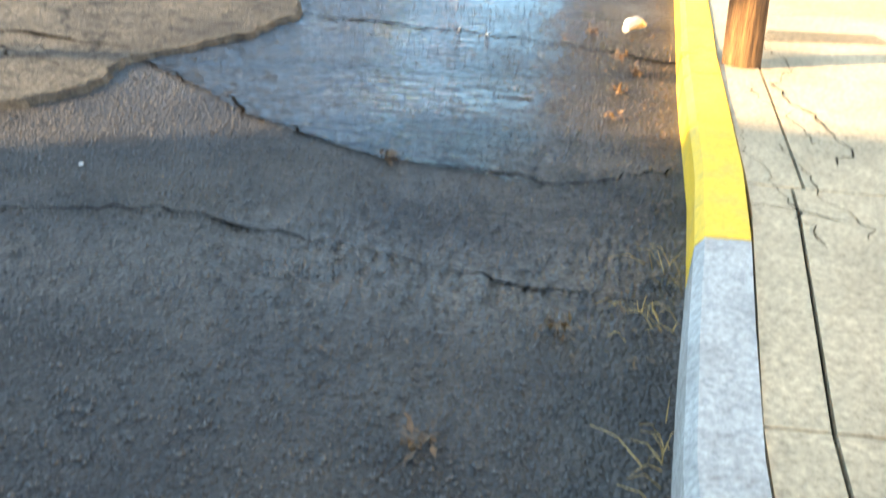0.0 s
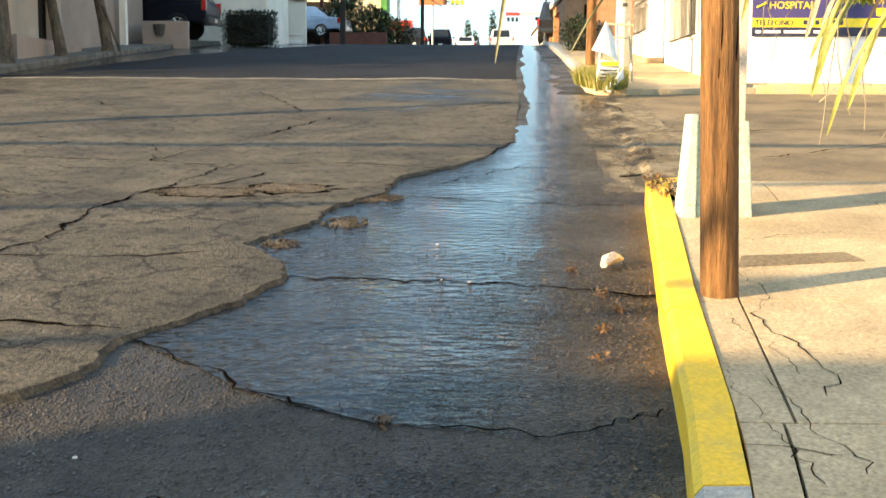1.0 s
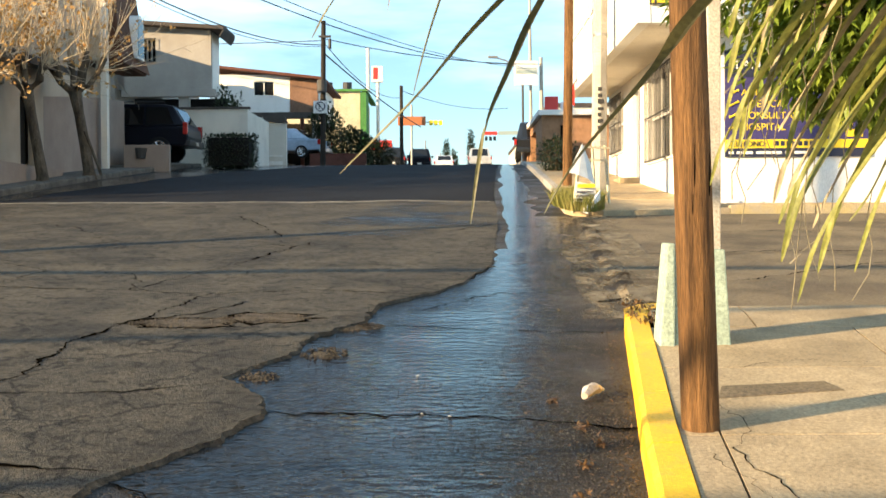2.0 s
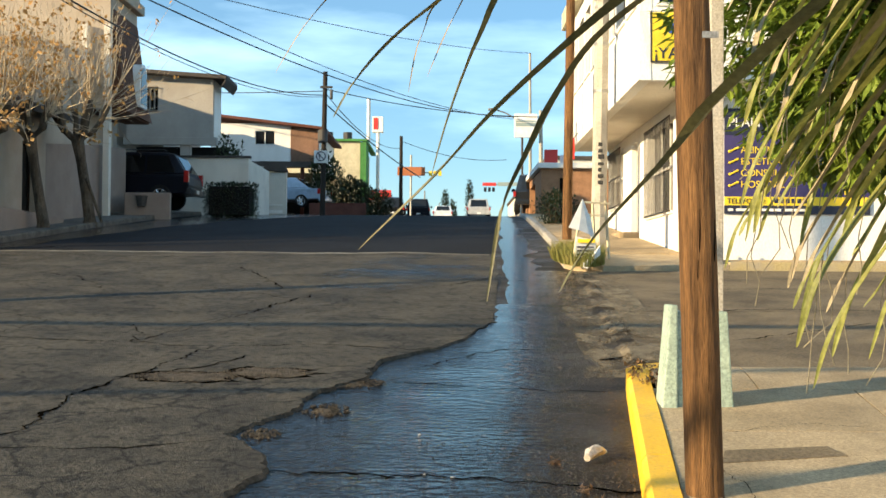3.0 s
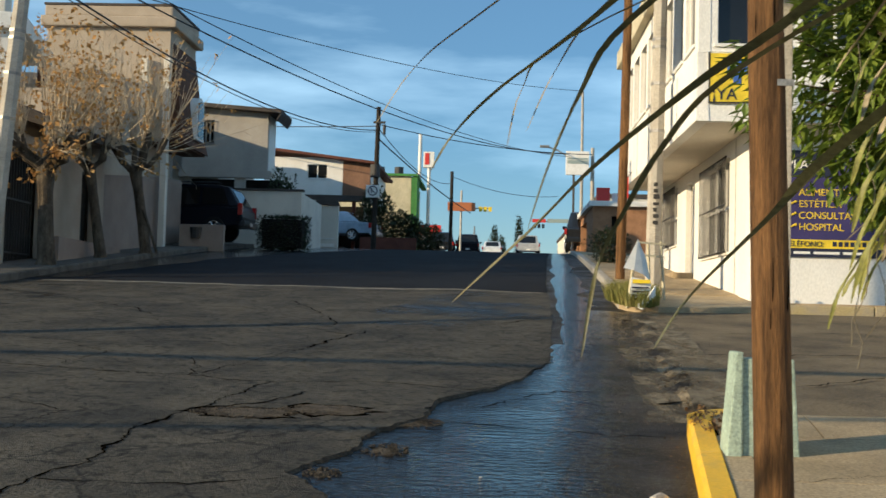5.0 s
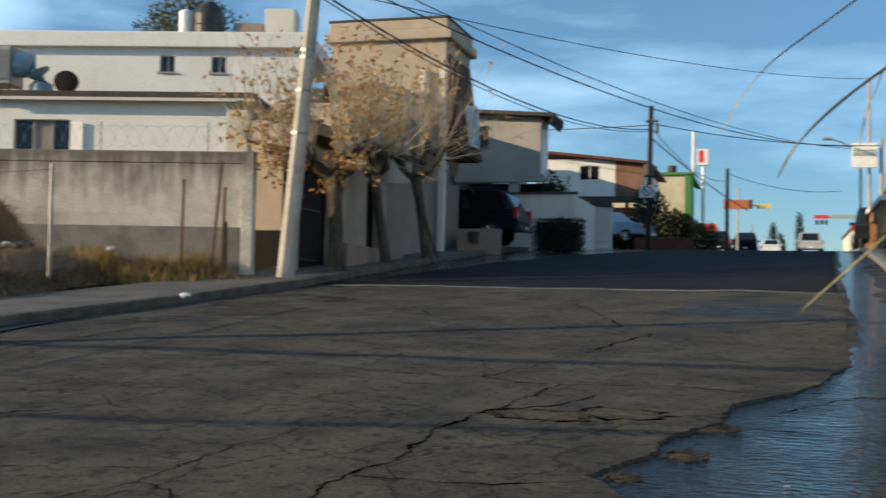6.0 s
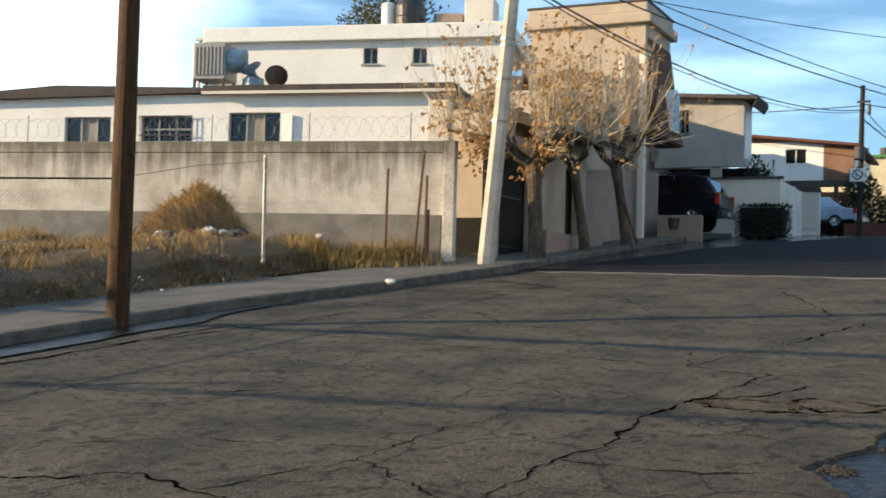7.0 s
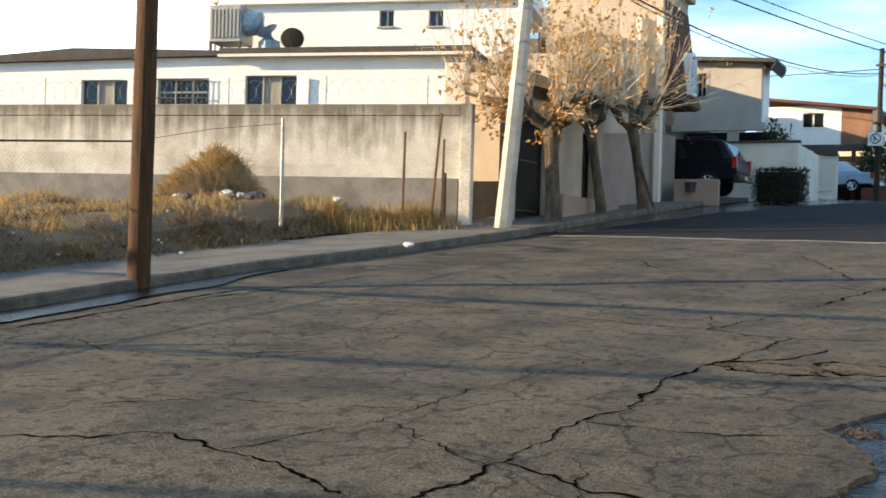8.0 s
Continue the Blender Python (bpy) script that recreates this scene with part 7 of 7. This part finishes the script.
for i in range(260):
    y0_ = 1.5 + i * 0.085
    for sgn in (-1, 1):
        ya, yb = y0_, y0_ + sgn * 1.5
        if not (3 < ya < 22.4 and 3 < yb < 22.4):
            continue
        hgt = 1.5 if ya < 14.4 else 1.2
        za, zb = lot_z(-13.2, ya) + 0.15, lot_z(-13.2, yb) + hgt
        ch.tube([(-13.2, ya, za), (-13.2, yb, zb)], 0.0017, 3, cap=False)
part("mesh", ch, M_GALV, fe, "diamond wire mesh")["kind"] = "stuff"


def scrap(name, at, size, material, label, cat="litter", n=9):
    mb = Mb().blob(at, size, 0.32, 0.55, n)
    return single(name, mb, material, label, cat, "scattered litter")


M_DENIM = mat("dark_cloth", (0.06, 0.06, 0.08), rough=0.9)
M_REDCLOTH = mat("red_cloth", (0.30, 0.05, 0.05), rough=0.9)
scrap("plastic_bag", (-13.1, 20.6, lot_z(-13.1, 20.6) + 0.5), 0.08, M_LITTER, "white plastic bag caught in the weeds")
scrap("plastic_bag", (-9.62, 17.3, gz(17.3) + 0.16), 0.09, M_LITTER, "crumpled white bag lying on the kerb")
for x, y, s, m_, l_ in ((-16.35, 19.45, 0.17, M_LITTER, "pale discarded cloth in the grass"), (-16.1, 19.42, 0.15, M_DENIM, "dark blue discarded cloth in the grass"), (-15.55, 19.5, 0.13, M_REDCLOTH, "red discarded cloth in the grass"), (-15.15, 19.55, 0.14, M_LITTER, "pale discarded bag in the grass"), (-14.85, 19.6, 0.1, M_LITTER, "pale discarded bag in the grass"), (-14.5, 19.65, 0.2, M_DENIM, "dark discarded bundle in the grass")):
    scrap("rubbish", (x, y, lot_z(x, y) + 0.14), s, m_, l_, n=14)
for i in range(16):
    x, y = random.uniform(-14.5, -12.2), random.uniform(12, 22)
    scrap("rubbish", (x, y, (lot_z(x, y) if x < -12.7 else gz(y) + 0.15) + 0.02), random.uniform(0.02, 0.045), M_LITTER if i % 3 else M_PLASTIC, "small scrap of paper on the ground", n=6)

# ---- litter and leaves by the near kerb ----
jug = thing("plastic_bottle", (0.88, 6.62, gz(6.62)), "crushed pale plastic bottle lying in the gutter", "bottle")
jz = gz(6.6) + 0.0
part("body", Mb().tube([(0.8, 6.5, jz), (0.83, 6.56, jz + 0.02), (0.87, 6.63, jz + 0.025), (0.91, 6.7, jz + 0.01)], [0.02, 0.036, 0.034, 0.022], 10, wobble=0.12), M_PLASTIC, jug)
part("neck", Mb().tube([(0.91, 6.7, jz + 0.01), (0.935, 6.74, jz + 0.005)], [0.014, 0.012], 8), M_LITTER, jug)
random.seed(41)
M_AGGREGATE = mat("asphalt_aggregate", (0.10, 0.088, 0.072), (0.045, 0.04, 0.036), scale=9, fine=60, rough=0.35, bump=0, per_object=0.6)
lf = Mb()
for i in range(420):
    y = random.uniform(2.6, 9.5)
    x = xr(y) - abs(random.gauss(0, 0.10)) - 0.02
    if random.random() < 0.25:
        x -= abs(random.gauss(0, 0.3))
    d = Vector((random.gauss(0, 1), random.gauss(0, 1), random.uniform(-0.1, 0.5)))
    leaf(lf, Vector((x, y, lane_z(x, y) + 0.012)), d, Vector((0, 0, 1)), random.uniform(0.014, 0.036), random.uniform(0.008, 0.02))
for i in range(160):
    x, y = random.uniform(1.35, 1.6), random.uniform(8.0, 8.9)
    leaf(lf, Vector((x, y, gz(y) + KH + 0.015)), rv(), Vector((0, 0, 1)), 0.05, 0.025)
single("fallen_leaves", lf, M_WET_LEAF, "dead brown leaves swept along the kerb", "leaves", kind="stuff")
for x, y, s in ((0.6, 4.85, 0.045), (0.72, 5.9, 0.04), (0.78, 5.65, 0.035), (0.3, 2.85, 0.05), (-0.02, 2.25, 0.05), (0.62, 6.5, 0.03), (-0.25, 4.06, 0.03), (0.66, 5.3, 0.03)):
    cl_ = Mb()
    for k in range(26):
        leaf(cl_, Vector((x, y, lane_z(x, y) + 0.012)) + Vector((random.gauss(0, s * 0.5), random.gauss(0, s * 0.5), abs(random.gauss(0, s * 0.35)))), rv(), Vector((0, 0, 1)), random.uniform(0.02, 0.045), 0.018)
    single("leaf_clump", cl_, M_WET_LEAF, "small clump of wet brown leaves", "leaves", "leaf clumps")
pb = Mb()
for i in range(15000):
    y = 1.6 + 5.5 * random.random() ** 1.5
    x = random.uniform(max(-3.0, xs(y) - 0.1), xr(y) - 0.02)
    s = random.uniform(0.003, 0.008)
    pb.blob((x, y, lane_z(x, y) + s * 0.35), s, 0.35, 0.8, 4)
single("pebbles", pb, M_AGGREGATE, "loose small stones on the asphalt", "stones", kind="stuff")
for x, y in ((-0.1, 6.25), (0.05, 6.2), (-1.25, 3.74), (-0.15, 7.2)):
    scrap("pale_pebble", (x, y, gz(y) - 0.025), random.uniform(0.009, 0.013), M_LITTER, "small pale stone in the shallow water", "stone", 6)
wd = Mb()
for cx, cy, n_ in ((0.57, 2.95, 16), (0.53, 2.3, 14), (0.64, 3.3, 8)):
    for k in range(n_):
        p0 = Vector((cx + random.gauss(0, 0.05), cy + random.gauss(0, 0.08), gz(cy) - 0.02))
        p0.x = min(p0.x, xr(p0.y) - 0.01)
        e = p0 + Vector((random.gauss(-0.03, 0.04), random.gauss(0, 0.05), random.uniform(0.01, 0.06)))
        wd.tube([p0, (p0 + e) / 2 + Vector((0, 0, 0.02)), e], [0.0016, 0.0012, 0.0007], 3, cap=False)
single("kerb_weeds", wd, M_GRASS, "wisps of dry weed at the foot of the kerb", "grass", kind="stuff")


# ---- vehicles ----
def vehicle(name, label, paint, kind, m):
    """A car whose nose points along +y of its own space; built at the origin, then placed."""
    t = thing(name, (0, 0, 0), label, "car", "parked vehicles")
    L, W, H, sill = {"suv": (5.1, 2.0, 1.9, 0.42), "sedan": (4.5, 1.76, 1.45, 0.3), "pickup": (5.3, 1.95, 1.85, 0.45), "van": (4.6, 1.85, 1.75, 0.38)}[kind]
    h, belt = L / 2, {"suv": 1.12, "sedan": 0.92, "pickup": 1.1, "van": 1.02}[kind]
    if kind == "sedan":
        low = [(-h, sill + 0.1), (-h, belt - 0.05), (-h + 0.25, belt), (h - 1.2, belt), (h - 0.15, belt - 0.2), (h, belt - 0.4), (h, sill)]
        cab = [(-h + 0.6, belt), (-h + 1.35, H), (0.35, H), (h - 1.35, belt)]
    elif kind == "pickup":
        low = [(-h, sill + 0.1), (-h, belt), (h - 1.5, belt), (h - 0.2, belt - 0.1), (h, belt - 0.3), (h, sill)]
        cab = [(-h + 1.9, belt), (-h + 2.0, H), (0.7, H), (h - 1.5, belt)]
    elif kind == "suv":
        low = [(-h + 0.06, sill + 0.05), (-h - 0.03, sill + 0.35), (-h, belt - 0.1), (-h + 0.05, belt), (h - 1.3, belt), (h - 0.3, belt - 0.06), (h, belt - 0.3), (h, sill)]
        cab = [(-h + 0.06, belt), (-h + 0.5, H - 0.1), (-h + 0.85, H - 0.02), (-0.2, H), (0.45, H - 0.04), (h - 1.35, belt)]
    else:
        low = [(-h, sill + 0.05), (-h - 0.02, belt), (h - 1.3, belt), (h - 0.2, belt - 0.08), (h, belt - 0.3), (h, sill)]
        cab = [(-h + 0.03, belt), (-h + 0.3, H - 0.06), (-h + 0.7, H), (0.55, H), (h - 1.35, belt)]
    def loft(prof, w0, w1, zb, zt):
        mb = Mb()
        n = len(prof)
        for sx in (-1, 1):
            for y, z in prof:
                f = (z - zb) / max(0.01, zt - zb)
                mb.v.append((sx * (w0 + (w1 - w0) * f) / 2, y, z))
        mb.f += [tuple(range(n)), tuple(range(2 * n - 1, n - 1, -1))]
        mb.f += [(i, n + i, n + (i + 1) % n, (i + 1) % n) for i in range(n)]
        return mb
    body = part("body", loft(low, W * 0.97, W, sill, belt), paint, t, bevel=0.06)
    part("cabin", loft(cab, W * 0.98, W * 0.78, belt, H), paint, t, bevel=0.05)
    zt = H - 0.13
    def side_x(z):
        return (W * 0.98 + (W * 0.78 - W * 0.98) * (z - belt) / (H - belt)) / 2 + 0.006
    y_lo, y_hi = cab[0][0], cab[-1][0]
    yb0, yb1 = cab[1][0] + 0.12, cab[-2][0]
    za, zb_ = belt + 0.06, zt
    cuts = [y_lo + 0.35, (yb0 + yb1) / 2 - 0.35, (yb0 + yb1) / 2 + 0.45, y_hi - 0.35]
    for sx in (-1, 1):
        for a, b in zip(cuts, cuts[1:]):
            ta, tb_ = max(a, yb0 + 0.05), min(b, yb1 - 0.02)
            if tb_ - ta < 0.2:
                continue
            pts = [(sx * side_x(za), a + 0.04, za), (sx * side_x(za), b - 0.04, za), (sx * side_x(zb_), tb_ - 0.04, zb_), (sx * side_x(zb_), ta + 0.04, zb_)]
            part("side_window", Mb().slab(pts, (-sx * 0.02, 0, 0)), M_GLASS, t)
    rz, rw = (cab[0], cab[1]), W * 0.36
    d = Vector((0, rz[1][0] - rz[0][0], rz[1][1] - rz[0][1]))
    n_ = Vector((0, -d.z, d.y)).normalized() * 0.012
    p0, p1 = Vector((0, *rz[0])) + d * 0.12 + n_, Vector((0, *rz[0])) + d * 0.88 + n_
    part("rear_window", Mb().slab([(-rw, p0.y, p0.z), (rw, p0.y, p0.z), (rw * 0.9, p1.y, p1.z), (-rw * 0.9, p1.y, p1.z)], n_ * 0.6), M_GLASS, t)
    f0, f1 = Vector((0, *cab[-1])), Vector((0, *cab[-2]))
    d = f1 - f0
    n_ = Vector((0, d.z, -d.y)).normalized() * 0.012
    p0, p1 = f0 + d * 0.08 + n_, f0 + d * 0.92 + n_
    part("windscreen", Mb().slab([(-rw * 1.1, p0.y, p0.z), (rw * 1.1, p0.y, p0.z), (rw * 0.95, p1.y, p1.z), (-rw * 0.95, p1.y, p1.z)], n_ * 0.6), M_GLASS, t)
    for sx in (-1, 1):
        part("tail_light", Mb().box(sx * W * 0.49 - 0.09, sx * W * 0.49 + 0.03, -h - 0.045, -h + 0.12, belt - 0.28, belt + (0.12 if kind == "suv" else -0.04)), M_TAIL, t, bevel=0.015)
        part("head_light", Mb().box(sx * W * 0.4 - 0.16, sx * W * 0.4 + 0.12, h - 0.12, h + 0.02, belt - 0.42, belt - 0.25), M_WSIGN, t, bevel=0.02)
        part("mirror", Mb().blob((sx * (W / 2 + 0.1), cab[-1][0] - 0.45, belt + 0.1), 0.11, 0.1, 0.8), paint, t)
        for y in (-h + 0.95, h - 0.95):
            r = 0.38 if kind in ("suv", "pickup") else 0.31
            tyre = part("wheel", Mb().tube([(sx * (W / 2 - 0.2), y, r), (sx * (W / 2 - 0.19), y, r), (sx * (W / 2 + 0.005), y, r), (sx * (W / 2 + 0.02), y, r)], [r * 0.93, r, r, r * 0.93], 22), M_TYRE, t, "black tyre")
            rim_ = Mb()
            for k in range(6):
                a = k * math.pi / 3
                rim_.tube([(sx * (W / 2 + 0.03), y, r), (sx * (W / 2 + 0.03), y + r * 0.6 * math.cos(a), r + r * 0.6 * math.sin(a))], 0.035, 5)
            rim_.tube([(sx * (W / 2 + 0.028), y + r * 0.62 * math.cos(a * math.pi / 10), r + r * 0.62 * math.sin(a * math.pi / 10)) for a in range(21)], 0.025, 5)
            part("rim", rim_, M_CHROME, tyre, "bright alloy rim")
    part("bumper", Mb().box(-W * 0.48, W * 0.48, -h - 0.1, -h + 0.1, sill + 0.02, sill + 0.24), M_BLACKP if kind == "suv" else paint, t, bevel=0.03)
    part("plate_panel", Mb().box(-0.16, 0.16, -h - 0.115, -h - 0.102, sill + 0.08, sill + 0.2), M_WSIGN, t)
    if kind == "suv":
        for sx in (-1, 1):
            part("roof_rail", Mb().tube([(sx * W * 0.36, -h + 0.8, H + 0.02), (sx * W * 0.36, -h + 0.9, H + 0.07), (sx * W * 0.36, 0.4, H + 0.07), (sx * W * 0.36, 0.5, H + 0.02)], 0.02, 6), M_BLACKP, t)
    t.matrix_world = m
    return t


vehicle("sport_utility_vehicle", "dark navy sport utility vehicle parked nose-in on a driveway", M_NAVY, "suv", pose(-11.3, 40.2, gz(40) + 0.3, 0, 0, 88))
vehicle("car", "pale blue hatchback parked beside the gate", M_BLUECAR, "sedan", pose(-8.1, 56.5, gz(56) + 0.35, 0, 0, 78))
vehicle("car", "dark parked car in the carport", M_BLACKCAR, "sedan", pose(-8.2, 59.4, gz(59) + 0.4, 0, 0, 85))
vehicle("minivan", "black minivan parked near the crest", M_BLACKCAR, "van", pose(-4.3, 92, gz(92), 2, 0, 0))
vehicle("minivan", "dark van driving lane near the crest", M_NAVY, "van", pose(-2.4, 97, gz(97), 2, 0, 0))
vehicle("car", "white sedan near the crest", M_WHITECAR, "sedan", pose(-0.45, 110, gz(110), 1, 0, 0))
vehicle("pickup_truck", "silver pickup truck near the crest", M_SILVER, "pickup", pose(2.65, 101, gz(101) + 0.05, 2, 0, 0))
vehicle("van", "dark van parked beside the shop", M_BLACKCAR, "van", pose(4.0, 52.5, gz(52) + 0.1, 2, 0, -4))

# driveway in front of the parked car
single("driveway", Mb().prism([(-14, 37.2), (-9.3, 37.2), (-9.25, 43), (-14, 43)], lambda x, y: gz(y) - 0.2, lambda x, y: gz(y) + (0.36 if x < -12 else 0.14)), M_PAVE_L, "grey concrete driveway ramp", "driveway", kind="structure")


# ---- hedges and bushes ----
def bush(name, label, cx, cy, cz, rx, ry, rz, n, size, material, box=False, seed=1, needles=False):
    random.seed(seed)
    t = thing(name, (cx, cy, cz), label, "bush")
    core, lv = Mb(), Mb()
    if box:
        core.box(cx - rx * 0.85, cx + rx * 0.85, cy - ry * 0.85, cy + ry * 0.85, cz, cz + rz * 1.85)
    else:
        for k in range(7):
            a = k * 0.9
            core.tube([(cx, cy, cz - 0.1), (cx + 0.3 * rx * math.cos(a), cy + 0.3 * ry * math.sin(a), cz + rz * 0.7), (cx + 0.6 * rx * math.cos(a), cy + 0.6 * ry * math.sin(a), cz + rz * 1.3)], [0.06, 0.04, 0.015], 5)
    # a clipped hedge gets a near-black box for its inner shade, others branches
    part("bush_core", core, M_DARK if box else M_BARK, t)
    for i in range(n):
        v = rv()
        if box:
            q = max(abs(v.x), abs(v.y), abs(v.z))
            v = v / q
            f = random.uniform(0.88, 1.06)
        else:
            f = random.random() ** 0.4 * (1 + 0.35 * noise.noise((v.x * 2, v.y * 2, v.z * 2 + seed)))
        p = Vector((cx + v.x * rx * f, cy + v.y * ry * f, cz + rz + v.z * rz * f))
        leaf(lv, p, (v + rv() * 0.9), Vector((0, 0, 1)), size * random.uniform(0.7, 1.3), size * 0.5)
    part("leaves", lv, material, t)["kind"] = "stuff"
    return t


bush("clipped_hedge", "dark clipped box hedge beside the driveway", -7.5, 40.2, gz(40) + 0.1, 0.82, 0.55, 0.52, 2600, 0.1, M_HEDGE, True, 3)
bush("dark_bush", "dark dense shrub beside the street", -6.0, 57, gz(57), 1.0, 1.0, 1.55, 2600, 0.2, M_HEDGE, False, 4)
bush("dark_bush", "dark dense shrub beside the street", -4.9, 60, gz(60), 1.1, 1.2, 1.0, 2400, 0.2, M_HEDGE, False, 5)
bush("dark_bush", "dark dense shrub beside the street", -4.1, 64, gz(64), 1.1, 1.4, 0.75, 2000, 0.2, M_HEDGE, False, 6)
bush("dark_bush", "dark shrub under the carport edge", -9.0, 47.5, gz(47), 0.8, 0.8, 1.6, 1600, 0.18, M_HEDGE, False, 7)
bush("street_bush", "low dark shrub at the foot of the sign pole", 4.35, 58, gz(58), 0.5, 0.6, 0.8, 900, 0.16, M_HEDGE, False, 8)
bush("dark_bush", "dry brown shrub beside the pavement", 3.1, 33, gz(33), 0.6, 1.2, 0.55, 1500, 0.12, M_HEDGE, False, 9)
bush("back_tree", "grey-green feathery treetop behind the roof", -19.6, 35.2, 8.6, 1.9, 1.2, 1.75, 4200, 0.2, M_PINE, False, 10)
for i, (x, y, h) in enumerate(((-0.3, 135, 4.6), (2.5, 133, 5.6), (0.6, 140, 3.6))):
    bush("cypress", "slim dark cypress beyond the crest", x, y, gz(y) - 0.2, 0.42, 0.42, h / 2, 900, 0.3, M_HEDGE, False, 12 + i)
single("red_low_wall", Mb().box(-6.6, -3.9, 55.2, 55.4, gz(55) - 0.1, gz(55) + 0.6), M_REDTILE, "low dark red garden wall", "wall", bevel=0.02)

# ---- far signs, masts and signals ----
ws = thing("sign_board", (4.0, 60, gz(60)), "white roadside sign board on tall slim poles", "sign")
part("board", Mb().box(3.42, 4.62, 59.9, 60.05, 8.82, 10.05), M_WSIGN, ws, bevel=0.02)
part("grey_bar", Mb().box(3.5, 4.55, 59.88, 59.897, 9.4, 9.58), M_GREY, ws)
part("grey_bar", Mb().box(3.5, 4.55, 59.88, 59.897, 9.62, 9.7), M_GREY, ws)
part("pole", Mb().tube([(3.86, 60, gz(60)), (3.84, 60, 8.85)], 0.06, 8), M_IRON, ws)
for x, top, r in ((4.25, 13.3, 0.09), (4.82, 10.3, 0.13)):
    wp = thing("street_mast", (x, 60.4, gz(60)), "tall pale street mast", "mast", "street masts")
    part("shaft", Mb().tube([(x + 0.06, 60.4, gz(60)), (x, 60.4, top)], [r, r * 0.7], 8), M_CONC, wp)
sl_ = thing("street_lamp", (3.5, 61, gz(61)), "grey street lamp on a long arm", "lamp")
part("arm", Mb().tube([(4.2, 61, 9.3), (3.6, 61, 9.9), (3.0, 61, 10.25), (2.5, 61, 10.4)], 0.04, 6), M_GALV, sl_)
part("head", Mb().box(2.1, 2.6, 60.9, 61.1, 10.36, 10.48), M_GALV, sl_, bevel=0.03)
rs = thing("red_pylon_sign", (-4.85, 80, gz(80)), "red and white sign box on a tall pole", "sign")
part("box", Mb().box(-5.25, -4.5, 79.8, 80.2, 11.5, 12.6), M_WSIGN, rs, bevel=0.03)
part("red_face", Mb().box(-5.15, -4.85, 79.77, 79.797, 11.7, 12.5), M_RED, rs)
part("pole", Mb().tube([(-4.85, 80, gz(80)), (-4.85, 80, 11.5)], 0.12, 8), M_WSIGN, rs)
wood_pole(-3.45, 85, gz(85), 0.14, 6.1, (0, 0), M_TAR, "dark far pole near the crest", False)
og = thing("overhead_sign", (-2.7, 86, gz(86)), "brown-orange overhead road sign on a mast", "sign")
part("panel", Mb().box(-3.75, -1.7, 85.9, 86.0, 9.05, 9.7), M_ORANGE, og)
part("mast", Mb().tube([(-2.75, 86.1, gz(86)), (-2.75, 86.1, 10.6)], 0.08, 8), M_GALV, og)
part("signal_arm", Mb().box(-1.7, -0.5, 86.0, 86.08, 9.25, 9.33), M_GALV, og)
for x in (-1.3, -0.95, -0.6):
    part("signal_head", Mb().box(x - 0.13, x + 0.13, 85.85, 86.0, 9.05, 9.4), M_YSIGN, og)
tg = thing("signal_gantry", (7, 112, gz(112)), "traffic signal arm with small signs beyond the crest", "traffic light")
part("mast", Mb().tube([(7.3, 112, gz(112)), (7.3, 112, 10.9)], 0.12, 8), M_GALV, tg)
part("arm", Mb().box(3.3, 7.3, 111.95, 112.05, 10.42, 10.52), M_GALV, tg)
part("street_sign", Mb().box(4.8, 7.0, 111.85, 111.93, 10.35, 10.72), M_GREY, tg)
part("red_sign", Mb().box(3.35, 4.65, 111.85, 111.93, 10.35, 10.68), M_RED, tg)
for x in (3.6, 4.0, 4.4):
    part("signal_head", Mb().box(x - 0.13, x + 0.13, 111.8, 111.95, 9.8, 10.2), M_BLACKP, tg)
for x, y, top in ((-1.9, 95, 8.6), (3.9, 118, 8.2), (-0.9, 122, 9.3)):
    wp = thing("street_mast", (x, y, gz(y)), "thin far street mast", "mast", "street masts")
    part("shaft", Mb().tube([(x, y, gz(y)), (x, y, top)], 0.06, 6), M_GALV, wp)
fl = thing("red_flag_banner", (3.5, 26.5, 5), "small red banner on the white building", "banner")
part("cloth", Mb().slab([(2.98, 28.5, 4.85), (3.12, 28.5, 5.05), (3.12, 28.5, 4.5), (3.0, 28.5, 4.56)], (0.01, 0.05, 0)), M_RED, fl)
part("rod", Mb().tube([(2.95, 28.52, 4.82), (3.2, 28.52, 5.16)], 0.012, 5), M_IRON, fl)
